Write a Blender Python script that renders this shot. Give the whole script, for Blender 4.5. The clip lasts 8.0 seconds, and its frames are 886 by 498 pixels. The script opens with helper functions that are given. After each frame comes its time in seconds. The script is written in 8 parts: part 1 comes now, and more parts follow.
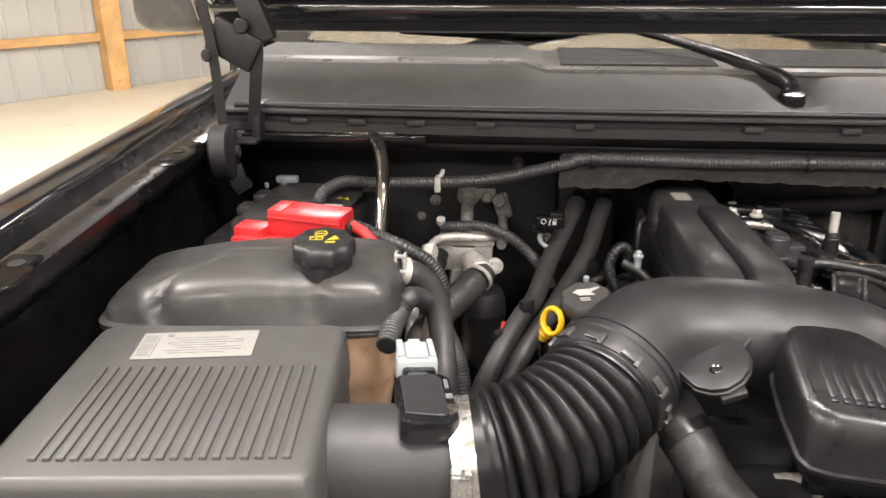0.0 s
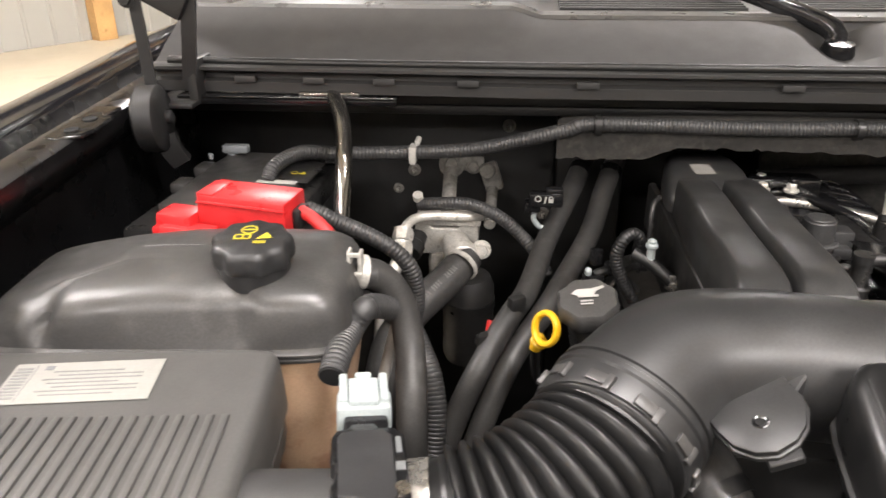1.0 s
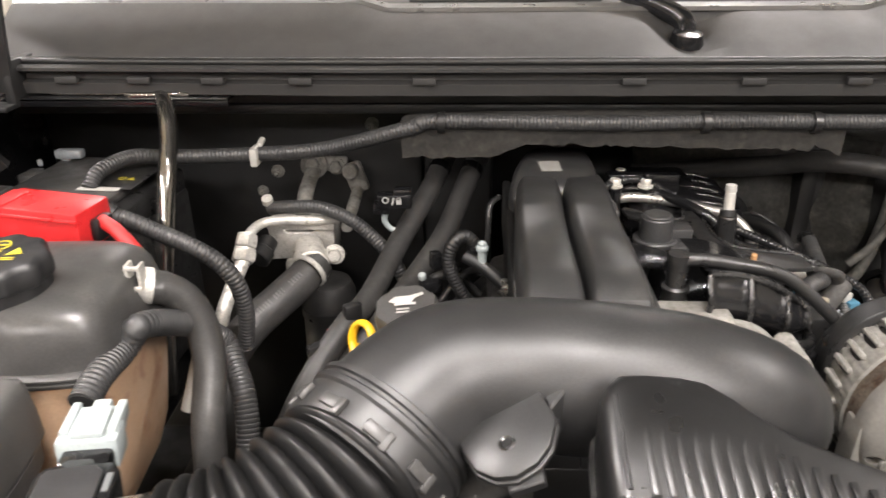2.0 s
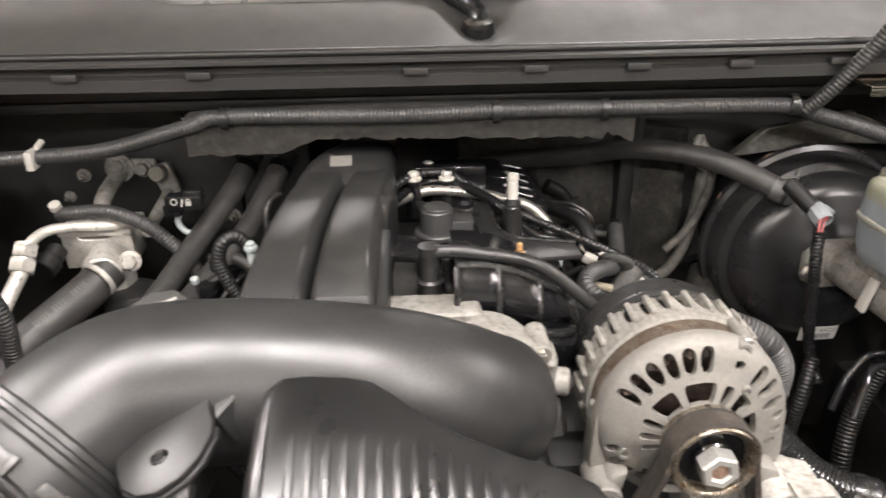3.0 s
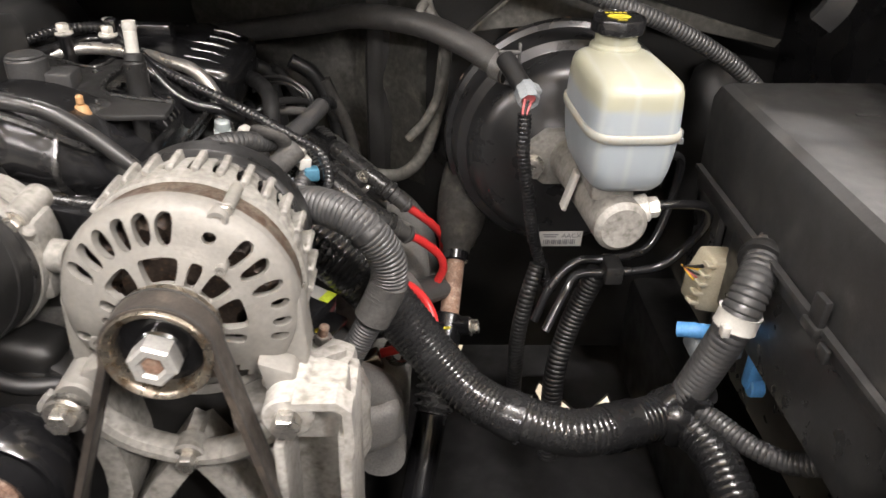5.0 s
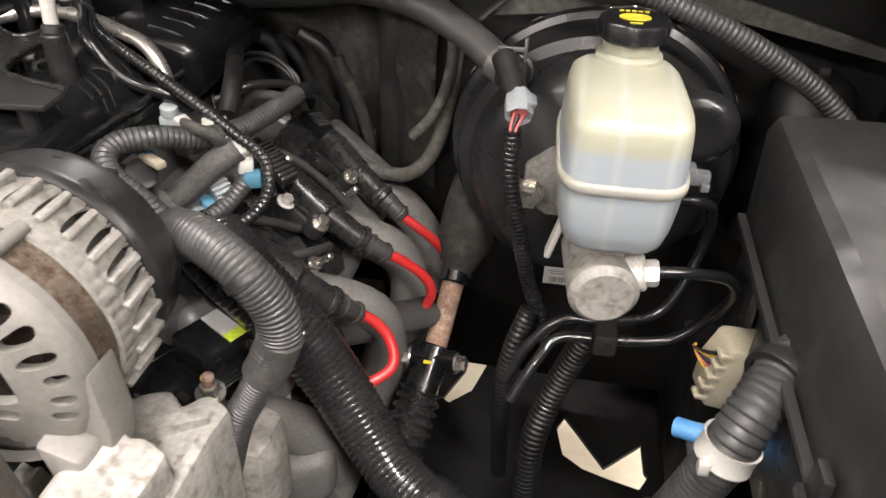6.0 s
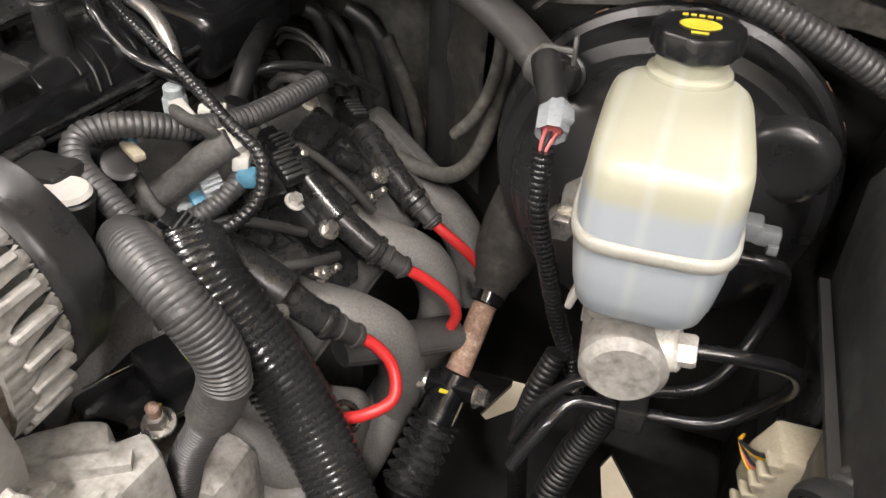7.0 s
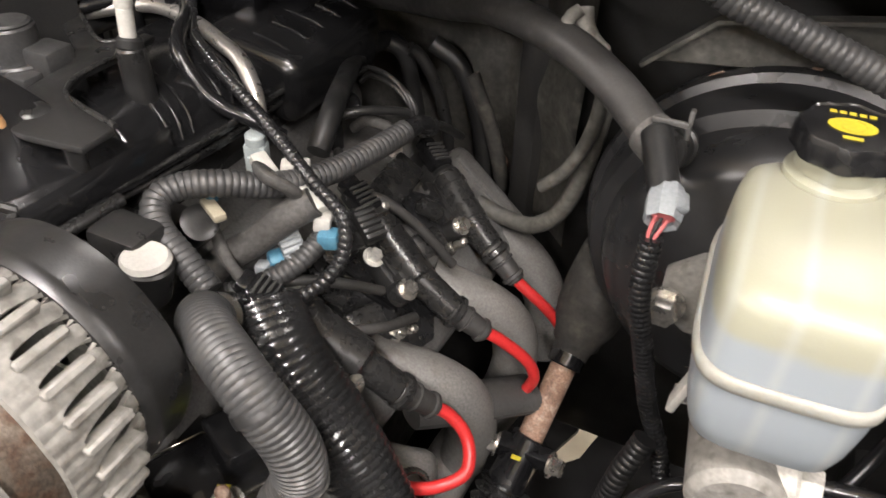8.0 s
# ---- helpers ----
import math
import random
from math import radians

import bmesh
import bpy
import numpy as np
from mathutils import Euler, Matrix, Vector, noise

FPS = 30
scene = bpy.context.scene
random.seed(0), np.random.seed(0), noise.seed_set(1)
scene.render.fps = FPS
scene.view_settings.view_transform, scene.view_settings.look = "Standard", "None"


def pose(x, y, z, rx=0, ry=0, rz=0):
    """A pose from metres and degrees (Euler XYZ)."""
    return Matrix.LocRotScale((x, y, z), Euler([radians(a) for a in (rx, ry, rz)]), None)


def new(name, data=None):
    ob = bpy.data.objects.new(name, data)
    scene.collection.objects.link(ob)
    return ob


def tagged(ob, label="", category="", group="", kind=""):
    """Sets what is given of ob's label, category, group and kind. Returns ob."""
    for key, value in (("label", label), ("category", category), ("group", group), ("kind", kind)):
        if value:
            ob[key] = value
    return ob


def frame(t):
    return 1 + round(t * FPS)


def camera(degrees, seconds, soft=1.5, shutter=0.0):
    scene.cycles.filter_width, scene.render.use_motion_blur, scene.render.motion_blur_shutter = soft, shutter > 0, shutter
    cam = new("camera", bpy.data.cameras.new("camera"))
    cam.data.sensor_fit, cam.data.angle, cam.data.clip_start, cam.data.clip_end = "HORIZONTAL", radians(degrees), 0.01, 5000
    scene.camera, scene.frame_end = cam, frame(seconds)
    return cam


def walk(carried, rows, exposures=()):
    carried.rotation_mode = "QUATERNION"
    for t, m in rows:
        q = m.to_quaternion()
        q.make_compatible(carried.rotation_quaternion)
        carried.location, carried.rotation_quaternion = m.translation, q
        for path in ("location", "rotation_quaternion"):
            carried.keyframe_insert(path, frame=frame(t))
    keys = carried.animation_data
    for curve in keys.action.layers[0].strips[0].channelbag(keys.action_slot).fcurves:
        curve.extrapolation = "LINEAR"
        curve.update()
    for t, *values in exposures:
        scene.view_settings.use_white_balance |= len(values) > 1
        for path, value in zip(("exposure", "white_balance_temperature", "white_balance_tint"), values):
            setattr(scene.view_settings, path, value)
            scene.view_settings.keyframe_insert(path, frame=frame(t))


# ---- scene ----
cam = camera(62.0, 8.0, shutter=0.3)
METRES, EYE, TILT, LEAN, TURN = 1.3, 1.40, -21.0, 0.0, 5.0
ROWS = [
    (0.0, 0.0, 0.0, 0.0, 0.0, 0.0, -0.0),
    (0.5, -0.0159, 0.09, 0.0199, 0.35, -2.58, -0.0),
    (1.0, 0.0246, 0.129, 0.0304, 0.12, -3.8, 0.25),
    (2.5, 0.2029, 0.1635, 0.0313, -4.3, -4.26, 2.41),
    (3.0, 0.2686, 0.1677, 0.0251, -6.97, -4.36, 3.44),
    (3.5, 0.3339, 0.1698, 0.0134, -9.81, -4.75, 4.26),
    (4.0, 0.4062, 0.1752, -0.0084, -11.26, -6.11, 4.12),
    (4.5, 0.475, 0.187, -0.0334, -10.19, -8.16, 2.97),
    (6.0, 0.6583, 0.3215, 0.0051, 4.66, -13.73, -3.45),
    (6.5, 0.6913, 0.3712, 0.0165, 9.87, -15.58, -5.36),
    (7.0, 0.6979, 0.4024, 0.0251, 13.98, -17.05, -6.84),
    (7.5, 0.6893, 0.4208, 0.0423, 16.86, -17.89, -7.82),
    (8.0, 0.6671, 0.4317, 0.0555, 18.97, -18.37, -8.47),
]
walk(cam, [(t, pose(0, 0, EYE, TILT, LEAN, TURN) @ pose(METRES * x, METRES * y, METRES * z, 90 + pitch, roll, yaw)) for t, x, y, z, yaw, pitch, roll in ROWS],
     exposures=[(0.0, -0.25), (1.0, -0.15), (2.5, 0.08), (4.0, 0.22), (6.0, 0.2), (8.0, 0.2)])

# ---- light: a closed garage lit by ceiling tubes ----
world = bpy.data.worlds.new("garage_air")
scene.world = world
world.use_nodes = True
world.node_tree.nodes["Background"].inputs[0].default_value = (1.0, 0.96, 0.9, 1)
world.node_tree.nodes["Background"].inputs[1].default_value = 0.02
CEILING = 4.3
YARD = pose(0, 0, 0, 0, 0, -31)          # the building stands askew to the truck
LAMP_POWER = 345.0
LAMPS = [(-3.4, -4.4), (0.3, -4.4), (4.0, -4.4), (-3.4, -0.3), (0.1, 0.0), (3.6, -0.5), (-3.4, 4.2), (0.3, 4.2), (4.0, 4.2)]


def ceiling_lamp(x, y):
    data = bpy.data.lights.new("tube_light", "AREA")
    data.shape, data.size, data.size_y = "RECTANGLE", 2.4, 0.26
    data.energy, data.color = LAMP_POWER, (1.0, 0.935, 0.912)
    ob = new("tube_light", data)
    ob.matrix_basis = YARD @ pose(x, y, CEILING - 0.28)
    return ob


for spot in LAMPS:
    ceiling_lamp(*spot)


# ---- materials ----
def stuff(name, colour, rough=0.5, metal=0.0, vary=0.25, grain=60.0, bump=0.15, wear=0.12, coat=0.0, worn=None, worn_at=0.62, fine=900.0):
    """A surface with colour and gloss that vary at a coarse and a fine scale, and fine relief."""
    m = bpy.data.materials.new(name)
    m.use_nodes = True
    nt = m.node_tree
    b = nt.nodes["Principled BSDF"]
    co = nt.nodes.new("ShaderNodeTexCoord")

    def nz(scale, detail=4.0):
        n = nt.nodes.new("ShaderNodeTexNoise")
        n.inputs["Scale"].default_value, n.inputs["Detail"].default_value = scale, detail
        nt.links.new(co.outputs["Object"], n.inputs["Vector"])
        return n.outputs["Fac"]

    def remap(sock, lo, hi, a=0.3, z=0.7):
        n = nt.nodes.new("ShaderNodeMapRange")
        n.inputs[1].default_value, n.inputs[2].default_value = a, z
        n.inputs[3].default_value, n.inputs[4].default_value = lo, hi
        nt.links.new(sock, n.inputs[0])
        return n.outputs[0]

    def mix(fac, one, two):
        n = nt.nodes.new("ShaderNodeMix")
        n.data_type = "RGBA"
        for i, v in ((0, fac), (6, one), (7, two)):
            if hasattr(v, "default_value"):
                nt.links.new(v, n.inputs[i])
            else:
                n.inputs[i].default_value = v
        return n.outputs[2]

    coarse, small = nz(grain * 0.25, 5.0), nz(fine, 2.0)
    dark = tuple(c * (1 - vary) for c in colour) + (1,)
    light = tuple(min(1, c * (1 + vary)) for c in colour) + (1,)
    col = mix(remap(coarse, 0, 1), dark, light)
    if worn:
        col = mix(remap(nz(grain, 6.0), 0, 1, worn_at - 0.05, worn_at + 0.14), col, (*worn, 1))
    speck = nt.nodes.new("ShaderNodeMix")
    speck.data_type, speck.blend_type = "RGBA", "MULTIPLY"
    speck.inputs[0].default_value = 1.0
    nt.links.new(col, speck.inputs[6])
    nt.links.new(remap(nz(fine * 0.55, 3.0), 1 - 0.9 * vary, 1 + 0.9 * vary), speck.inputs[7])
    nt.links.new(speck.outputs[2], b.inputs["Base Color"])
    nt.links.new(remap(nz(grain * 1.3, 6.0), max(0.03, rough - wear), min(1, rough + wear)), b.inputs["Roughness"])
    b.inputs["Metallic"].default_value = metal
    b.inputs["Coat Weight"].default_value = coat
    b.inputs["Coat Roughness"].default_value = 0.08
    if bump:
        n = nt.nodes.new("ShaderNodeBump")
        n.inputs["Strength"].default_value, n.inputs["Distance"].default_value = bump, 0.0006
        nt.links.new(small, n.inputs["Height"])
        nt.links.new(n.outputs[0], b.inputs["Normal"])
    return m


BLACK_PLASTIC = stuff("black_plastic", (0.017, 0.0168, 0.0165), 0.36, vary=0.25, grain=40, bump=0.10, wear=0.14)
GREY_PLASTIC = stuff("faded_plastic", (0.044, 0.043, 0.0415), 0.40, vary=0.2, grain=35, bump=0.14, worn=(0.065, 0.063, 0.06), worn_at=0.6)
LID_PLASTIC = stuff("lid_plastic", (0.060, 0.0585, 0.056), 0.46, vary=0.10, grain=22, bump=0.20, wear=0.06, worn=(0.070, 0.068, 0.065), worn_at=0.62)
SPIGOT_PLASTIC = stuff("spigot_plastic", (0.027, 0.0265, 0.026), 0.52, vary=0.15, grain=30, bump=0.18, wear=0.05)
COWL_PLASTIC = stuff("cowl_plastic", (0.023, 0.0224, 0.0215), 0.66, vary=0.10, grain=25, bump=0.15, wear=0.05)
DUCT_PLASTIC = stuff("duct_plastic", (0.018, 0.018, 0.018), 0.40, vary=0.2, grain=30, bump=0.12, wear=0.07)
BOX_PLASTIC = stuff("resonator_plastic", (0.009, 0.009, 0.009), 0.33, vary=0.2, grain=40, bump=0.10, wear=0.08)
GLOSS_PLASTIC = stuff("satin_plastic", (0.009, 0.009, 0.0095), 0.2, vary=0.3, grain=40, bump=0.05, wear=0.1)
DARK_PAINT = stuff("dark_inner_paint", (0.006, 0.006, 0.0064), 0.30, vary=0.3, grain=20, bump=0.03, worn=(0.016, 0.015, 0.014), worn_at=0.66)
HINGE_PAINT = stuff("hinge_paint", (0.012, 0.012, 0.012), 0.55, vary=0.2, grain=40, bump=0.08)
RUNNER_PLASTIC = stuff("runner_plastic", (0.026, 0.026, 0.0258), 0.36, vary=0.15, grain=30, bump=0.06, wear=0.05, worn=(0.038, 0.0375, 0.036), worn_at=0.58)
DIM_PAPER = stuff("dim_sticker", (0.215, 0.21, 0.195), 0.5, vary=0.06, grain=60, bump=0.05)
RUBBER = stuff("rubber", (0.033, 0.032, 0.0305), 0.5, vary=0.22, grain=70, bump=0.15, worn=(0.055, 0.053, 0.05), worn_at=0.6)
DARK_RUBBER = stuff("dark_rubber", (0.010, 0.010, 0.010), 0.42, vary=0.3, grain=60, bump=0.12, worn=(0.02, 0.019, 0.018), worn_at=0.66)
BELT_RUBBER = stuff("worn_belt", (0.040, 0.034, 0.029), 0.42, vary=0.3, grain=90, bump=0.3, worn=(0.075, 0.062, 0.050), worn_at=0.58)
SHROUD_PLASTIC = stuff("shroud_plastic", (0.095, 0.092, 0.088), 0.5, vary=0.15, grain=40, bump=0.2)
STRIP_PLASTIC = stuff("strip_plastic", (0.045, 0.044, 0.043), 0.3, vary=0.1, grain=30, bump=0.05, wear=0.04)
PULLEY_STEEL = stuff("pulley_steel", (0.25, 0.222, 0.18), 0.30, metal=0.85, vary=0.25, grain=120, bump=0.3, worn=(0.16, 0.11, 0.065), worn_at=0.55)
CAP_PLASTIC = stuff("cap_plastic", (0.020, 0.020, 0.0205), 0.42, vary=0.15, grain=50, bump=0.12)
FUSE_PLASTIC = stuff("fuse_box_plastic", (0.024, 0.0236, 0.0232), 0.46, vary=0.2, grain=35, bump=0.14, worn=(0.042, 0.041, 0.039), worn_at=0.62)
BELLOWS_RUBBER = stuff("bellows_rubber", (0.007, 0.007, 0.007), 0.36, vary=0.3, grain=60, bump=0.12, wear=0.06)
BELLOWS_RUBBER.node_tree.nodes["Principled BSDF"].inputs["Specular IOR Level"].default_value = 0.3
BOOSTER_PAINT = stuff("booster_paint", (0.017, 0.017, 0.0174), 0.30, vary=0.12, grain=24, bump=0.02, wear=0.05, fine=500)
CONDUIT = stuff("conduit_plastic", (0.036, 0.036, 0.036), 0.42, vary=0.25, grain=60, bump=0.08, worn=(0.055, 0.053, 0.05), worn_at=0.62)
HARNESS_SLEEVE = stuff("harness_sleeve", (0.014, 0.014, 0.0142), 0.20, vary=0.25, grain=70, bump=0.06)
TAPE = stuff("black_tape", (0.012, 0.012, 0.0124), 0.23, vary=0.25, grain=70, bump=0.08)
BLACK_STEEL = stuff("painted_steel", (0.006, 0.006, 0.0065), 0.2, vary=0.3, grain=30, bump=0.03, coat=0.3, worn=(0.018, 0.0165, 0.015), worn_at=0.64)
PLATE_STEEL = stuff("satin_plate", (0.016, 0.016, 0.0165), 0.26, vary=0.3, grain=60, bump=0.08, worn=(0.03, 0.029, 0.027), worn_at=0.64)
BODY_PAINT = stuff("body_paint", (0.012, 0.012, 0.014), 0.1, vary=0.1, grain=10, bump=0.0, wear=0.05, coat=1.0)
DUSTY_STEEL = stuff("dusty_steel", (0.007, 0.0068, 0.0065), 0.5, vary=0.4, grain=25, bump=0.1, worn=(0.015, 0.014, 0.0125), worn_at=0.66)
FACE_ALU = stuff("face_casting", (0.172, 0.165, 0.150), 0.55, metal=0.12, vary=0.10, grain=60, bump=0.3, worn=(0.185, 0.176, 0.158), worn_at=0.62, fine=500)
CAST_ALU = stuff("cast_aluminium", (0.215, 0.207, 0.189), 0.6, metal=0.12, vary=0.2, grain=110, bump=0.5, worn=(0.125, 0.117, 0.103), worn_at=0.56, fine=420)
BRACKET_ALU = stuff("bracket_casting", (0.315, 0.303, 0.280), 0.55, metal=0.12, vary=0.2, grain=110, bump=0.5, worn=(0.17, 0.16, 0.14), worn_at=0.56, fine=420)
CLEAN_ALU = stuff("machined_aluminium", (0.56, 0.545, 0.505), 0.4, metal=0.4, vary=0.2, grain=120, bump=0.2, worn=(0.30, 0.285, 0.25), worn_at=0.6)
LINE_STEEL = stuff("line_steel", (0.34, 0.33, 0.31), 0.34, metal=0.8, vary=0.15, grain=90, bump=0.08)
PALE_ALU = stuff("pale_aluminium", (0.58, 0.555, 0.53), 0.6, vary=0.12, grain=60, bump=0.3)
DUSTY_PLASTIC = stuff("dusty_plastic", (0.0165, 0.0163, 0.0160), 0.27, vary=0.3, grain=80, bump=0.12, worn=(0.032, 0.031, 0.029), worn_at=0.62)
TEAL_PLASTIC = stuff("teal_plastic", (0.06, 0.17, 0.25), 0.5, vary=0.15, grain=80, bump=0.1)
STEEL = stuff("bare_steel", (0.5, 0.48, 0.44), 0.3, metal=0.9, vary=0.2, grain=90, bump=0.2, worn=(0.2, 0.17, 0.13), worn_at=0.64)
NUT_STEEL = stuff("zinc_nut", (0.40, 0.395, 0.375), 0.42, metal=0.5, vary=0.12, grain=90, bump=0.15)
CHROME = stuff("polished_tube", (0.32, 0.3, 0.27), 0.16, metal=0.95, vary=0.15, grain=60, bump=0.05)
RUST = stuff("rusty_steel", (0.19, 0.115, 0.08), 0.75, metal=0.15, vary=0.35, grain=140, bump=0.8, worn=(0.28, 0.21, 0.165), worn_at=0.55)
LAMINATE = stuff("stator_iron", (0.13, 0.105, 0.082), 0.5, metal=0.5, vary=0.35, grain=120, bump=0.4, worn=(0.075, 0.045, 0.03), worn_at=0.5)
COPPER = stuff("dark_winding", (0.045, 0.034, 0.027), 0.4, metal=0.5, vary=0.4, grain=260, bump=0.8, worn=(0.13, 0.075, 0.045), worn_at=0.62)
EXHAUST_CAST = stuff("pale_iron", (0.135, 0.130, 0.122), 0.55, metal=0.1, vary=0.25, grain=50, bump=0.4, worn=(0.12, 0.11, 0.095), worn_at=0.60)
GREY_CAST = stuff("grey_iron", (0.120, 0.118, 0.113), 0.45, metal=0.25, vary=0.25, grain=40, bump=0.3, worn=(0.06, 0.056, 0.05))
RED_PLASTIC = stuff("red_plastic", (0.57, 0.024, 0.026), 0.34, vary=0.1, grain=30, bump=0.1, worn=(0.42, 0.012, 0.014), worn_at=0.66)
RED_CABLE = stuff("red_cable", (0.44, 0.022, 0.022), 0.42, vary=0.15, grain=60, bump=0.15)
YELLOW = stuff("yellow_plastic", (0.62, 0.36, 0.012), 0.38, vary=0.1, grain=60, bump=0.06)
YELLOW_INK = stuff("yellow_print", (0.48, 0.40, 0.03), 0.5, vary=0.1, grain=80, bump=0.0)
WHITE_PLASTIC = stuff("white_plastic", (0.42, 0.41, 0.38), 0.45, vary=0.08, grain=80, bump=0.08, worn=(0.3, 0.285, 0.25), worn_at=0.68)
PALE_PLUG = stuff("pale_grey_plastic", (0.29, 0.325, 0.325), 0.42, vary=0.1, grain=60, bump=0.06)
GREY_PLUG = stuff("grey_plug_plastic", (0.20, 0.215, 0.225), 0.45, vary=0.15, grain=60, bump=0.06)
LINE_GREY = stuff("dim_grey_plastic", (0.10, 0.105, 0.108), 0.45, vary=0.15, grain=60, bump=0.06)
BEIGE_PLUG = stuff("beige_plastic", (0.30, 0.27, 0.20), 0.5, vary=0.12, grain=80, bump=0.1, worn=(0.3, 0.25, 0.17), worn_at=0.66)
BLUE_PLASTIC = stuff("blue_plastic", (0.09, 0.27, 0.55), 0.42, vary=0.12, grain=60, bump=0.1)
ORANGE_CLIP = stuff("orange_plastic", (0.33, 0.185, 0.08), 0.5, vary=0.1, grain=60, bump=0.06)
PAPER = stuff("label_paper", (0.36, 0.355, 0.335), 0.5, vary=0.06, grain=40, bump=0.05, worn=(0.29, 0.285, 0.26), worn_at=0.68)
INK = stuff("dark_print", (0.12, 0.12, 0.13), 0.6, vary=0.1, bump=0.0)
FAINT_INK = stuff("faint_print", (0.15, 0.15, 0.147), 0.6, vary=0.1, bump=0.0)
RUBBER_INK = stuff("worn_hose_print", (0.09, 0.088, 0.083), 0.6, vary=0.3, grain=200, bump=0.0)
FOAM = stuff("foam_wrap", (0.022, 0.0205, 0.018), 0.85, vary=0.35, grain=80, bump=0.5, worn=(0.04, 0.037, 0.031), worn_at=0.58, fine=350)
MAT = stuff("insulation_mat", (0.062, 0.060, 0.053), 0.6, vary=0.35, grain=45, bump=0.4, worn=(0.115, 0.11, 0.096), worn_at=0.6, fine=300)
DARK_CHROME = stuff("dark_polished_steel", (0.24, 0.23, 0.215), 0.15, metal=0.95, vary=0.2, grain=60, bump=0.05)
PINK_WIRE = stuff("pink_wire", (0.50, 0.13, 0.13), 0.5, vary=0.1, bump=0.1)
# near black that puts shade into the colour: splash panel and insides of holes
SHADE_BLACK = stuff("shade_black", (0.0022, 0.0022, 0.0022), 0.9, vary=0.3, grain=30, bump=0.1)
CLOTH_TAPE = stuff("cloth_tape", (0.05, 0.048, 0.045), 0.75, vary=0.35, grain=120, bump=0.9, fine=500)
DASH = stuff("dash_plastic", (0.05, 0.045, 0.04), 0.7, vary=0.2, bump=0.3)
CONCRETE = stuff("pale_concrete", (0.70, 0.635, 0.50), 0.55, vary=0.05, grain=3, bump=0.1, worn=(0.6, 0.54, 0.43), worn_at=0.66, fine=90)
SHEET_METAL = stuff("white_sheet_metal", (0.82, 0.815, 0.77), 0.42, vary=0.04, grain=4, bump=0.03)
PINE = stuff("pine_timber", (0.62, 0.38, 0.16), 0.6, vary=0.22, grain=14, bump=0.4, worn=(0.48, 0.26, 0.1), worn_at=0.6)
LINER = stuff("roof_liner", (0.6, 0.6, 0.57), 0.6, vary=0.06, grain=2, bump=0.1)


def clear(name, colour, rough, through_it, ior=1.45):
    m = stuff(name, colour, rough, vary=0.05, grain=30, bump=0.1, wear=0.06)
    b = m.node_tree.nodes["Principled BSDF"]
    b.inputs["Transmission Weight"].default_value = through_it
    b.inputs["IOR"].default_value = ior
    return m


def waxy(name, colour, depth, rough=0.4, stain=None):
    """Milky plastic that light soaks into."""
    m = stuff(name, colour, rough, vary=0.08, grain=28, bump=0.15, worn=stain, worn_at=0.6)
    b = m.node_tree.nodes["Principled BSDF"]
    b.inputs["Subsurface Weight"].default_value = 0.6
    b.inputs["Subsurface Scale"].default_value = depth
    b.inputs["Subsurface Radius"].default_value = (1.0, 0.8, 0.6)
    return m


GLASS = clear("windscreen_glass", (0.75, 0.82, 0.78), 0.02, 1.0)
SEAM_PLASTIC = waxy("cream_seam_plastic", (0.275, 0.272, 0.243), 0.008)
AMBER_TANK = waxy("amber_tank_plastic", (0.47, 0.32, 0.21), 0.01, 0.4, (0.24, 0.09, 0.055))


# ---- shaping helpers ----
def bm_join(*bms):
    out = bmesh.new()
    for b in bms:
        me = bpy.data.meshes.new("tmp")
        b.to_mesh(me)
        b.free()
        out.from_mesh(me)
        bpy.data.meshes.remove(me)
    return out


def moved(bm, m):
    bmesh.ops.transform(bm, matrix=m, verts=bm.verts)
    return bm


def box(c, s, bev=0.003, m=None, seg=2, taper=1.0):
    """A bevelled box round c; taper: how much narrower its top is. m turns it about c."""
    bm = bmesh.new()
    bmesh.ops.create_cube(bm, size=1)
    for v in bm.verts:
        k = taper if v.co.z > 0 else 1.0
        v.co = Vector((v.co.x * s[0] * k, v.co.y * s[1] * k, v.co.z * s[2]))
    if bev:
        bmesh.ops.bevel(bm, geom=bm.edges[:], offset=min(bev, min(s) * 0.45), segments=seg, profile=0.5, affect="EDGES")
    return moved(bm, Matrix.Translation(c) @ (m or Matrix()))


def axis_frame(p, d):
    """A pose at p whose z points along d."""
    return Matrix.Translation(p) @ Vector(d).normalized().to_track_quat("Z", "Y").to_matrix().to_4x4()


def lathe(profile, p=(0, 0, 0), d=(0, 0, 1), seg=32, lobes=0, lobe=0.0, turn=0.0):
    """Turns (radius, height) pairs round the axis d through p. A radius of 0 closes the end."""
    bm = bmesh.new()
    rings = []
    for r, h in profile:
        if r <= 1e-6:
            rings.append([bm.verts.new((0, 0, h))])
        else:
            ring = []
            for i in range(seg):
                a = 2 * math.pi * i / seg + turn
                k = r * (1 + (lobe * math.cos(lobes * a) if lobes else 0))
                ring.append(bm.verts.new((k * math.cos(a), k * math.sin(a), h)))
            rings.append(ring)
    for a, b in zip(rings, rings[1:]):
        for i in range(seg):
            j = (i + 1) % seg
            if len(a) == 1 and len(b) == 1:
                continue
            if len(a) == 1:
                bm.faces.new((a[0], b[i], b[j]))
            elif len(b) == 1:
                bm.faces.new((a[i], a[j], b[0]))
            else:
                bm.faces.new((a[i], a[j], b[j], b[i]))
    bmesh.ops.recalc_face_normals(bm, faces=bm.faces)
    return moved(bm, axis_frame(p, d))


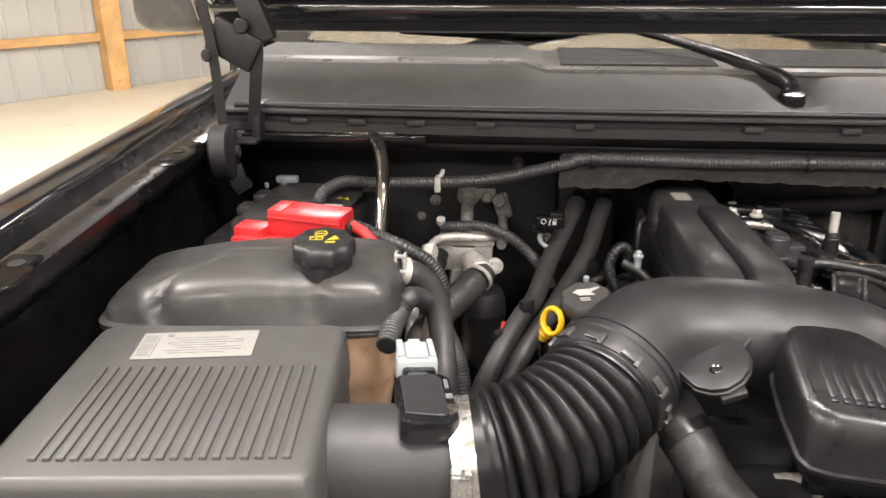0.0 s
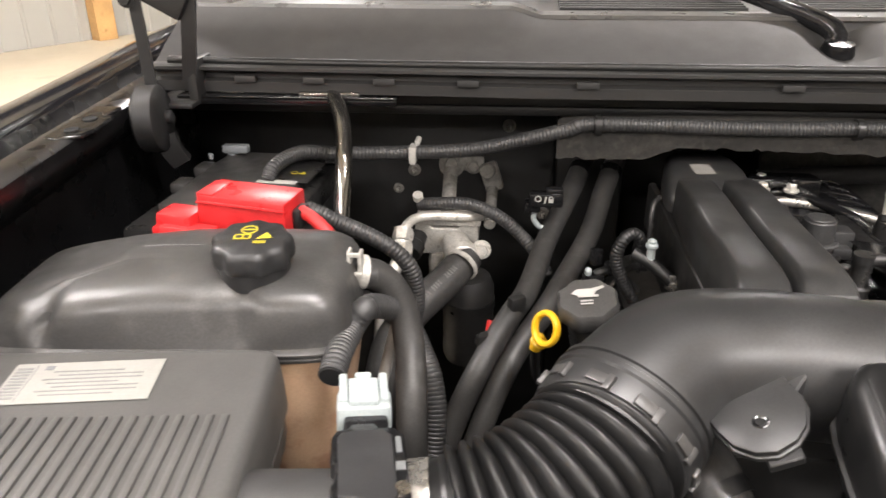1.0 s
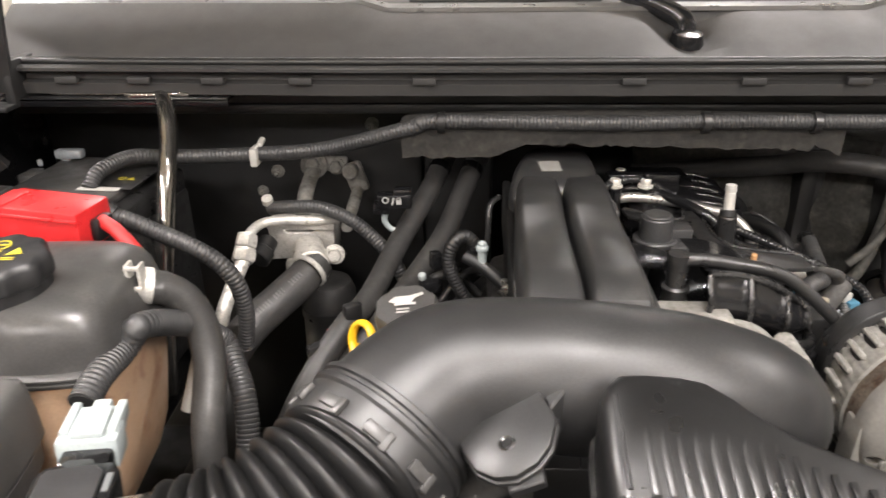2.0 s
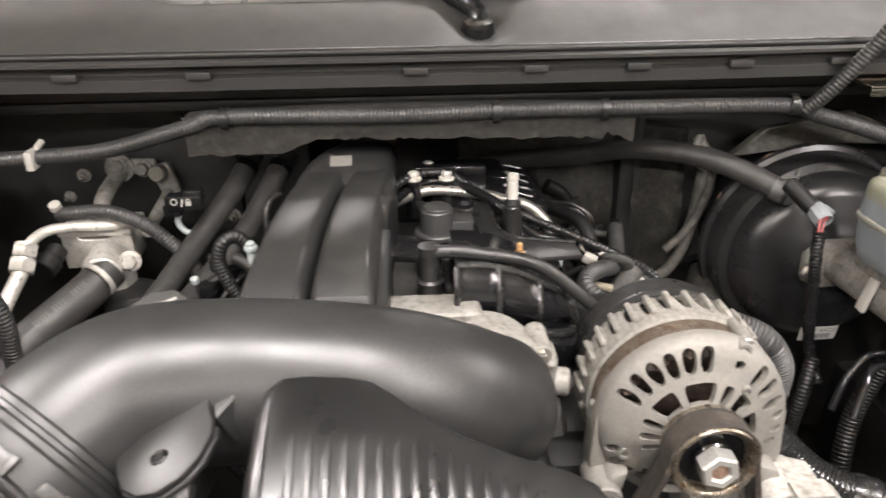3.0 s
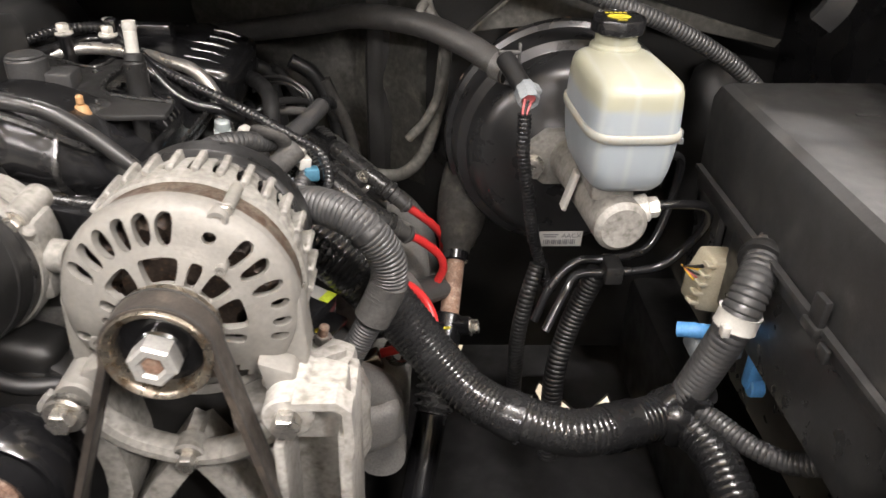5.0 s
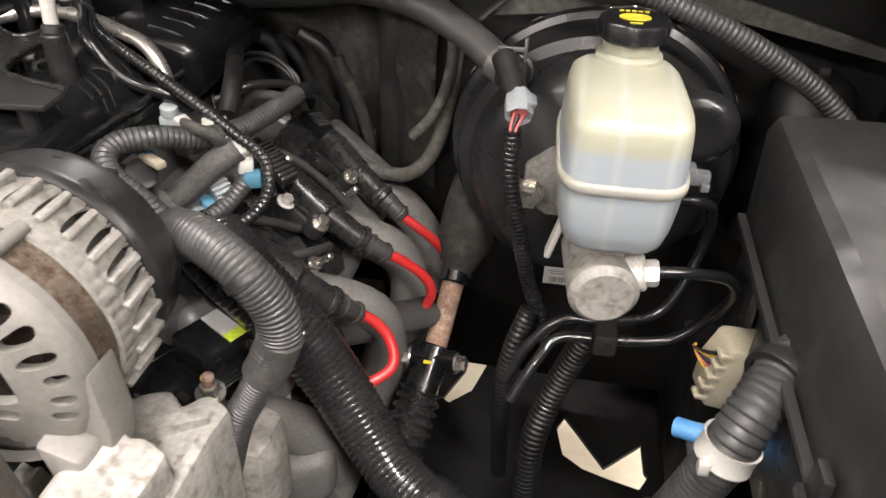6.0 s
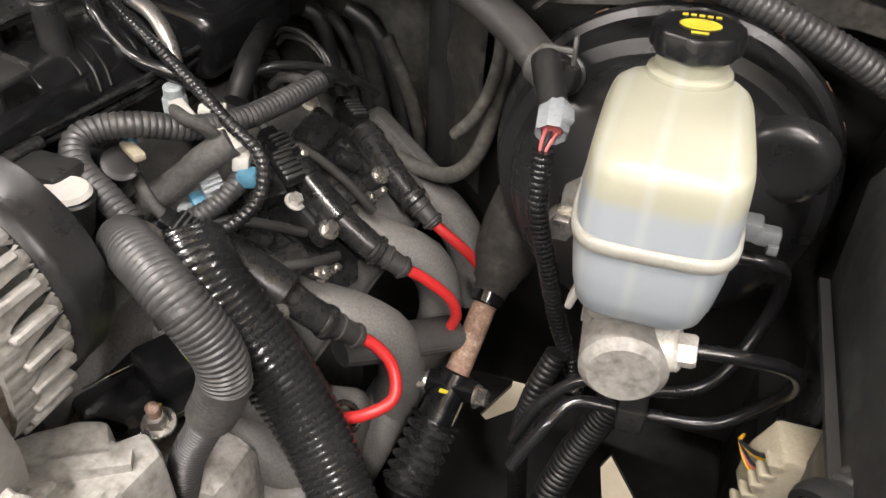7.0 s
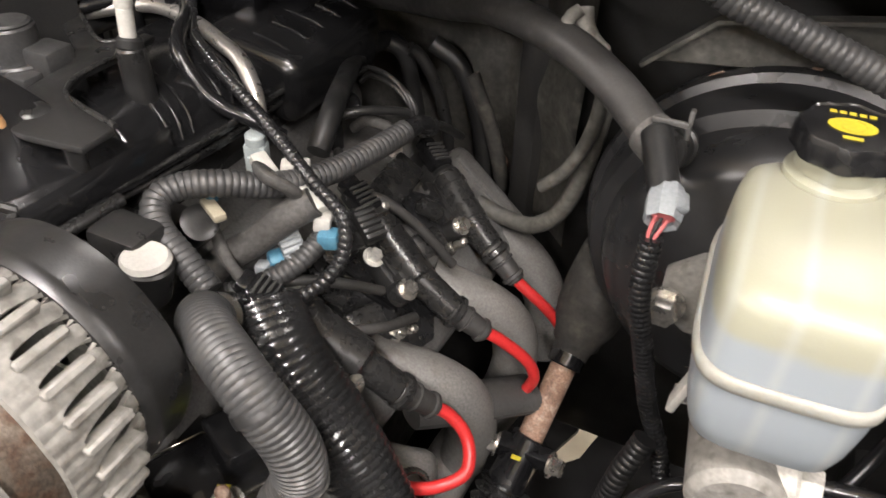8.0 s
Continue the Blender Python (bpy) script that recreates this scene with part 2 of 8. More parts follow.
def rod(p0, p1, r0, r1=None, seg=20, bev=0.0015):
    """A solid round bar with eased ends."""
    r1 = r0 if r1 is None else r1
    p0, p1 = Vector(p0), Vector(p1)
    h = (p1 - p0).length
    bev = min(bev, r0 * 0.5, r1 * 0.5, h * 0.4)
    return lathe([(0, 0), (r0 - bev, 0), (r0, bev), (r1, h - bev), (r1 - bev, h), (0, h)], p0, p1 - p0, seg)


def hexagon(p, d, r, h, washer=0.0):
    """A bolt head or nut, with a flange under it where washer is given."""
    head = lathe([(0, 0), (r * 0.97, 0), (r, h * 0.1), (r, h * 0.82), (r * 0.86, h), (0, h)], p, d, 6)
    if washer:
        head = bm_join(head, lathe([(0, -h * 0.25), (washer, -h * 0.25), (washer, 0), (0, h * 0.08)], p, d, 20))
    return head


def smooth_line(pts, step):
    """Points along a Catmull-Rom curve through pts, step metres apart."""
    p = [Vector(q) for q in pts]
    p = [2 * p[0] - p[1]] + p + [2 * p[-1] - p[-2]]
    fine = []
    for i in range(1, len(p) - 2):
        a, b, c, d = p[i - 1:i + 3]
        n = 24
        for k in range(n):
            t = k / n
            fine.append(0.5 * ((2 * b) + (c - a) * t + (2 * a - 5 * b + 4 * c - d) * t * t + (3 * b - a - 3 * c + d) * t ** 3))
    fine.append(p[-2])
    out, run = [fine[0]], 0.0
    length = sum((b - a).length for a, b in zip(fine, fine[1:]))
    count = max(2, round(length / step))
    gap, want = length / count, length / count
    for a, b in zip(fine, fine[1:]):
        d = (b - a).length
        while d > 0 and run + d >= want - 1e-9 and len(out) < count:
            out.append(a.lerp(b, (want - run) / d))
            want += gap
        run += d
    out.append(fine[-1])
    return out


def sweep(line, radii, seg=14, flat=1.0, ends=True, up=None):
    """A tube along the points of line, with a radius for each."""
    bm = bmesh.new()
    rings = []
    t0 = (line[1] - line[0]).normalized()
    n = Vector(up) if up else t0.orthogonal()
    n = (n - t0 * n.dot(t0)).normalized()
    for i, p in enumerate(line):
        t = (line[min(i + 1, len(line) - 1)] - line[max(i - 1, 0)]).normalized()
        n = (n - t * n.dot(t)).normalized()
        b = t.cross(n)
        r = radii[i]
        rings.append([bm.verts.new(p + (n * math.cos(2 * math.pi * k / seg) * flat + b * math.sin(2 * math.pi * k / seg)) * r) for k in range(seg)])
    for a, b in zip(rings, rings[1:]):
        for k in range(seg):
            bm.faces.new((a[k], a[(k + 1) % seg], b[(k + 1) % seg], b[k]))
    if ends:
        bm.faces.new(rings[0][::-1])
        bm.faces.new(rings[-1])
    bmesh.ops.recalc_face_normals(bm, faces=bm.faces)
    return bm


def hose(pts, r, seg=16, step=None, flat=1.0, up=None):
    line = smooth_line(pts, step or max(r * 0.7, 0.004))
    return sweep(line, [r] * len(line), seg, flat, up=up)


def conduit(pts, r, pitch=0.0042, depth=0.10, seg=16, swell=0.0, reach=0.4):
    """Corrugated tube: rounded ribs with narrow grooves; swell: how much thicker it begins, fading out over its first part, reach."""
    line = smooth_line(pts, pitch / 4)
    n = len(line) - 1
    radii = [r * (1, 1, 1 - depth * 0.35, 1 - depth)[i % 4] * (1 + swell * max(0.0, 1 - i / (n * reach))) for i in range(n + 1)]
    return sweep(line, radii, seg)


def loft(rings, closed_ends=True):
    bm = bmesh.new()
    vs = [[bm.verts.new(p) for p in ring] for ring in rings]
    n = len(vs[0])
    for a, b in zip(vs, vs[1:]):
        for k in range(n):
            bm.faces.new((a[k], a[(k + 1) % n], b[(k + 1) % n], b[k]))
    if closed_ends:
        bm.faces.new(vs[0][::-1])
        bm.faces.new(vs[-1])
    bmesh.ops.recalc_face_normals(bm, faces=bm.faces)
    return bm


def oval(c, hx, hy, power=4.0, seg=40, turn=0.0):
    """A rounded rectangle in the plane z = c[2]."""
    ring = []
    for i in range(seg):
        a = 2 * math.pi * i / seg
        ca, sa = math.cos(a), math.sin(a)
        x = hx * math.copysign(abs(ca) ** (2 / power), ca)
        y = hy * math.copysign(abs(sa) ** (2 / power), sa)
        ct, st = math.cos(radians(turn)), math.sin(radians(turn))
        ring.append(Vector((c[0] + x * ct - y * st, c[1] + x * st + y * ct, c[2])))
    return ring


def prism(outline, m, depth, bev=0.0015, seg=1):
    """An outline in the xy plane of m, pushed out along its z by depth."""
    bm = bmesh.new()
    lo = [bm.verts.new((x, y, 0)) for x, y in outline]
    hi = [bm.verts.new((x, y, depth)) for x, y in outline]
    n = len(lo)
    bm.faces.new(lo[::-1])
    bm.faces.new(hi)
    for k in range(n):
        bm.faces.new((lo[k], lo[(k + 1) % n], hi[(k + 1) % n], hi[k]))
    bmesh.ops.recalc_face_normals(bm, faces=bm.faces)
    if bev:
        bmesh.ops.bevel(bm, geom=bm.edges[:], offset=bev, segments=seg, profile=0.5, affect="EDGES")
    return moved(bm, m)


def plate(p, ux, uy):
    """A pose at p whose x and y run along ux and uy."""
    ux = Vector(ux).normalized()
    uz = ux.cross(Vector(uy)).normalized()
    uy = uz.cross(ux)
    return Matrix.Translation(p) @ Matrix((ux, uy, uz)).transposed().to_4x4()


def strip(line, width, thick, across):
    """A flat band along line; across is the direction of its width."""
    bm = bmesh.new()
    rings = []
    for i, p in enumerate(line):
        t = (line[min(i + 1, len(line) - 1)] - line[max(i - 1, 0)]).normalized()
        a = (Vector(across) - t * Vector(across).dot(t)).normalized() * width / 2
        n = t.cross(a).normalized() * thick / 2
        rings.append([bm.verts.new(p + q) for q in (a + n, -a + n, -a - n, a - n)])
    for a, b in zip(rings, rings[1:]):
        for k in range(4):
            bm.faces.new((a[k], a[(k + 1) % 4], b[(k + 1) % 4], b[k]))
    bm.faces.new(rings[0][::-1])
    bm.faces.new(rings[-1])
    bmesh.ops.recalc_face_normals(bm, faces=bm.faces)
    return bm


def rough(bm, amount=0.0012, scale=60.0, cuts=3):
    """A cast look: faces cut finer and pushed about a little."""
    bmesh.ops.subdivide_edges(bm, edges=[e for e in bm.edges if e.calc_length() > 0.008], cuts=cuts, use_grid_fill=True)
    for v in bm.verts:
        v.co += noise.noise_vector(v.co * scale) * amount + noise.noise_vector(v.co * scale * 0.35) * amount * 1.3
    return bm


def mesh_of(name, bm, material, crease=38):
    for f in bm.faces:
        f.smooth = True
    limit = radians(crease)
    for e in bm.edges:
        if len(e.link_faces) == 2 and e.calc_face_angle(0) > limit:
            e.smooth = False
    me = bpy.data.meshes.new(name)
    bm.to_mesh(me)
    bm.free()
    me.materials.append(material)
    return me


def thing(name, label, category, at=(0, 0, 0), group="", kind=""):
    ob = new(name)
    ob.empty_display_size = 0.02
    ob.location = at
    return tagged(ob, label, category, group, kind)


def part(name, bm, material, parent, label="", crease=38):
    """One mesh under a thing or under a part, its shape given in the world."""
    ob = new(name, mesh_of(name, bm, material, crease))
    ob.parent = parent
    if parent.type == "EMPTY":
        ob.matrix_parent_inverse = Matrix.Translation(-Vector(parent.location))
    return tagged(ob, label)


def solo(name, bm, material, label, category, group="", kind="", crease=38):
    """A thing that is one mesh."""
    return tagged(new(name, mesh_of(name, bm, material, crease)), label, category, group, kind)


def bolt(parent, p, d, r=0.006, h=0.006, washer=0.009, material=None, name="bolt", label=""):
    return part(name, hexagon(p, d, r, h, washer), material or STEEL, parent, label)


# ---- the garage ----
WALL_X = -8.62                            # the wall seen past the fender, in the building's own axes
ROOM = (WALL_X, 9.0, -9.0, 13.0)
solo("floor", moved(box((0.19, 2.0, -0.05), (17.6, 22.0, 0.1), 0), YARD), CONCRETE,
             "pale cream concrete garage floor, smooth and clean", "floor", kind="structure")


def sheet_wall(name, a, b, label):
    """Ribbed sheet metal from a to b in the building's axes, with ribs every 0.3 m."""
    a, b = Vector((*a, 0)), Vector((*b, 0))
    run = (b - a).length
    pts, x = [], 0.0
    while x < run:
        pts += [(x, 0), (x + 0.255, 0), (x + 0.27, 0.02), (x + 0.29, 0.02), (x + 0.305, 0)]
        x += 0.305
    pts = [(min(u, run), v) for u, v in pts]
    bm = bmesh.new()
    lo = [bm.verts.new((u, v, 0)) for u, v in pts]
    hi = [bm.verts.new((u, v, CEILING)) for u, v in pts]
    for i in range(len(pts) - 1):
        if (lo[i].co - lo[i + 1].co).length > 1e-6:
            bm.faces.new((lo[i], lo[i + 1], hi[i + 1], hi[i]))
    bmesh.ops.solidify(bm, geom=bm.faces[:], thickness=0.03)
    turn = math.atan2((b - a).y, (b - a).x)
    return solo(name, moved(bm, YARD @ Matrix.Translation(a) @ Matrix.Rotation(turn, 4, "Z")), SHEET_METAL, label, "wall", kind="structure", crease=20)


x0, x1, y0, y1 = ROOM
sheet_wall("wall_west", (WALL_X, y1), (WALL_X, y0), "white ribbed sheet metal garage wall with timber girts")
sheet_wall("wall_north", (x1, y1), (WALL_X, y1), "white ribbed sheet metal garage wall")
sheet_wall("wall_east", (x1, y0), (x1, y1), "white ribbed sheet metal garage wall")
sheet_wall("wall_south", (WALL_X, y0), (x1, y0), "white ribbed sheet metal garage wall")
solo("ceiling", moved(box(((WALL_X + x1) / 2, 2.0, CEILING + 1.45), (x1 - WALL_X, 22.0, 0.1), 0), YARD), LINER, "pale lined garage roof", "ceiling", kind="structure")


def timber(name, c, size, label, category, group=""):
    return solo(name, moved(box(c, size, 0.006, seg=1), YARD), PINE, label, category, group)


for k in range(-4, 3):
    timber("post", (WALL_X + 0.1, 5.02 + 2.44 * k, CEILING / 2), (0.16, 0.24, CEILING), "square pine timber post against the sheet metal wall", "post", "garage posts")
for h in (0.62, 1.7, 2.8, 3.9):
    timber("girt", (WALL_X + 0.06, 2.0, h), (0.045, 21.6, 0.10), "pine girt running along the sheet metal wall", "girt", "wall girts")


def truss(y):
    """A timber roof truss across the building: two chords and a zigzag of webs."""
    t = thing("roof_truss", "pine timber roof truss with zigzag webs under the ceiling", "truss", YARD @ Vector((0, y, CEILING)), "roof trusses")
    span = ROOM[1] - WALL_X
    part("bottom_chord", moved(box((WALL_X + span / 2, y, CEILING + 0.1), (span, 0.045, 0.14), 0.004, seg=1), YARD), PINE, t)
    part("top_chord", moved(box((WALL_X + span / 2, y, CEILING + 1.3), (span, 0.045, 0.14), 0.004, seg=1), YARD), PINE, t)
    n = 10
    for i in range(n):
        xa, xb = WALL_X + span * i / n, WALL_X + span * (i + 1) / n
        za, zb = (CEILING + 0.16, CEILING + 1.24) if i % 2 else (CEILING + 1.24, CEILING + 0.16)
        web = strip([Vector((xa, y, za)), Vector((xb, y, zb))], 0.045, 0.1, (0, 1, 0))
        part("web", moved(web, YARD), PINE, t)


for k in range(8):
    truss(-7.6 + 2.6 * k)

for spot in LAMPS:
    at = YARD @ Vector((*spot, CEILING - 0.2))
    lamp = thing("ceiling_light", "long white ceiling tube light fixture", "light", at, "ceiling lights")
    part("housing", moved(box((*spot, CEILING - 0.14), (2.5, 0.32, 0.1), 0.01), YARD), WHITE_PLASTIC, lamp)
    for dy in (-0.9, 0.9):
        part("hanger", moved(rod((spot[0] + dy, spot[1], CEILING - 0.1), (spot[0] + dy, spot[1], CEILING + 1.41), 0.006), YARD), STEEL, lamp)

# ---- the truck's body ----
MID = 0.34                                 # the truck's middle
truck = thing("pickup_truck", "black pickup truck with its hood raised, parked in the garage", "truck", (MID, 1.0, 0.0))


def flip(bm):
    """Mirrors a shape across the truck's middle."""
    bmesh.ops.transform(bm, matrix=Matrix.Translation((2 * MID, 0, 0)) @ Matrix.Diagonal((-1, 1, 1, 1)), verts=bm.verts)
    bmesh.ops.recalc_face_normals(bm, faces=bm.faces)
    return bm


def along(profiles, ys):
    """A sheet through an outline (x, z) at each y, given some thickness."""
    bm = bmesh.new()
    rows = [[bm.verts.new((x, y, z)) for x, z in prof] for prof, y in zip(profiles, ys)]
    for a, b in zip(rows, rows[1:]):
        for k in range(len(a) - 1):
            bm.faces.new((a[k], a[k + 1], b[k + 1], b[k]))
    bmesh.ops.recalc_face_normals(bm, faces=bm.faces)
    return bm


def fender_outline(z):
    """From the outside of the fender over its crown to the gutter."""
    return [(-0.655, z - 0.32), (-0.652, z - 0.15), (-0.635, z - 0.06), (-0.60, z - 0.016), (-0.565, z), (-0.54, z + 0.001), (-0.523, z - 0.003), (-0.517, z - 0.012), (-0.515, z - 0.05)]


def rail_outline(z):
    """The ledge inside the fender and the side of the engine bay under it."""
    return [(-0.517, z - 0.012), (-0.508, z - 0.034), (-0.47, z - 0.040), (-0.458, z - 0.020), (-0.450, z + 0.001), (-0.445, z + 0.004), (-0.418, z + 0.005), (-0.413, z + 0.002), (-0.412, z - 0.008), (-0.418, z - 0.022), (-0.448, z - 0.05), (-0.453, z - 0.4), (-0.46, z - 0.62)]


YS = [-0.15, 0.1, 0.35, 0.6, 0.85, 1.1, 1.35, 1.6]
ZS = [1.07, 1.105, 1.132, 1.150, 1.166, 1.180, 1.195, 1.205]
for mirror in (False, True):
    f = along([fender_outline(z) for z in ZS], YS)
    bmesh.ops.solidify(f, geom=f.faces[:], thickness=0.002)
    r = along([rail_outline(z) for z in ZS[:7]], YS[:7])
    bmesh.ops.solidify(r, geom=r.faces[:], thickness=0.003)
    part("fender", flip(f) if mirror else f, BODY_PAINT, truck, "glossy black fender")
    part("inner_fender", flip(r) if mirror else r, DARK_PAINT, truck, "dusty black inner fender")

# the firewall, with a hollow behind the engine, and the channel under the cowl
for c, s in (((-0.19, 1.24, 0.86), (0.56, 0.03, 0.62)), ((0.14, 1.30, 0.86), (0.10, 0.15, 0.62)), ((0.40, 1.375, 0.86), (0.48, 0.03, 0.62)), ((0.63, 1.29, 0.86), (0.03, 0.17, 0.62)), ((0.88, 1.22, 0.86), (0.50, 0.03, 0.62))):
    part("firewall", box(c, s, 0.01), DUSTY_STEEL, truck, "dusty black steel firewall")
part("cowl_channel", bm_join(box((MID, 1.24, 1.145), (1.48, 0.30, 0.012), 0.003), box((MID, 1.10, 1.155), (1.48, 0.006, 0.03), 0.002)), DUSTY_STEEL, truck)


def cowl_section(x):
    """The plastic cowl from its front lip back to the glass, as (y, z), at x."""
    u = abs(x - MID)
    rise = min(1, max(0, (u - 0.285) / 0.035))           # the outer thirds stand higher
    crown = 1.247 + 0.011 * rise
    back = 0.035 * max(0, (u - 0.3)) ** 1.0
    dip = 0.030 * math.exp(-((x - 0.412) / 0.035) ** 2)   # the hollow of the wiper pivot
    return [(1.040 + back, 1.173), (1.034 + back, 1.1745), (1.033 + back, 1.187), (1.042 + back, 1.190), (1.043 + back, 1.196), (1.034 + back, 1.199), (1.027 + back, 1.2015), (1.027 + back, 1.205), (1.033 + back, 1.207),
            (1.050 + back, 1.2065), (1.085 + back, 1.2225 - dip * 0.4), (1.125 + back, 1.241 - dip), (1.150 + back, crown - dip * 0.5), (1.158 + back, crown + 0.003), (1.168 + back, crown + 0.003), (1.26 + back, crown + 0.012), (1.33 + back, crown + 0.014)]


xs = [-0.42 + 1.52 * i / 150 for i in range(151)]
cowl_bm = bmesh.new()
cols = [[cowl_bm.verts.new((x, y, z)) for y, z in cowl_section(x)] for x in xs]
for a, b in zip(cols, cols[1:]):
    for k in range(len(a) - 1):
        cowl_bm.faces.new((a[k], b[k], b[k + 1], a[k + 1]))
bmesh.ops.recalc_face_normals(cowl_bm, faces=cowl_bm.faces)
bmesh.ops.solidify(cowl_bm, geom=cowl_bm.faces[:], thickness=0.0025)
cowl = part("cowl_panel", cowl_bm, COWL_PLASTIC, truck, "faded dark grey plastic cowl panel", crease=16)
for x in (-0.30, -0.215, -0.13, -0.03, 0.108, 0.336, 0.464, 0.575, 0.687, 0.80, 0.90):
    part("cowl_clip", box((x, 1.032 + 0.035 * max(0, abs(x - MID) - 0.3), 1.191), (0.026, 0.008, 0.008), 0.0015), COWL_PLASTIC, cowl)
for side in (-1, 1):
    for i in range(10):
        y = 1.19 + 0.012 * i
        part("louvre", box((MID + side * 0.14, y, 1.2555 + 0.11 * (y - 1.17)), (0.24, 0.004, 0.004), 0.001, seg=1), COWL_PLASTIC, cowl)
crest = bmesh.new()
prev = None
for x in xs:
    u = abs(x - MID)
    crown = 1.247 + 0.011 * min(1, max(0, (u - 0.285) / 0.035))
    back = 0.035 * max(0, u - 0.3)
    ring = [crest.verts.new(p) for p in ((x, 1.153 + back, crown + 0.0015), (x, 1.158 + back, crown + 0.0060), (x, 1.180 + back, crown + 0.0085), (x, 1.184 + back, crown + 0.0040))]
    if prev:
        for k in range(3):
            crest.faces.new((prev[k], prev[k + 1], ring[k + 1], ring[k]))
    prev = ring
bmesh.ops.recalc_face_normals(crest, faces=crest.faces)
part("crown_strip", crest, STRIP_PLASTIC, cowl, "smoother pale-lit strip along the crown", crease=25)
part("hood_seal", hose([(-0.40, 1.06, 1.2095), (-0.1, 1.047, 1.2095), (MID, 1.04, 1.2105), (0.78, 1.047, 1.2095), (1.08, 1.06, 1.2095)], 0.005, 10, 0.03), DARK_RUBBER, cowl)

# glass, dash and pillars
glass = bmesh.new()
gx = [-0.44 + 1.56 * i / 12 for i in range(13)]
low = [glass.verts.new((x, 1.31 + 0.22 * ((x - MID) / 0.78) ** 2, 1.262)) for x in gx]
top = [glass.verts.new((MID + (x - MID) * 0.86, 2.02 + 0.18 * ((x - MID) / 0.78) ** 2, 1.80)) for x in gx]
for i in range(12):
    glass.faces.new((low[i], low[i + 1], top[i + 1], top[i]))
bmesh.ops.solidify(glass, geom=glass.faces[:], thickness=0.005)
part("windscreen", glass, GLASS, truck, "tinted windscreen reflecting the roof trusses")
part("dashboard", box((MID, 1.75, 1.15), (1.5, 0.7, 0.12), 0.04), DASH, truck)
part("cab_back", box((MID, 2.6, 1.3), (1.7, 0.06, 1.2), 0.02), DASH, truck)
part("cab_roof", box((MID, 2.5, 1.84), (1.45, 1.0, 0.06), 0.025), BODY_PAINT, truck)
for sx in (-1, 1):
    part("pillar", strip(smooth_line([(MID + sx * 0.80, 1.50, 1.24), (MID + sx * 0.76, 1.80, 1.50), (MID + sx * 0.69, 2.16, 1.80)], 0.05), 0.09, 0.05, (1, 0.3, 0)), BODY_PAINT, truck)
    part("door", box((MID + sx * 0.95, 2.15, 0.88), (0.05, 1.0, 0.72), 0.02), BODY_PAINT, truck)
    mirror_ob = part("door_mirror", box((MID + sx * 1.17, 1.86, 1.33), (0.20, 0.11, 0.17), 0.05, seg=4), GREY_PLASTIC, truck, "grey plastic door mirror housing")
    part("mirror_arm", box((MID + sx * 1.03, 1.88, 1.26), (0.12, 0.06, 0.05), 0.015), BLACK_PLASTIC, mirror_ob)

# the raised hood: its rear edge stands just above the cowl
HOOD = pose(MID, 1.13, 1.325, -58, 0, 0)
hood = part("hood", moved(box((0, -0.62, 0.0), (1.62, 1.24, 0.012), 0.004), HOOD), BODY_PAINT, truck, "raised black hood")
for c, s, bv in (((0, -0.02, -0.012), (1.56, 0.05, 0.035), 0.012), ((0, -1.2, -0.03), (1.56, 0.06, 0.05), 0.015), ((-0.74, -0.6, -0.025), (0.06, 1.10, 0.04), 0.012), ((0.74, -0.6, -0.025), (0.06, 1.10, 0.04), 0.012)):
    part("hood_frame", moved(box(c, s, bv, seg=3), HOOD), BODY_PAINT, hood)
part("hood_liner", moved(box((0, -0.6, -0.02), (1.36, 1.06, 0.02), 0.01), HOOD), FOAM, truck, "black insulation under the hood")

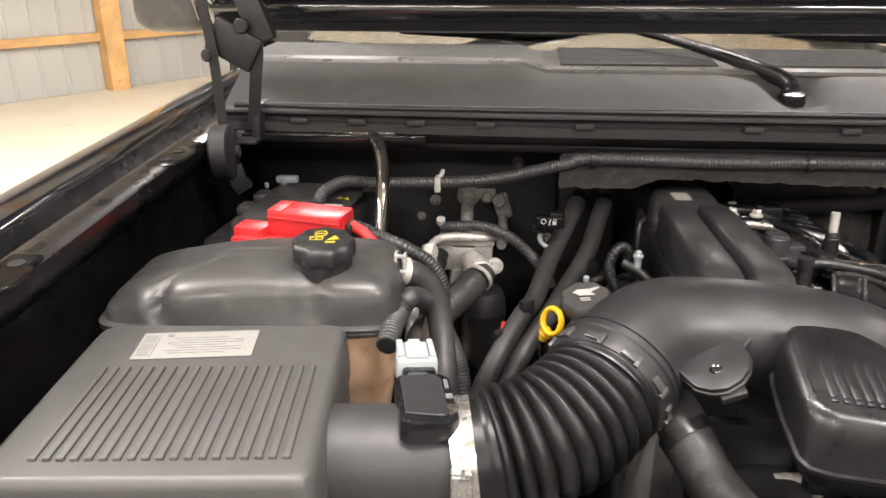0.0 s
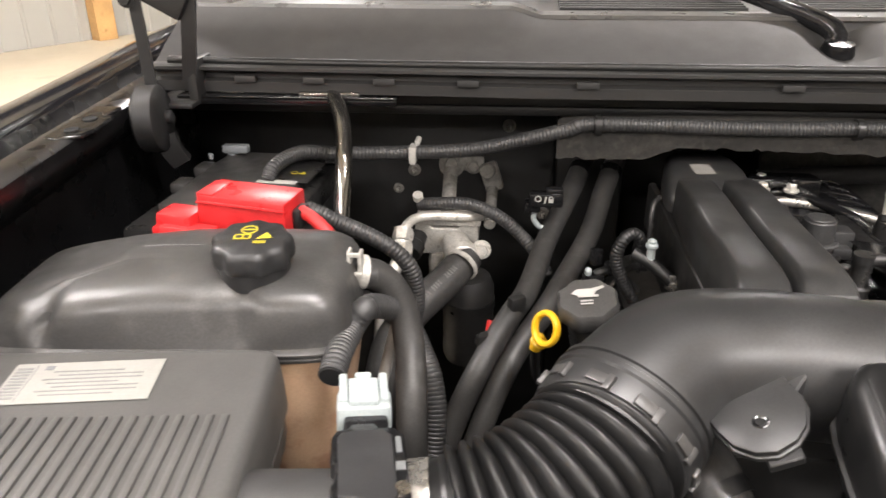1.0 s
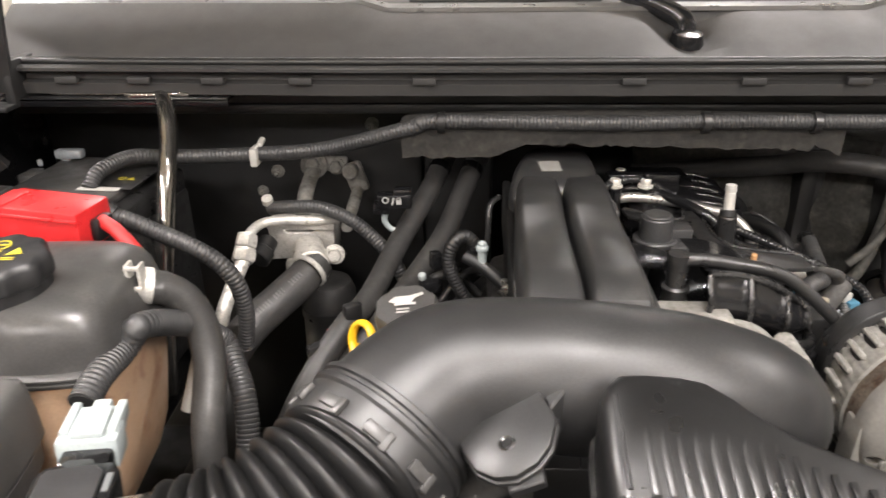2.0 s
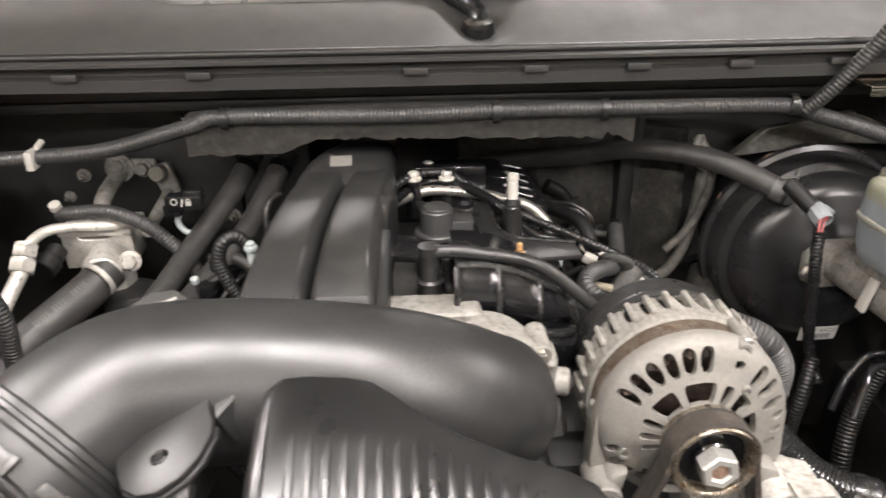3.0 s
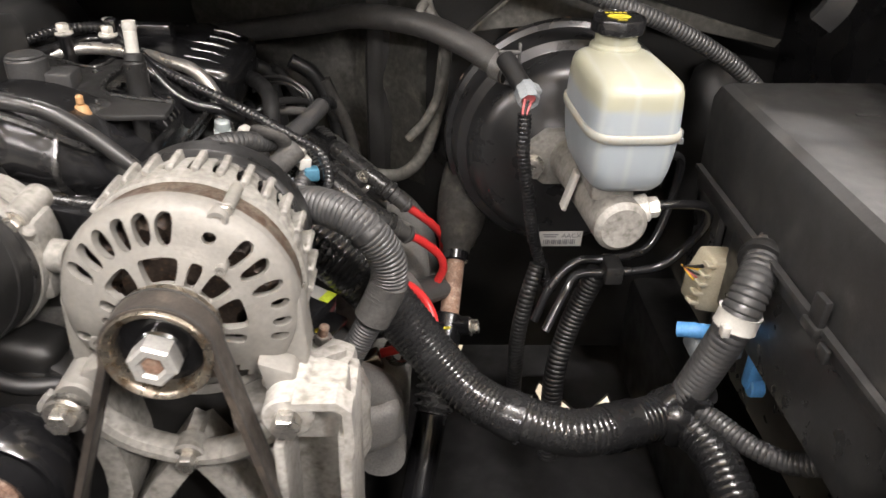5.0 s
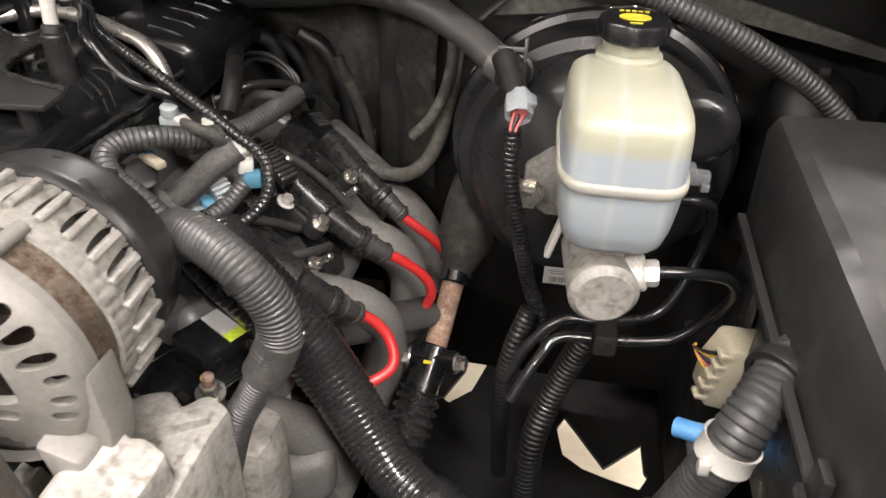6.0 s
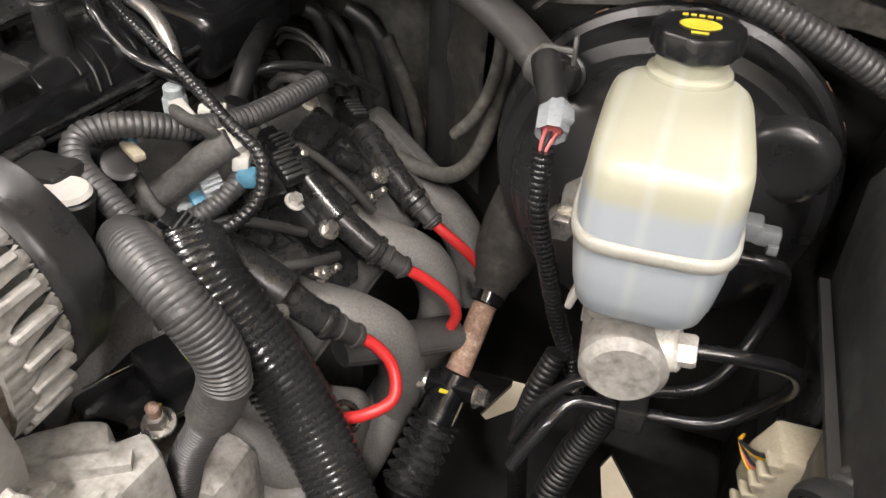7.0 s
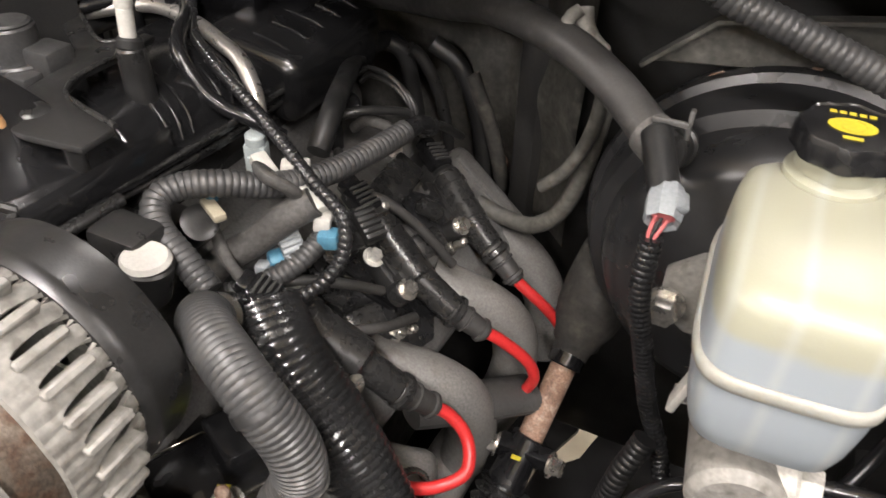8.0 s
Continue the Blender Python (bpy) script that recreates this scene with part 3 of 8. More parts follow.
for mirror in (False, True):
    g = (lambda b: flip(b)) if mirror else (lambda b: b)
    hinge = part("hood_hinge", g(bm_join(strip(smooth_line([(-0.412, 1.0, 1.38), (-0.402, 1.0, 1.29), (-0.399, 1.0, 1.22), (-0.396, 1.0, 1.16)], 0.01), 0.013, 0.006, (1, 0.3, 0)),
                                     strip(smooth_line([(-0.352, 1.03, 1.40), (-0.345, 1.02, 1.31), (-0.352, 1.02, 1.25), (-0.364, 1.03, 1.19)], 0.01), 0.016, 0.008, (1, 0.2, 0)))), HINGE_PAINT, truck, "black steel hood hinge")
    if not mirror:
        part("hinge_pivot", bm_join(lathe([(0, 0.0), (0.012, 0.0), (0.018, -0.002), (0.034, -0.003), (0.038, -0.006), (0.039, -0.026), (0.035, -0.030), (0, -0.030)], (-0.378, 0.985, 1.157), (1, 0.12, 0.04), 40), rod((-0.382, 0.986, 1.157), (-0.372, 0.987, 1.158), 0.008)), HINGE_PAINT, hinge)
    part("hinge_tail", g(strip(smooth_line([(-0.386, 0.99, 1.135), (-0.380, 0.99, 1.115), (-0.372, 0.995, 1.100)], 0.01), 0.024, 0.010, (1, 0.2, 0))), HINGE_PAINT, hinge)
    part("hinge_bolt", g(hexagon((-0.403, 0.985, 1.288), (0.2, -1, 0), 0.006, 0.008, 0.009)), HINGE_PAINT, hinge)
    part("hinge_link", g(bm_join(box((-0.375, 1.01, 1.30), (0.07, 0.012, 0.05), 0.005, Matrix.Rotation(0.5, 4, "Y")), box((-0.345, 1.02, 1.335), (0.035, 0.02, 0.07), 0.006, Matrix.Rotation(-0.35, 4, "Y")), rod((-0.36, 1.0, 1.325), (-0.36, 1.02, 1.325), 0.010))), HINGE_PAINT, hinge)
    part("hinge_mount", g(bm_join(box((-0.40, 1.05, 1.165), (0.09, 0.09, 0.006), 0.002), box((-0.36, 1.06, 1.19), (0.012, 0.07, 0.05), 0.003))), HINGE_PAINT, hinge)
# flange on which the brace and the cowl are fixed
part("cowl_flange", bm_join(box((-0.25, 1.053, 1.170), (0.27, 0.04, 0.005), 0.0015), box((-0.25, 1.035, 1.167), (0.27, 0.004, 0.010), 0.0015)), BLACK_STEEL, truck)
part("cowl_flange", flip(bm_join(box((-0.27, 1.06, 1.160), (0.22, 0.05, 0.005), 0.0015), box((-0.27, 1.037, 1.156), (0.22, 0.004, 0.012), 0.0015))), DARK_CHROME, truck)
bolt(truck, (0.982, 1.055, 1.147), (0, 0, 1), 0.006, 0.006, 0.009)
# tabs and holes on the fender ledges; holes are flat discs with painted-in shade
for y0_, w in ((0.84, 0.105), (0.50, 0.08)):
    zr = 1.1695 + 0.055 * (y0_ - 0.84)
    tab = part("rail_bracket", prism([(0, 0), (0.014, -0.004), (0.034, 0.010), (0.040, 0.030), (0.036, w * 0.7), (0.026, w * 0.72), (0.030, w), (0, w)], pose(-0.438, y0_, zr, 3, 0, 0), 0.005, 0.0015), BLACK_STEEL, truck, "black steel bracket with two holes")
    for hx, hy in ((0.018, 0.022), (0.018, 0.058)):
        part("bracket_hole", lathe([(0.0, 0.0), (0.0055, 0.0), (0.0070, 0.0008), (0.0078, 0.0)], (-0.438 + hx, y0_ + hy, zr + 0.0055 + 0.0524 * hy), (0, -0.05, 1), 20), SHADE_BLACK, tab)
for y, z in ((0.62, 1.05), (0.977, 1.081)):
    part("rail_hole", lathe([(0.0, 0.002), (0.010, 0.002), (0.017, 0.0005), (0.019, 0.0)], (-0.4495, y, z), (1, 0, 0), 28), SHADE_BLACK, truck)
# front: radiator support, shroud, frame rails and liners below
part("radiator_support", bm_join(box((MID, 0.27, 1.02), (1.64, 0.10, 0.07), 0.015), box((MID, 0.27, 0.7), (1.64, 0.05, 0.6), 0.01)), BLACK_STEEL, truck)
part("fan_shroud", prism([(-0.15, 0.30), (-0.15, 0.462), (-0.05, 0.482), (0.06, 0.487), (0.15, 0.465), (0.20, 0.40), (0.50, 0.40), (0.60, 0.502), (0.646, 0.520), (0.70, 0.525), (0.742, 0.522), (0.769, 0.516), (0.805, 0.504), (0.83, 0.493), (0.93, 0.45), (0.95, 0.30)], pose(0, 0, 0.60), 0.409, 0.012, 3), SHROUD_PLASTIC, truck, "grey plastic radiator fan shroud")
part("frame_rail", box((1.03, 0.75, 0.60), (0.07, 1.6, 0.16), 0.01), DUSTY_STEEL, truck)
part("frame_rail", box((-0.25, 0.75, 0.48), (0.09, 1.6, 0.16), 0.01), DUSTY_STEEL, truck)
part("wheel_liner", box((-0.33, 0.72, 0.80), (0.24, 0.9, 0.02), 0.008), DUSTY_STEEL, truck)
# splash panel: its near-black colour stands in for deep shade under the engine
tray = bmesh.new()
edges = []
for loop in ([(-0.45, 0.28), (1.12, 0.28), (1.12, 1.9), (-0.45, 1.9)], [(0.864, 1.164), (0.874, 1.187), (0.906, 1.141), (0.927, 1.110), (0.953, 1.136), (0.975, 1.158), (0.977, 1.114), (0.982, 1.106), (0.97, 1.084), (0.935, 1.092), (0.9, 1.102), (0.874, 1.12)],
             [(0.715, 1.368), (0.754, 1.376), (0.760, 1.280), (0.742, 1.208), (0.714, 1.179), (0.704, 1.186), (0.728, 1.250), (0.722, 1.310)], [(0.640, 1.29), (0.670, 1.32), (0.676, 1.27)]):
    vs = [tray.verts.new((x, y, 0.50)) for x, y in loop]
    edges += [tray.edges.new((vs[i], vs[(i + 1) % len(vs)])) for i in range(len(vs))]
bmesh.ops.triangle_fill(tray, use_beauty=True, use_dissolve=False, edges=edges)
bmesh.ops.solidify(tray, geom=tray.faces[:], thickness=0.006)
part("splash_panel", tray, SHADE_BLACK, truck, "splash panel coloured near black for the deep shade, with gaps to the floor")
for sx in (-1, 1):
    part("tyre", lathe([(0.20, -0.12), (0.33, -0.125), (0.365, -0.10), (0.37, 0), (0.365, 0.10), (0.33, 0.125), (0.20, 0.12), (0.20, -0.12)], (MID + sx * 0.80, 0.55, 0.37), (1, 0, 0), 48), DARK_RUBBER, truck, "black tyre")

# wiper
wiper = part("wiper_arm", bm_join(sweep(*(lambda l: (l, [0.014 - 0.007 * min(1, i / 18) for i in range(len(l))]))(smooth_line([(0.408, 1.12, 1.222), (0.405, 1.135, 1.242), (0.341, 1.18, 1.268), (0.249, 1.24, 1.293), (0.163, 1.28, 1.309), (0.06, 1.315, 1.309), (-0.042, 1.34, 1.298), (-0.155, 1.365, 1.293)], 0.012)), 12, 0.6, up=(0, 0.4, 1))), GLOSS_PLASTIC, truck, "black wiper arm")
part("wiper_pivot", lathe([(0, 0), (0.02, 0), (0.021, 0.012), (0.017, 0.028), (0, 0.031)], (0.409, 1.118, 1.202), (0, -0.2, 1), 28), GLOSS_PLASTIC, wiper)
part("wiper_blade", bm_join(strip(smooth_line([(-0.20, 1.385, 1.296), (0.0, 1.375, 1.287), (0.30, 1.36, 1.276)], 0.05), 0.012, 0.02, (0, 1, 0.4)), box((0.06, 1.365, 1.289), (0.12, 0.018, 0.012), 0.004)), GLOSS_PLASTIC, wiper)
wiper2 = part("wiper_arm", sweep(*(lambda l: (l, [0.012 - 0.005 * min(1, i / 18) for i in range(len(l))]))(smooth_line([(0.98, 1.15, 1.232), (0.93, 1.2, 1.268), (0.80, 1.27, 1.30), (0.60, 1.33, 1.305), (0.52, 1.35, 1.30)], 0.012)), 12, 0.6, up=(0, 0.4, 1)), GLOSS_PLASTIC, truck, "black wiper arm")
part("wiper_blade", strip(smooth_line([(0.45, 1.36, 1.293), (0.7, 1.35, 1.287), (0.95, 1.37, 1.276)], 0.05), 0.012, 0.02, (0, 1, 0.4)), GLOSS_PLASTIC, wiper2)

# brace from the cowl flange down past the battery
brace = thing("brace_rod", "polished dark steel brace rod bolted to the cowl flange", "brace", (-0.17, 1.0, 0.9))
part("rod", sweep(*(lambda l: (l, [0.0098] * len(l)))(smooth_line([(-0.200, 1.050, 1.170), (-0.188, 1.034, 1.168), (-0.178, 1.012, 1.156), (-0.171, 0.990, 1.134), (-0.168, 0.965, 1.108), (-0.169, 0.943, 1.064), (-0.170, 0.925, 1.024), (-0.170, 0.90, 0.96), (-0.170, 0.88, 0.88)], 0.008)), 20), DARK_CHROME, brace)
part("flattened_end", bm_join(box((-0.198, 1.054, 1.1745), (0.075, 0.032, 0.005), 0.002), rod((-0.228, 1.038, 1.1745), (-0.160, 1.042, 1.1745), 0.003)), DARK_CHROME, brace)
bolt(brace, (-0.196, 1.056, 1.178), (0, 0, 1), 0.006, 0.006, 0.009)


# ---- passenger side: air filter, coolant tank, battery ----
AIR = pose(-0.262, 0.515, 0, 0, 0, 6.0)
STICK = AIR @ pose(0.004, -0.004, 0, 0, 0, 3.0)
air = thing("air_filter_box", "dark grey plastic air filter box with ribbed lid and label", "air box", (-0.26, 0.51, 0.85))


def rect(hx, hy, z, power=9.0, dx=0.0, dy=0.0):
    return oval((dx, dy, z), hx, hy, power, 48)


lid = part("lid", moved(loft([rect(0.1225, 0.124, 1.018, 22, 0.003), rect(0.1220, 0.123, 1.04, 22, 0.003), rect(0.1205, 0.121, 1.060, 22, 0.003), rect(0.1185, 0.119, 1.0660, 22, 0.003), rect(0.1150, 0.116, 1.0685, 20, 0.003), rect(0.1120, 0.113, 1.0692, 18, 0.003)]), AIR), LID_PLASTIC, air, "ribbed dark grey plastic lid")
part("base", moved(bm_join(loft([rect(0.105, 0.105, 0.84), rect(0.116, 0.118, 0.99), rect(0.119, 0.122, 1.0)]), loft([rect(0.126, 0.129, 1.0), rect(0.126, 0.129, 1.016)])), AIR), GREY_PLASTIC, air)
for i in range(19):
    x = -0.080 + 0.182 * i / 18
    part("rib", moved(bm_join(box((x, -0.030, 1.0700), (0.0050, 0.128, 0.0030), 0.0011, seg=2), box((x, -0.0955, 1.0698), (0.0062, 0.004, 0.0044), 0.0013, seg=2)), AIR), LID_PLASTIC, lid)
for i in range(8):
    part("side_rib", moved(box((-0.09 + 0.025 * i, -0.1185, 1.036), (0.003, 0.004, 0.034), 0.001, seg=1), AIR), LID_PLASTIC, lid)
label = part("paper_label", moved(box((-0.012, 0.080, 1.0702), (0.108, 0.050, 0.0006), 0.0002, seg=1), STICK), DIM_PAPER, lid, "white printed label")
for k in range(10):
    part("label_bar", moved(box((-0.0575, 0.062 + 0.004 * k, 1.0707), (0.012, 0.0022, 0.0003), 0), STICK), FAINT_INK, label)
for k in range(7):
    part("label_line", moved(box((-0.010 + 0.005 * ((k * 7) % 3), 0.064 + 0.0048 * k, 1.0707), (0.050 + 0.010 * ((k * 5) % 3), 0.0011, 0.0003), 0), STICK), FAINT_INK, label)
part("label_mark", moved(box((-0.040, 0.098, 1.0707), (0.006, 0.005, 0.0003), 0), STICK), INK, label)
part("label_rule", moved(box((-0.0495, 0.08, 1.0707), (0.0006, 0.046, 0.0003), 0), STICK), FAINT_INK, label)
part("spigot", bm_join(rod((-0.175, 0.500, 1.012), (-0.028, 0.512, 1.016), 0.0475, 0.0455, 40, 0.003), rod((-0.17, 0.5, 1.012), (-0.145, 0.502, 1.012), 0.052, 0.050, 40, 0.006)), SPIGOT_PLASTIC, air, crease=30)
SENSOR = pose(-0.0605, 0.517, 1.062, -3, 3, 12)
maf = part("flow_sensor", moved(prism([(-0.023, -0.036), (-0.014, -0.042), (0.016, -0.042), (0.024, -0.034), (0.024, 0.030), (0.018, 0.038), (0.008, 0.038), (0.006, 0.043), (-0.010, 0.043), (-0.012, 0.038), (-0.020, 0.036), (-0.023, 0.028), (-0.023, 0.004), (-0.0205, 0.0), (-0.0205, -0.014), (-0.023, -0.018)], pose(0, 0, -0.010), 0.020, 0.0022, 2), SENSOR), GLOSS_PLASTIC, air, "black plastic air flow sensor")
part("sensor_lid", moved(prism([(-0.018, -0.030), (0.012, -0.036), (0.016, -0.032), (0.016, 0.026), (0.010, 0.033), (-0.016, 0.031), (-0.019, 0.026)], pose(0, 0, 0.010), 0.0022, 0.0007, 1), SENSOR), CAP_PLASTIC, maf)
part("sensor_foot", moved(prism([(-0.020, -0.024), (0.022, -0.026), (0.024, 0.024), (-0.020, 0.026)], pose(0, 0, -0.022), 0.013, 0.002, 1), SENSOR), GREY_PLASTIC, maf)
part("socket", moved(box((0, 0.050, 0.000), (0.030, 0.022, 0.018), 0.003), SENSOR), GLOSS_PLASTIC, maf)
plug = part("plug", moved(bm_join(box((-0.001, 0.064, 0.004), (0.037, 0.024, 0.022), 0.003), box((-0.001, 0.082, 0.006), (0.030, 0.020, 0.018), 0.003), box((-0.001, 0.070, 0.016), (0.020, 0.030, 0.006), 0.0015)), SENSOR), PALE_PLUG, maf, "pale grey wiring plug")
for dx in (-0.015, 0.013):
    part("plug_rib", moved(box((dx, 0.076, 0.012), (0.006, 0.034, 0.012), 0.0015), SENSOR), PALE_PLUG, plug)
part("plug_lock", moved(box((-0.001, 0.095, 0.010), (0.012, 0.010, 0.010), 0.002), SENSOR), PALE_PLUG, plug)
part("sensor_mark", moved(bm_join(box((0.0195, 0.018, 0.0103), (0.0035, 0.016, 0.0006), 0), box((0.0195, -0.003, 0.0103), (0.006, 0.008, 0.0006), 0)), SENSOR), LINE_GREY, maf)
part("screw", moved(lathe([(0, 0.0035), (0.002, 0.003), (0.0045, 0.0028), (0.005, 0.0), (0.0, -0.002)], (0.0192, -0.024, 0.010), (0, 0, 1), 20), SENSOR), PULLEY_STEEL, maf)

tank = thing("coolant_tank", "black and amber plastic coolant surge tank with a screw cap", "coolant tank", (-0.26, 0.73, 0.9))


def tank_ring(hx, hy, z, wave=0.0, cx=-0.262, cy=0.728, drop=0.0):
    """An outline of the tank; wave: depth of the creases between the lobes of its front."""
    ring = oval((cx, cy, z), hx, hy, 7.0, 144, 4.0)
    for p in ring:
        u = (p.x + 0.425) / 0.078
        crease = max(0.0, 1.0 - abs(math.sin(math.pi * u)) * 1.5) ** 1.6 if p.x < -0.17 else 0.0
        if p.y < cy and wave:
            p.y += wave * crease
            p.z -= 0.35 * wave * crease
        p.z -= drop * max(0.0, -0.285 - p.x)
    return ring


part("upper_shell", loft([tank_ring(0.156, 0.080, 1.058), tank_ring(0.1545, 0.0788, 1.066, 0.004), tank_ring(0.1530, 0.0780, 1.078, 0.013, drop=0.06), tank_ring(0.1500, 0.0755, 1.0895, 0.016, drop=0.12), tank_ring(0.1465, 0.0720, 1.0965, 0.016, drop=0.15), tank_ring(0.1400, 0.0650, 1.1025, 0.014, drop=0.16), tank_ring(0.1300, 0.0550, 1.1060, 0.010, drop=0.16), tank_ring(0.11, 0.040, 1.1085, 0.004, drop=0.15), tank_ring(0.05, 0.014, 1.1095, drop=0.13)]), GREY_PLASTIC, tank, "faded black plastic upper shell", crease=60)
part("seam_flange", loft([tank_ring(0.160, 0.085, 1.050), tank_ring(0.161, 0.086, 1.052), tank_ring(0.161, 0.086, 1.0535), tank_ring(0.1585, 0.0835, 1.0545), tank_ring(0.1585, 0.0835, 1.0555), tank_ring(0.161, 0.086, 1.0565), tank_ring(0.161, 0.086, 1.058), tank_ring(0.158, 0.083, 1.060)]), GREY_PLASTIC, tank)
part("lower_shell", loft([tank_ring(0.128, 0.066, 0.90), tank_ring(0.138, 0.074, 0.93), tank_ring(0.148, 0.079, 1.0), tank_ring(0.152, 0.080, 1.051)]), AMBER_TANK, tank, "translucent amber lower shell")
part("hose_neck", rod((-0.135, 0.742, 1.085), (-0.098, 0.762, 1.076), 0.0105), GREY_PLASTIC, tank)
CAP = Vector((-0.186, 0.702, 1.106))
cap = part("cap", bm_join(lathe([(0, 0.012), (0.0300, 0.012), (0.0318, 0.014), (0.0322, 0.020), (0.0318, 0.0270), (0.0300, 0.0305), (0.0270, 0.0322), (0, 0.0328)], CAP, (0.03, -0.10, 1), 96, 9, 0.050),
                          lathe([(0.0285, -0.004), (0.0290, 0.014)], CAP, (0.03, -0.10, 1), 40)), CAP_PLASTIC, tank, "black screw cap with yellow warning marks")
CM = plate(CAP + Vector((0.001, -0.0033, 0.0329)), (1, 0.1, 0.0), (0, 1, 0.10))


def ink(outlines, m, material, parent, name="print"):
    """Flat printed marks, a hair above their surface."""
    return part(name, bm_join(*[prism(o, m, 0.0003, 0) for o in outlines]), material, parent)


def ring_marks(cx, cy, r, w, n=20):
    out = []
    for i in range(n):
        a, b = 2 * math.pi * i / n, 2 * math.pi * (i + 1) / n
        out.append([(cx + q * math.cos(g), cy + q * math.sin(g)) for q, g in ((r, a), (r, b), (r - w, b), (r - w, a))])
    return out


def bars(x, y, w, h, n, gap):
    return [[(x, y - k * gap), (x + w, y - k * gap), (x + w, y - k * gap + h), (x, y - k * gap + h)] for k in range(n)]


ink(ring_marks(-0.004, 0.013, 0.0085, 0.0015) + bars(-0.010, 0.012, 0.012, 0.002, 1, 0.01) + [[(0.006, -0.006), (0.022, -0.004), (0.015, 0.007)]]
    + bars(-0.017, 0.002, 0.016, 0.0016, 1, 0.004) + bars(-0.017, -0.006, 0.016, 0.0016, 1, 0.004) + bars(-0.017, -0.005, 0.0016, 0.008, 1, 1) + bars(-0.009, -0.005, 0.0016, 0.008, 1, 1) + bars(-0.0015, -0.005, 0.0016, 0.008, 1, 1)
    + bars(0.004, -0.0115, 0.013, 0.0014, 2, 0.003), CM @ Matrix.Diagonal((0.8, 0.8, 1, 1)), YELLOW_INK, cap)

battery = thing("car_battery", "black car battery with a red terminal cover", "battery", (-0.25, 0.97, 0.86))
BAT = pose(-0.290, 0.965, 0, 0, 0, -4)
part("case", moved(bm_join(box((0, 0, 0.95), (0.172, 0.25, 0.20), 0.008), box((0, 0, 1.060), (0.168, 0.246, 0.03), 0.006)), BAT), BLACK_PLASTIC, battery)
part("top_lid", moved(bm_join(box((0.0, 0.02, 1.080), (0.13, 0.20, 0.012), 0.004), box((-0.075, 0.06, 1.079), (0.02, 0.03, 0.014), 0.004), box((-0.075, 0.0, 1.079), (0.02, 0.03, 0.014), 0.004)), BAT), GREY_PLASTIC, battery)
part("warning_label", moved(box((0.052, 0.045, 1.0870), (0.050, 0.075, 0.0008), 0), BAT), BLACK_PLASTIC, battery)
part("white_label", moved(box((0.040, 0.006, 1.0874), (0.048, 0.010, 0.0008), 0), BAT), PAPER, battery)
ink(ring_marks(0, 0, 0.006, 0.0014, 14) + [[(0.010, -0.005), (0.022, -0.005), (0.016, 0.006)]], BAT @ pose(0.050, 0.040, 1.0877) @ Matrix.Diagonal((0.7, 0.8, 1, 1)), YELLOW_INK, battery)
part("terminal", bm_join(rod((-0.340, 1.075, 1.080), (-0.340, 1.075, 1.094), 0.007), box((-0.334, 1.073, 1.094), (0.034, 0.014, 0.011), 0.003), rod((-0.360, 1.05, 1.085), (-0.360, 1.05, 1.094), 0.003)), GREY_PLUG, battery, "dull pale terminal clamp")
RED = pose(-0.240, 0.855, 1.099, 0, 2, -8.5)
cover = part("terminal_cover", moved(box((0, 0, -0.001), (0.097, 0.052, 0.040), 0.0025, taper=0.97), RED), RED_PLASTIC, battery, "bright red plastic terminal cover")
part("lid_rim", moved(bm_join(box((-0.0385, -0.004, 0.0185), (0.018, 0.040, 0.004), 0.001), box((0.0, -0.0265, 0.012), (0.094, 0.003, 0.003), 0.001)), RED), RED_PLASTIC, cover)
part("fuse_cover", moved(bm_join(box((-0.066, -0.026, -0.012), (0.040, 0.034, 0.026), 0.003, taper=0.94), box((-0.066, -0.044, -0.019), (0.038, 0.014, 0.018), 0.003)), RED), RED_PLASTIC, cover)
part("side_cover", moved(prism([(-0.030, 0.0), (0.012, 0.0), (0.026, 0.012), (0.026, 0.020), (-0.030, 0.020)], pose(-0.048, -0.050, -0.029), 0.020, 0.002, 2), RED), RED_PLASTIC, cover)
part("cable_cover", moved(box((0.050, 0.004, -0.004), (0.012, 0.026, 0.022), 0.004), RED), DARK_RUBBER, cover)
part("cover_base", moved(box((-0.02, -0.020, -0.030), (0.12, 0.05, 0.012), 0.002), RED), GREY_PLUG, battery)
part("cable_lug", hose([(-0.228, 0.898, 1.092), (-0.214, 0.900, 1.094), (-0.202, 0.90, 1.086)], 0.010, 12), DARK_RUBBER, battery)
solo("battery_cable", hose([(-0.188, 0.850, 1.100), (-0.172, 0.842, 1.094), (-0.155, 0.832, 1.082), (-0.142, 0.826, 1.066), (-0.134, 0.826, 1.03)], 0.0068), RED_CABLE, "red battery cable leaving the terminal cover", "cable")

# ---- the intake duct ----
duct = thing("intake_duct", "black plastic intake duct with a ribbed bellows", "intake duct", (0.15, 0.6, 0.98))
BELLOWS = [(-0.036, 0.510, 1.015), (0.0, 0.516, 1.020), (0.040, 0.530, 1.029), (0.076, 0.560, 1.040), (0.100, 0.594, 1.050)]
line = smooth_line(BELLOWS, 0.0125 / 8)
radii = []
for i in range(len(line)):
    k = i / 8.0
    ribbed = 22 < i < len(line) - 8
    radii.append((0.0492 + 0.0082 * (abs(math.cos(math.pi * k)) ** 0.8)) if ribbed else (0.0505 if i < 19 else 0.052))
part("bellows", sweep(line, radii, 48), BELLOWS_RUBBER, duct, "black ribbed rubber bellows", crease=60)
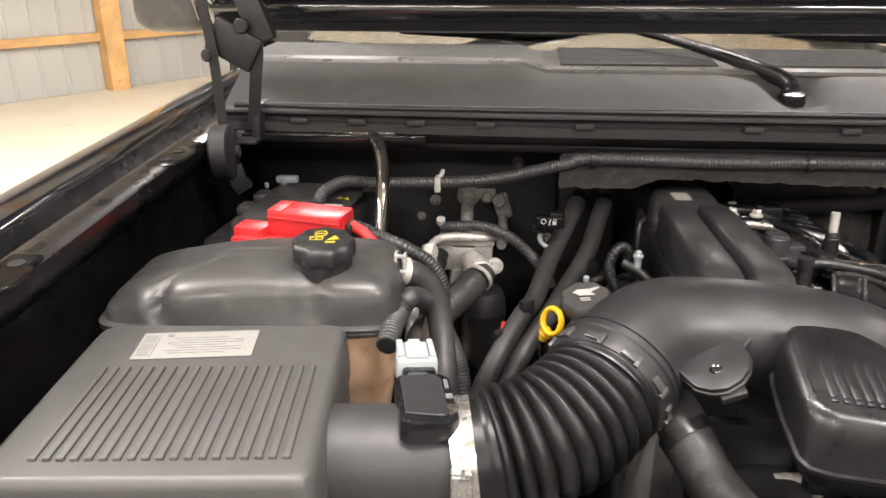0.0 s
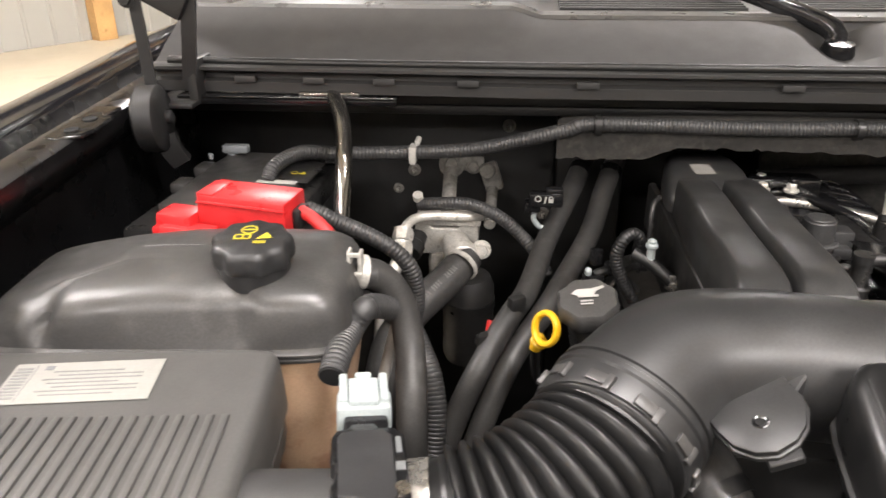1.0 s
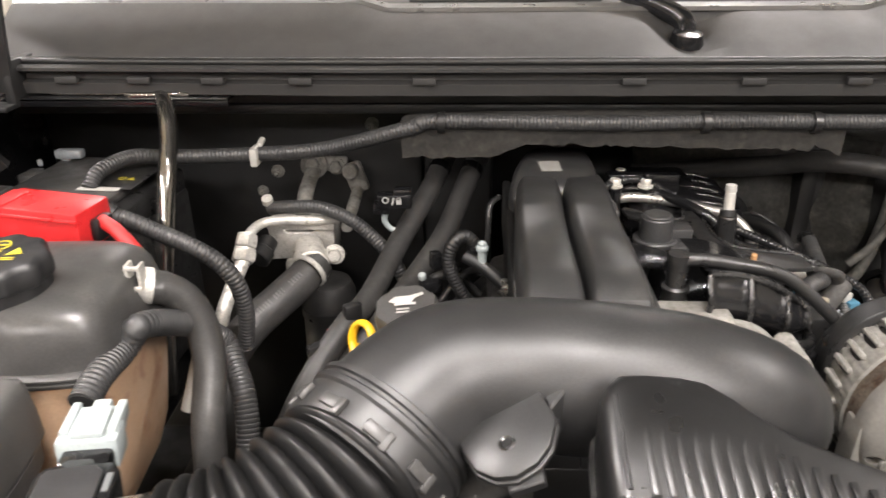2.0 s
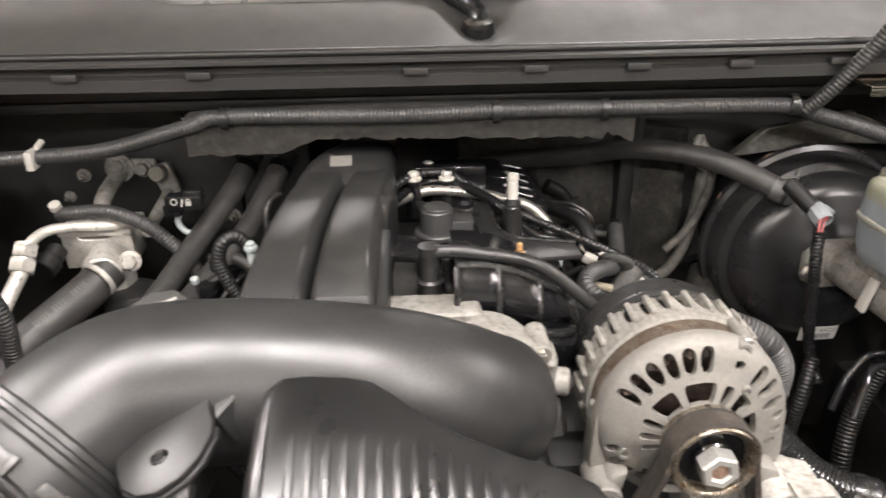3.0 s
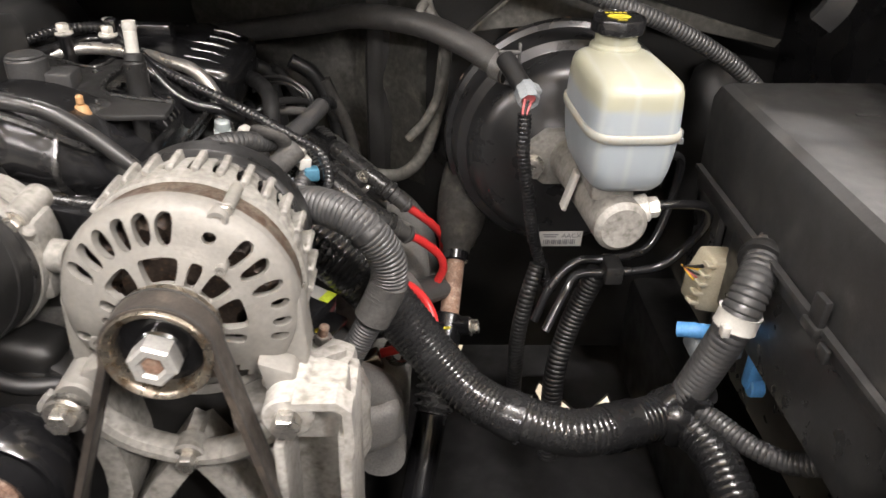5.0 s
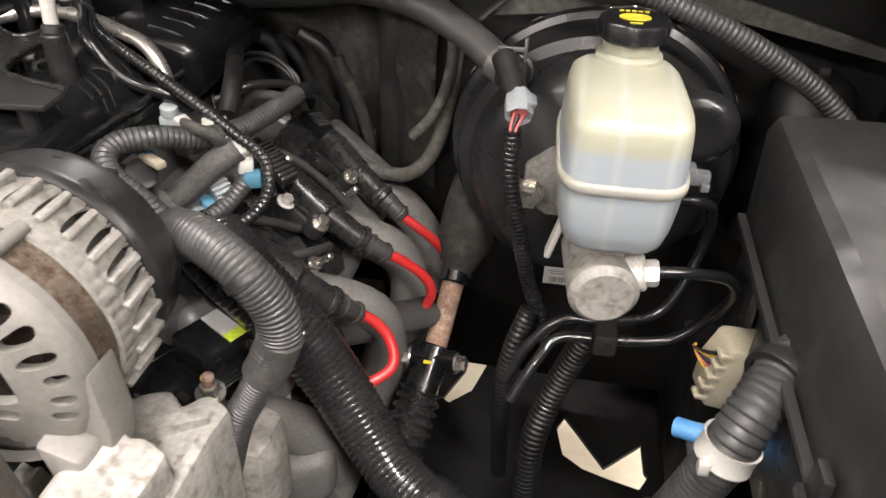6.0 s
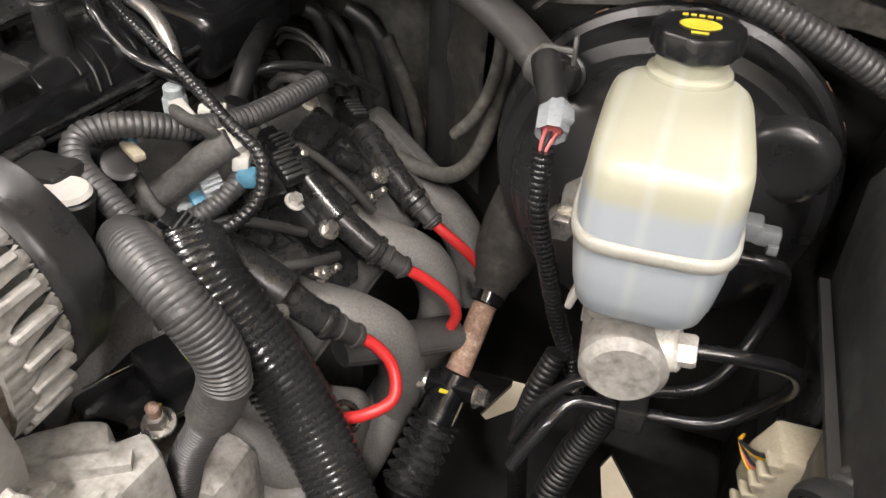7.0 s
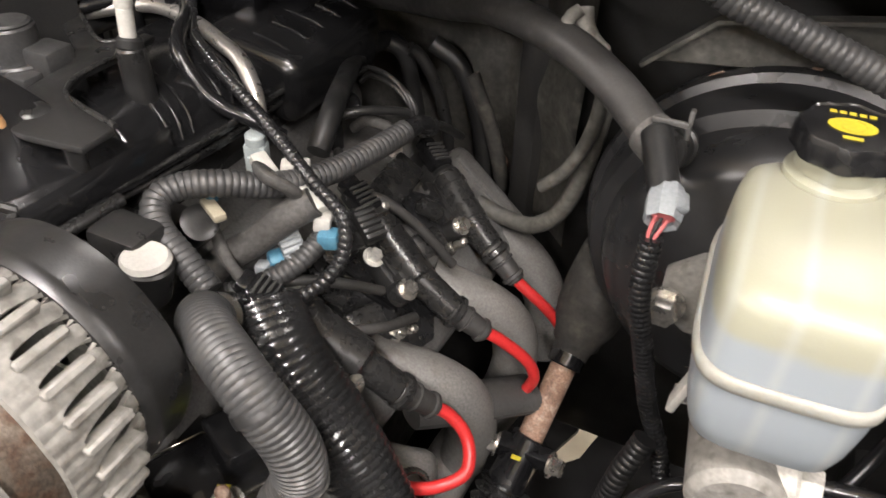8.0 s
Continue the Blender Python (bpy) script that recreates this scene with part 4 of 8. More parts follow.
TUBE = [(0.099, 0.593, 1.049), (0.118, 0.617, 1.062), (0.150, 0.641, 1.072), (0.20, 0.651, 1.071), (0.25, 0.652, 1.068), (0.305, 0.651, 1.061), (0.345, 0.657, 1.046), (0.372, 0.676, 1.024), (0.380, 0.705, 1.004), (0.380, 0.735, 0.998)]
tl = smooth_line(TUBE, 0.006)
part("elbow", sweep(tl, [0.0545 - 0.001 * min(1, i / 30) for i in range(len(tl))], 48), DUCT_PLASTIC, duct, "satin black moulded elbow", crease=60)
part("end_bead", lathe([(0.0520, -0.004), (0.0540, -0.003), (0.0545, 0.0), (0.0540, 0.003), (0.0520, 0.004)], (0.3798, 0.704, 1.0035), (0.02, 1, -0.2), 56), DUCT_PLASTIC, duct)
part("end_band", lathe([(0.0525, -0.006), (0.0550, -0.006), (0.0550, 0.006), (0.0525, 0.006)], (0.380, 0.722, 0.9995), (0, 1, -0.1), 56), BLACK_PLASTIC, duct)
cd = (Vector(TUBE[1]) - Vector(TUBE[0])).normalized()
cp = Vector(TUBE[0]) + cd * 0.002
part("collar", bm_join(lathe([(0.054, -0.018), (0.0580, -0.018), (0.0590, -0.014), (0.0585, 0.008), (0.0600, 0.010), (0.0600, 0.0135), (0.0575, 0.015), (0.0575, 0.0175), (0.0592, 0.0185), (0.0592, 0.022), (0.054, 0.024)], cp, cd, 72)), DUCT_PLASTIC, duct, "black collar with moulded latch tabs", crease=30)
fr = axis_frame(cp, cd)
for deg in range(18, 360, 34):
    m = fr @ Matrix.Rotation(radians(deg), 4, "Z") @ pose(0.0588, 0, 0.0)
    part("collar_tab", moved(bm_join(box((0.0008, 0, -0.004), (0.0030, 0.015, 0.008), 0.0009), box((0.0010, 0.009, -0.005), (0.0040, 0.005, 0.012), 0.0009)), m), GREY_PLASTIC, duct)
clamp = part("hose_clamp", lathe([(0.0507, -0.0095), (0.0527, -0.0095), (0.0522, -0.0075), (0.0522, 0.0075), (0.0527, 0.0095), (0.0507, 0.0095)], (-0.0275, 0.5112, 1.0160), (1, 0.13, 0.10), 72), STEEL, duct, "bright steel worm clamp")
part("clamp_screw", bm_join(rod((-0.030, 0.464, 1.042), (-0.021, 0.456, 1.008), 0.0062), box((-0.026, 0.460, 1.028), (0.017, 0.010, 0.024), 0.003), hexagon((-0.0205, 0.4555, 1.006), (0.25, -0.2, -0.95), 0.0062, 0.007, 0.0075)), STEEL, clamp)
TAB = plate((0.184, 0.572, 1.0775), (0.942, 0.0, 0.336), (-0.073, 0.976, 0.205))
LOBE = [(-0.0325, 0.0205), (-0.0305, 0.0260), (-0.0250, 0.0285), (-0.006, 0.0320), (0.009, 0.0340), (0.0250, 0.0360), (0.0272, 0.0237), (0.0312, 0.0125), (0.0312, 0.0045), (0.0255, -0.0100), (0.0165, -0.0194), (0.003, -0.0248), (-0.0095, -0.0226), (-0.0205, -0.0140), (-0.0265, -0.0010), (-0.0300, 0.0100)]
part("mount_tab", bm_join(prism(LOBE, TAB @ pose(0, 0, -0.004), 0.004, 0.0012, 2), prism([(x * 1.04, y * 1.04 - 0.0008) for x, y in LOBE if y < 0.018], TAB @ pose(0, 0, -0.0080), 0.0036, 0.0012, 2)), DUCT_PLASTIC, duct, "lobed mounting tab")
part("tab_gusset", bm_join(prism([(-0.031, 0.022), (-0.0250, 0.0285), (0.0250, 0.0360), (0.044, 0.058), (-0.020, 0.058)], TAB @ pose(0, 0, -0.045), 0.0425, 0.002, 2), prism([(0.0250, 0.0360), (0.0285, 0.0180), (0.0400, 0.0300), (0.046, 0.050)], TAB @ pose(0, 0, -0.030), 0.026, 0.0015)), DUCT_PLASTIC, duct)
part("tab_foot", prism([(-0.004, -0.030), (0.018, -0.028), (0.018, -0.016), (-0.004, -0.018)], TAB @ pose(0, 0, -0.014), 0.007, 0.001), DUCT_PLASTIC, duct)
part("tab_bush", bm_join(lathe([(0.0030, -0.003), (0.0030, 0.0004), (0.0046, 0.0010), (0.0054, 0.0002), (0.0054, -0.003)], TAB @ Vector((0.0004, -0.001, 0.0)), TAB.to_3x3() @ Vector((0, 0, 1)), 24)), BLACK_STEEL, duct, "dark pressed bush")
# flat disc, coloured near black as the shade inside the bush
part("bush_hole", lathe([(0.0, 0.0002), (0.0031, 0.0002)], TAB @ Vector((0.0004, -0.001, 0.0)), TAB.to_3x3() @ Vector((0, 0, 1)), 20), SHADE_BLACK, duct)

res = thing("resonator_box", "black plastic intake resonator box with fluted top", "resonator", (0.31, 0.55, 0.95))


def res_top(x, y):
    return 1.110 + 0.35 * (y - 0.588) - 0.10 * (x - 0.242)


def res_ring(grow, sink, front=0.0):
    """The outline of a box whose rear edge sweeps forward on one side; grow: outwards, sink: below its top."""
    base = [(0.240, 0.516), (0.239, 0.545), (0.240, 0.575), (0.2425, 0.588), (0.249, 0.5955), (0.262, 0.598), (0.284, 0.599), (0.299, 0.5975), (0.313, 0.590), (0.328, 0.580), (0.352, 0.567), (0.385, 0.554), (0.412, 0.546), (0.424, 0.540), (0.430, 0.530), (0.430, 0.516), (0.424, 0.508), (0.400, 0.505), (0.33, 0.505), (0.262, 0.505), (0.246, 0.508)]
    cx, cy = 0.33, 0.545
    pts = []
    for x, y in base:
        dx, dy = x - cx, y - cy
        d = math.hypot(dx, dy)
        pts.append(Vector((x + dx / d * grow, y + dy / d * grow - (front if y < 0.53 else 0.0), res_top(x, y) - sink)))
    return pts


part("shell", loft([res_ring(-0.020, 0.072, 0.006), res_ring(-0.008, 0.070, 0.008), res_ring(0.001, 0.060, 0.010), res_ring(0.003, 0.050, 0.010), res_ring(0.0055, 0.049, 0.010), res_ring(0.0055, 0.046, 0.010), res_ring(0.0025, 0.045, 0.009), res_ring(0.0020, 0.020, 0.005), res_ring(0.0010, 0.009, 0.002), res_ring(-0.0015, 0.0035), res_ring(-0.0045, 0.0010), res_ring(-0.0085, 0.0)]), BOX_PLASTIC, res, "black box with a rounded top edge", crease=50)
RISE = math.atan(0.35)
for i in range(17):
    x = 0.2615 + 0.0092 * i
    yb = (0.588 if x < 0.300 else 0.586 - 0.62 * (x - 0.300) if x < 0.352 else 0.5537 - 0.36 * (x - 0.352)) - 0.006
    turn_ = Matrix.Rotation(RISE, 4, "X")
    part("flute", box((x, (0.522 + yb) / 2, res_top(x, (0.522 + yb) / 2) + 0.0002), (0.0048, (yb - 0.522) / math.cos(RISE), 0.0022), 0.0009, turn_, seg=2), BOX_PLASTIC, res)
    part("flute_end", box((x, 0.5195, res_top(x, 0.5195) + 0.0002), (0.0058, 0.0055, 0.0030), 0.0012, turn_, seg=2), BOX_PLASTIC, res)
part("edge_bead", hose([(0.2475, y, res_top(0.2475, y) + 0.0002) for y in (0.524, 0.545, 0.565, 0.580)], 0.0016, 8), BOX_PLASTIC, res)

# ---- throttle body and intake manifold ----
throttle = thing("throttle_body", "cast aluminium throttle body with motor housing", "throttle body", (0.38, 0.74, 0.95))
part("bore_housing", lathe([(0.044, -0.012), (0.056, -0.012), (0.058, -0.008), (0.058, 0.0), (0.053, 0.004), (0.050, 0.035), (0.044, 0.038)], (0.380, 0.735, 0.998), (0, 1, 0), 48), CAST_ALU, throttle)
part("motor_housing", bm_join(loft([oval((0.340, 0.772, 1.010), 0.044, 0.018, 7), oval((0.340, 0.772, 1.040), 0.0445, 0.019, 7), oval((0.338, 0.772, 1.0525), 0.0425, 0.0185, 7), oval((0.338, 0.772, 1.0545), 0.040, 0.016, 7)])), CAST_ALU, throttle)
for x, z in ((0.425, 1.030),):
    part("flange_boss", rod((x, 0.726, z), (x, 0.765, z), 0.0095), CAST_ALU, throttle)
part("flange", rough(box((0.428, 0.74, 1.0), (0.022, 0.03, 0.062), 0.006), 0.0006), CAST_ALU, throttle)
for x, z in ((0.425, 1.030),):
    bolt(throttle, (x, 0.726, z), (0, -1, 0), 0.006, 0.006, 0.008)
part("side_pipe", bm_join(rod((0.430, 0.738, 1.0), (0.450, 0.735, 0.999), 0.0115), rod((0.428, 0.730, 1.014), (0.434, 0.726, 1.026), 0.005)), CAST_ALU, throttle)

man = thing("intake_manifold", "black plastic intake manifold with arched runners", "intake manifold", (0.34, 0.95, 0.9))
for cx in (0.2255, 0.2760):
    rings = []
    for y, top in ((0.688, 1.050), (0.694, 1.084), (0.704, 1.1015), (0.718, 1.1080), (0.74, 1.1100), (0.78, 1.1095), (0.83, 1.1080), (0.88, 1.1055), (0.93, 1.1020), (0.98, 1.0960), (1.02, 1.088)):
        half = [(0.0245, -0.095), (0.0245, -0.030), (0.0235, -0.012), (0.0200, -0.0030), (0.0175, -0.0006), (0.0155, 0.0)]
        slide = 0.012 * max(0, y - 0.85) / 0.2
        ring = [(-u, v) for u, v in half] + [(u, v) for u, v in reversed(half)]
        rings.append([Vector((cx + slide + u, y, top + v)) for u, v in ring])
    part("runner", loft(rings), RUNNER_PLASTIC, man, "satin black flat-topped runner", crease=28)
part("runner_web", bm_join(box((0.2507, 0.84, 1.045), (0.012, 0.30, 0.06), 0.002), box((0.3015, 0.78, 1.050), (0.012, 0.15, 0.075), 0.003)), RUNNER_PLASTIC, man)
part("runner_step", prism([(0.0, 0.0), (0.014, 0.004), (0.012, 0.030), (0.018, 0.042), (0.016, 0.070), (0.0, 0.075)], plate((0.302, 0.90, 1.028), (0.1, -1, 0), (0, 0, 1)), 0.006, 0.0015), RUNNER_PLASTIC, man)
hat = [[Vector((cx_ + v.x, y, top - 0.04 + v.y)) for v in oval((0, 0, 0), hx_, 0.04, 5.0, 40)] for y, top, cx_, hx_ in ((0.975, 1.078, 0.252, 0.046), (0.985, 1.089, 0.252, 0.050), (1.0, 1.0925, 0.253, 0.051), (1.05, 1.0935, 0.258, 0.049), (1.10, 1.089, 0.264, 0.045), (1.15, 1.079, 0.270, 0.040), (1.175, 1.060, 0.272, 0.034))]
part("runner_cover", loft(hat), RUNNER_PLASTIC, man, crease=50)
part("side_skirt", bm_join(box((0.203, 0.93, 1.03), (0.010, 0.30, 0.06), 0.004), box((0.25, 0.88, 1.0), (0.10, 0.34, 0.07), 0.01)), DUSTY_STEEL, man)
part("top_sticker", moved(box((0, 0, 0), (0.024, 0.030, 0.0008), 0), pose(0.250, 1.032, 1.0935, 4, 0, 4)), DIM_PAPER, man, "small pale sticker")
part("plenum", bm_join(loft([oval((0.40, 0.97, 0.94), 0.045, 0.17, 4), oval((0.402, 0.97, 0.985), 0.060, 0.185, 4.5), oval((0.402, 0.97, 1.003), 0.061, 0.186, 4.5), oval((0.397, 0.97, 1.024), 0.052, 0.178, 4.5), oval((0.39, 0.97, 1.034), 0.038, 0.16, 4.5)])), GLOSS_PLASTIC, man, crease=50)
part("plenum_lip", bm_join(strip(smooth_line([(0.447, 0.83, 0.998), (0.458, 0.88, 1.0), (0.466, 0.95, 1.0), (0.470, 1.03, 1.0), (0.468, 1.10, 1.0), (0.462, 1.15, 1.0)], 0.02), 0.014, 0.005, (1, 0, 0.1)), strip(smooth_line([(0.440, 0.84, 0.990), (0.462, 0.95, 0.990), (0.466, 1.03, 0.990), (0.458, 1.14, 0.990)], 0.02), 0.016, 0.005, (1, 0, 0.1))), GLOSS_PLASTIC, man)


def chamber_point(u, v):
    """The ribbed front of the plenum: u to the right, v upwards."""
    x = 0.362 + 0.106 * u
    top_z = 1.084 - 0.056 * u ** 2.2
    low_z = 1.034 - 0.027 * u
    y = 0.790 + 0.010 * u - 0.020 * math.sin(math.pi * (0.10 + 0.75 * v)) + 0.030 * u ** 6
    return Vector((x, y, low_z + (top_z - low_z) * v))


bm = bmesh.new()
NU, NV = 48, 12
gridv = []
for i in range(NU + 1):
    u = i / NU
    s = (u * 3) % 1.0
    dent = 0.0035 * min(1, 6 * min(s, 1 - s)) if 0 < i < NU else 0
    gridv.append([bm.verts.new(chamber_point(u, k / NV) + Vector((0, dent * (1 if 0 < k < NV else 0.3), 0))) for k in range(NV + 1)])
for i in range(NU):
    for k in range(NV):
        bm.faces.new((gridv[i][k], gridv[i + 1][k], gridv[i + 1][k + 1], gridv[i][k + 1]))
back = [bm.verts.new(chamber_point(i / NU, 1) + Vector((0, 0.10, -0.012))) for i in range(NU + 1)]
for i in range(NU):
    bm.faces.new((gridv[i][NV], gridv[i + 1][NV], back[i + 1], back[i]))
side = [bm.verts.new(chamber_point(1, k / NV) + Vector((0.006, 0.12, 0.0))) for k in range(NV + 1)]
for k in range(NV):
    bm.faces.new((gridv[NU][k], side[k], side[k + 1], gridv[NU][k + 1]))
bmesh.ops.recalc_face_normals(bm, faces=bm.faces)
part("front_chamber", bm, GLOSS_PLASTIC, man, "glossy black ribbed front of the plenum", crease=40)
for u in (0.0, 0.333, 0.667, 1.0):
    part("chamber_rib", hose([chamber_point(u, v) + Vector((0, -0.001, 0)) for v in (0.0, 0.3, 0.6, 1.0)], 0.0026, 8), DUSTY_PLASTIC, man)
part("chamber_top_rib", hose([chamber_point(u, 1) + Vector((0, 0, 0.001)) for u in (0, 0.25, 0.5, 0.75, 1)], 0.003, 8), DUSTY_PLASTIC, man)
part("chamber_base", loft([[Vector((p.x, p.y, p.z - 0.25 * (p.x - 0.414))) for p in ring] for ring in (oval((0.412, 0.83, 0.955), 0.050, 0.050, 5), oval((0.414, 0.832, 1.000), 0.056, 0.058, 5), oval((0.414, 0.834, 1.012), 0.058, 0.062, 5), oval((0.414, 0.834, 1.018), 0.058, 0.062, 5))]), GLOSS_PLASTIC, man)
part("chamber_edge", hose([(0.362, 0.774, 1.033), (0.400, 0.778, 1.0235), (0.440, 0.786, 1.0135), (0.464, 0.798, 1.007), (0.474, 0.83, 1.005), (0.478, 0.88, 1.004)], 0.0045, 10), DUSTY_PLASTIC, man)
for k in range(6):
    for d_ in (0.0, 0.011, 0.022):
        y = 0.835 + 0.056 * k + d_
        part("plenum_rib", hose([(0.405, y + 0.016, 1.0345), (0.425, y + 0.010, 1.0325), (0.441, y + 0.005, 1.028), (0.456, y, 1.018), (0.4625, y - 0.004, 1.004)], 0.0017, 8), GLOSS_PLASTIC, man)
for z_, x_ in ((1.0035, 0.0), (0.9930, -0.003)):
    part("lip_edge", hose([(0.454 + x_, 0.83, z_), (0.465 + x_, 0.88, z_), (0.4735 + x_, 0.95, z_), (0.4775 + x_, 1.03, z_), (0.4755 + x_, 1.10, z_), (0.469 + x_, 1.15, z_)], 0.0022, 10), DUSTY_PLASTIC, man)

# ---- small things on the manifold ----
part("support_plate", prism([(0.330, 1.006), (0.380, 0.972), (0.394, 0.980), (0.397, 1.000), (0.408, 1.000), (0.412, 0.975), (0.412, 0.930), (0.422, 0.905), (0.440, 0.896), (0.484, 0.885), (0.485, 0.859), (0.446, 0.855), (0.405, 0.857), (0.398, 0.868), (0.396, 0.905), (0.391, 0.940), (0.376, 0.957), (0.334, 0.984)], pose(0, 0, 1.048), 0.005, 0.0015, 2), BLACK_PLASTIC, man, "black plastic support plate with curved arms")
part("plate_rim", hose([(0.397, 1.000, 1.0535), (0.394, 0.982, 1.0535), (0.380, 0.974, 1.0535), (0.332, 1.004, 1.0535)], 0.0018, 8), DUSTY_PLASTIC, man)
part("plate_rim", hose([(0.412, 0.975, 1.0535), (0.4125, 0.930, 1.0535), (0.423, 0.906, 1.0535), (0.441, 0.897, 1.0535), (0.484, 0.886, 1.0535)], 0.0018, 8), DUSTY_PLASTIC, man)
part("plate_boss", lathe([(0.0042, 0.0005), (0.0050, 0.003), (0.0095, 0.0022), (0.0115, 0.0)], (0.425, 0.877, 1.053), (0, 0, 1), 22), BLACK_PLASTIC, man)
for x, y in ((0.39, 0.955), (0.46, 0.872), (0.36, 0.87), (0.40, 0.905)):
    part("plate_post", rod((x, y, 1.02), (x, y, 1.05), 0.006), BLACK_PLASTIC, man)
part("service_port", bm_join(rod((0.432, 0.955, 1.02), (0.432, 0.955, 1.066), 0.011, 0.0095), rod((0.432, 0.955, 1.064), (0.432, 0.957, 1.072), 0.0085)), BLACK_PLASTIC, man)
part("port_cap", bm_join(rod((0.432, 0.955, 1.066), (0.432, 0.958, 1.092), 0.0055), lathe([(0, 0), (0.005, 0), (0.0062, 0.003), (0.0055, 0.009), (0, 0.010)], (0.432, 0.9582, 1.090), (0, 0.05, 1), 18)), WHITE_PLASTIC, man, "white plastic port cap")
part("orange_plug", bm_join(rod((0.425, 0.853, 1.05), (0.425, 0.853, 1.062), 0.0075, 0.005, 12), rod((0.425, 0.853, 1.062), (0.425, 0.853, 1.070), 0.0028)), ORANGE_CLIP, man, "orange plastic plug")
part("purge_valve", bm_join(rod((0.352, 0.93, 1.03), (0.352, 0.93, 1.075), 0.018, 0.0165, 28), rod((0.352, 0.93, 1.045), (0.352, 0.93, 1.052), 0.023, 0.023, 28), box((0.376, 0.935, 1.052), (0.026, 0.024, 0.022), 0.003), rod((0.352, 0.93, 1.0), (0.352, 0.93, 1.03), 0.022), rod((0.352, 0.93, 1.0750), (0.352, 0.93, 1.0775), 0.0150, 0.0140, 28), rod((0.352, 0.93, 1.074), (0.352, 0.93, 1.0772), 0.013), box((0.372, 0.915, 1.044), (0.020, 0.016, 0.012), 0.002)), CONDUIT, man, "round black purge valve")
part("purge_pipe", bm_join(rod((0.341, 0.803, 1.048), (0.341, 0.803, 1.088), 0.0085), lathe([(0, 0), (0.0095, 0), (0.0095, 0.008), (0, 0.009)], (0.341, 0.803, 1.085), (0, 0, 1), 16), lathe([(0.010, 0), (0.012, 0.003), (0.010, 0.012), (0.012, 0.018), (0.0095, 0.02)], (0.341, 0.803, 1.043), (0, 0, 1), 16),
                           hose([(0.343, 0.801, 1.088), (0.362, 0.80, 1.0885), (0.384, 0.80, 1.0855), (0.424, 0.80, 1.077), (0.451, 0.80, 1.060), (0.484, 0.80, 1.030), (0.498, 0.815, 1.010)], 0.0058)), BLACK_PLASTIC, man)
part("ear", prism([(0.0, 0.0), (0.045, -0.005), (0.06, 0.012), (0.05, 0.030), (0.0, 0.06)], pose(0.300, 0.868, 1.046), 0.008, 0.003, 2), GLOSS_PLASTIC, man)
rail = thing("fuel_rail", "black and steel fuel lines along the manifold", "fuel line", (0.4, 1.0, 1.04))
for pts, r, mat_ in (([(0.30, 1.02, 1.046), (0.345, 1.075, 1.05), (0.385, 1.06, 1.05), (0.423, 1.005, 1.047), (0.445, 0.995, 1.026), (0.465, 0.995, 1.012), (0.49, 0.998, 1.005), (0.505, 1.01, 0.99)], 0.0058, GLOSS_PLASTIC),
                     ([(0.30, 1.03, 1.040), (0.345, 1.06, 1.045), (0.40, 1.05, 1.044), (0.436, 1.036, 1.040), (0.460, 1.026, 1.036), (0.478, 1.016, 1.022), (0.4865, 1.008, 1.004), (0.488, 1.002, 0.986)], 0.0062, LINE_STEEL)):
    part("line", hose(pts, r), mat_, rail)
for x, y, z in ((0.349, 1.119, 1.054), (0.330, 1.054, 1.064), (0.369, 1.065, 1.060)):
    part("rail_bolt", bm_join(rod((x, y, z - 0.004), (x, y, z), 0.0095), hexagon((x, y, z), (0, 0, 1), 0.0065, 0.007, 0.009)), CLEAN_ALU, rail)
    part("rail_post", rod((x, y, z - 0.05), (x, y, z - 0.0035), 0.0085), BLACK_STEEL, rail)
part("rail_bracket", bm_join(box((0.375, 1.11, 1.045), (0.09, 0.02, 0.03), 0.004), box((0.372, 1.07, 1.058), (0.012, 0.012, 0.03), 0.003)), BLACK_STEEL, rail)
rear = thing("rear_intake_block", "black plastic rear block of the intake with thin ridges", "intake", (0.43, 1.13, 0.97))
part("cover", bm_join(box((0.44, 1.12, 1.005), (0.10, 0.14, 0.06), 0.015, Matrix.Rotation(radians(8), 4, "Y"), 3), box((0.40, 1.16, 1.0), (0.10, 0.08, 0.08), 0.012)), GLOSS_PLASTIC, rear)
for k in range(5):
    yy = 1.065 + 0.026 * k
    part("ridge", hose([(0.44, yy + 0.006, 1.0362), (0.468, yy + 0.003, 1.0318), (0.486, yy, 1.0215), (0.4893, yy - 0.002, 1.005)], 0.0018, 8), GLOSS_PLASTIC, rear)

# ---- engine mass under it all ----
engine = thing("engine_block", "dark grey cast engine block under the manifold", "engine", (0.36, 0.95, 0.5))
part("block", bm_join(box((0.36, 0.98, 0.68), (0.36, 0.46, 0.46), 0.03), box((0.36, 0.98, 0.90), (0.20, 0.46, 0.10), 0.02)), GREY_CAST, engine)
part("front_cover", bm_join(box((0.38, 0.745, 0.72), (0.34, 0.06, 0.42), 0.03), box((0.30, 0.70, 0.80), (0.10, 0.08, 0.16), 0.03), rod((0.36, 0.66, 0.66), (0.36, 0.74, 0.66), 0.09)), DUSTY_STEEL, engine)
for side in (-1, 1):
    m = pose(0.37 + side * 0.183, 0.98, 0.842, 0, side * 42, 0)
    part("valve_cover", moved(bm_join(box((0, 0.06, 0), (0.12, 0.30, 0.07), 0.022, seg=4), box((0, 0.06, -0.05), (0.14, 0.32, 0.05), 0.008)), m), BLACK_PLASTIC, engine, "dusty black valve cover")
    part("cylinder_head", moved(box((0, 0.05, -0.12), (0.16, 0.36, 0.10), 0.012), m), GREY_CAST, engine)

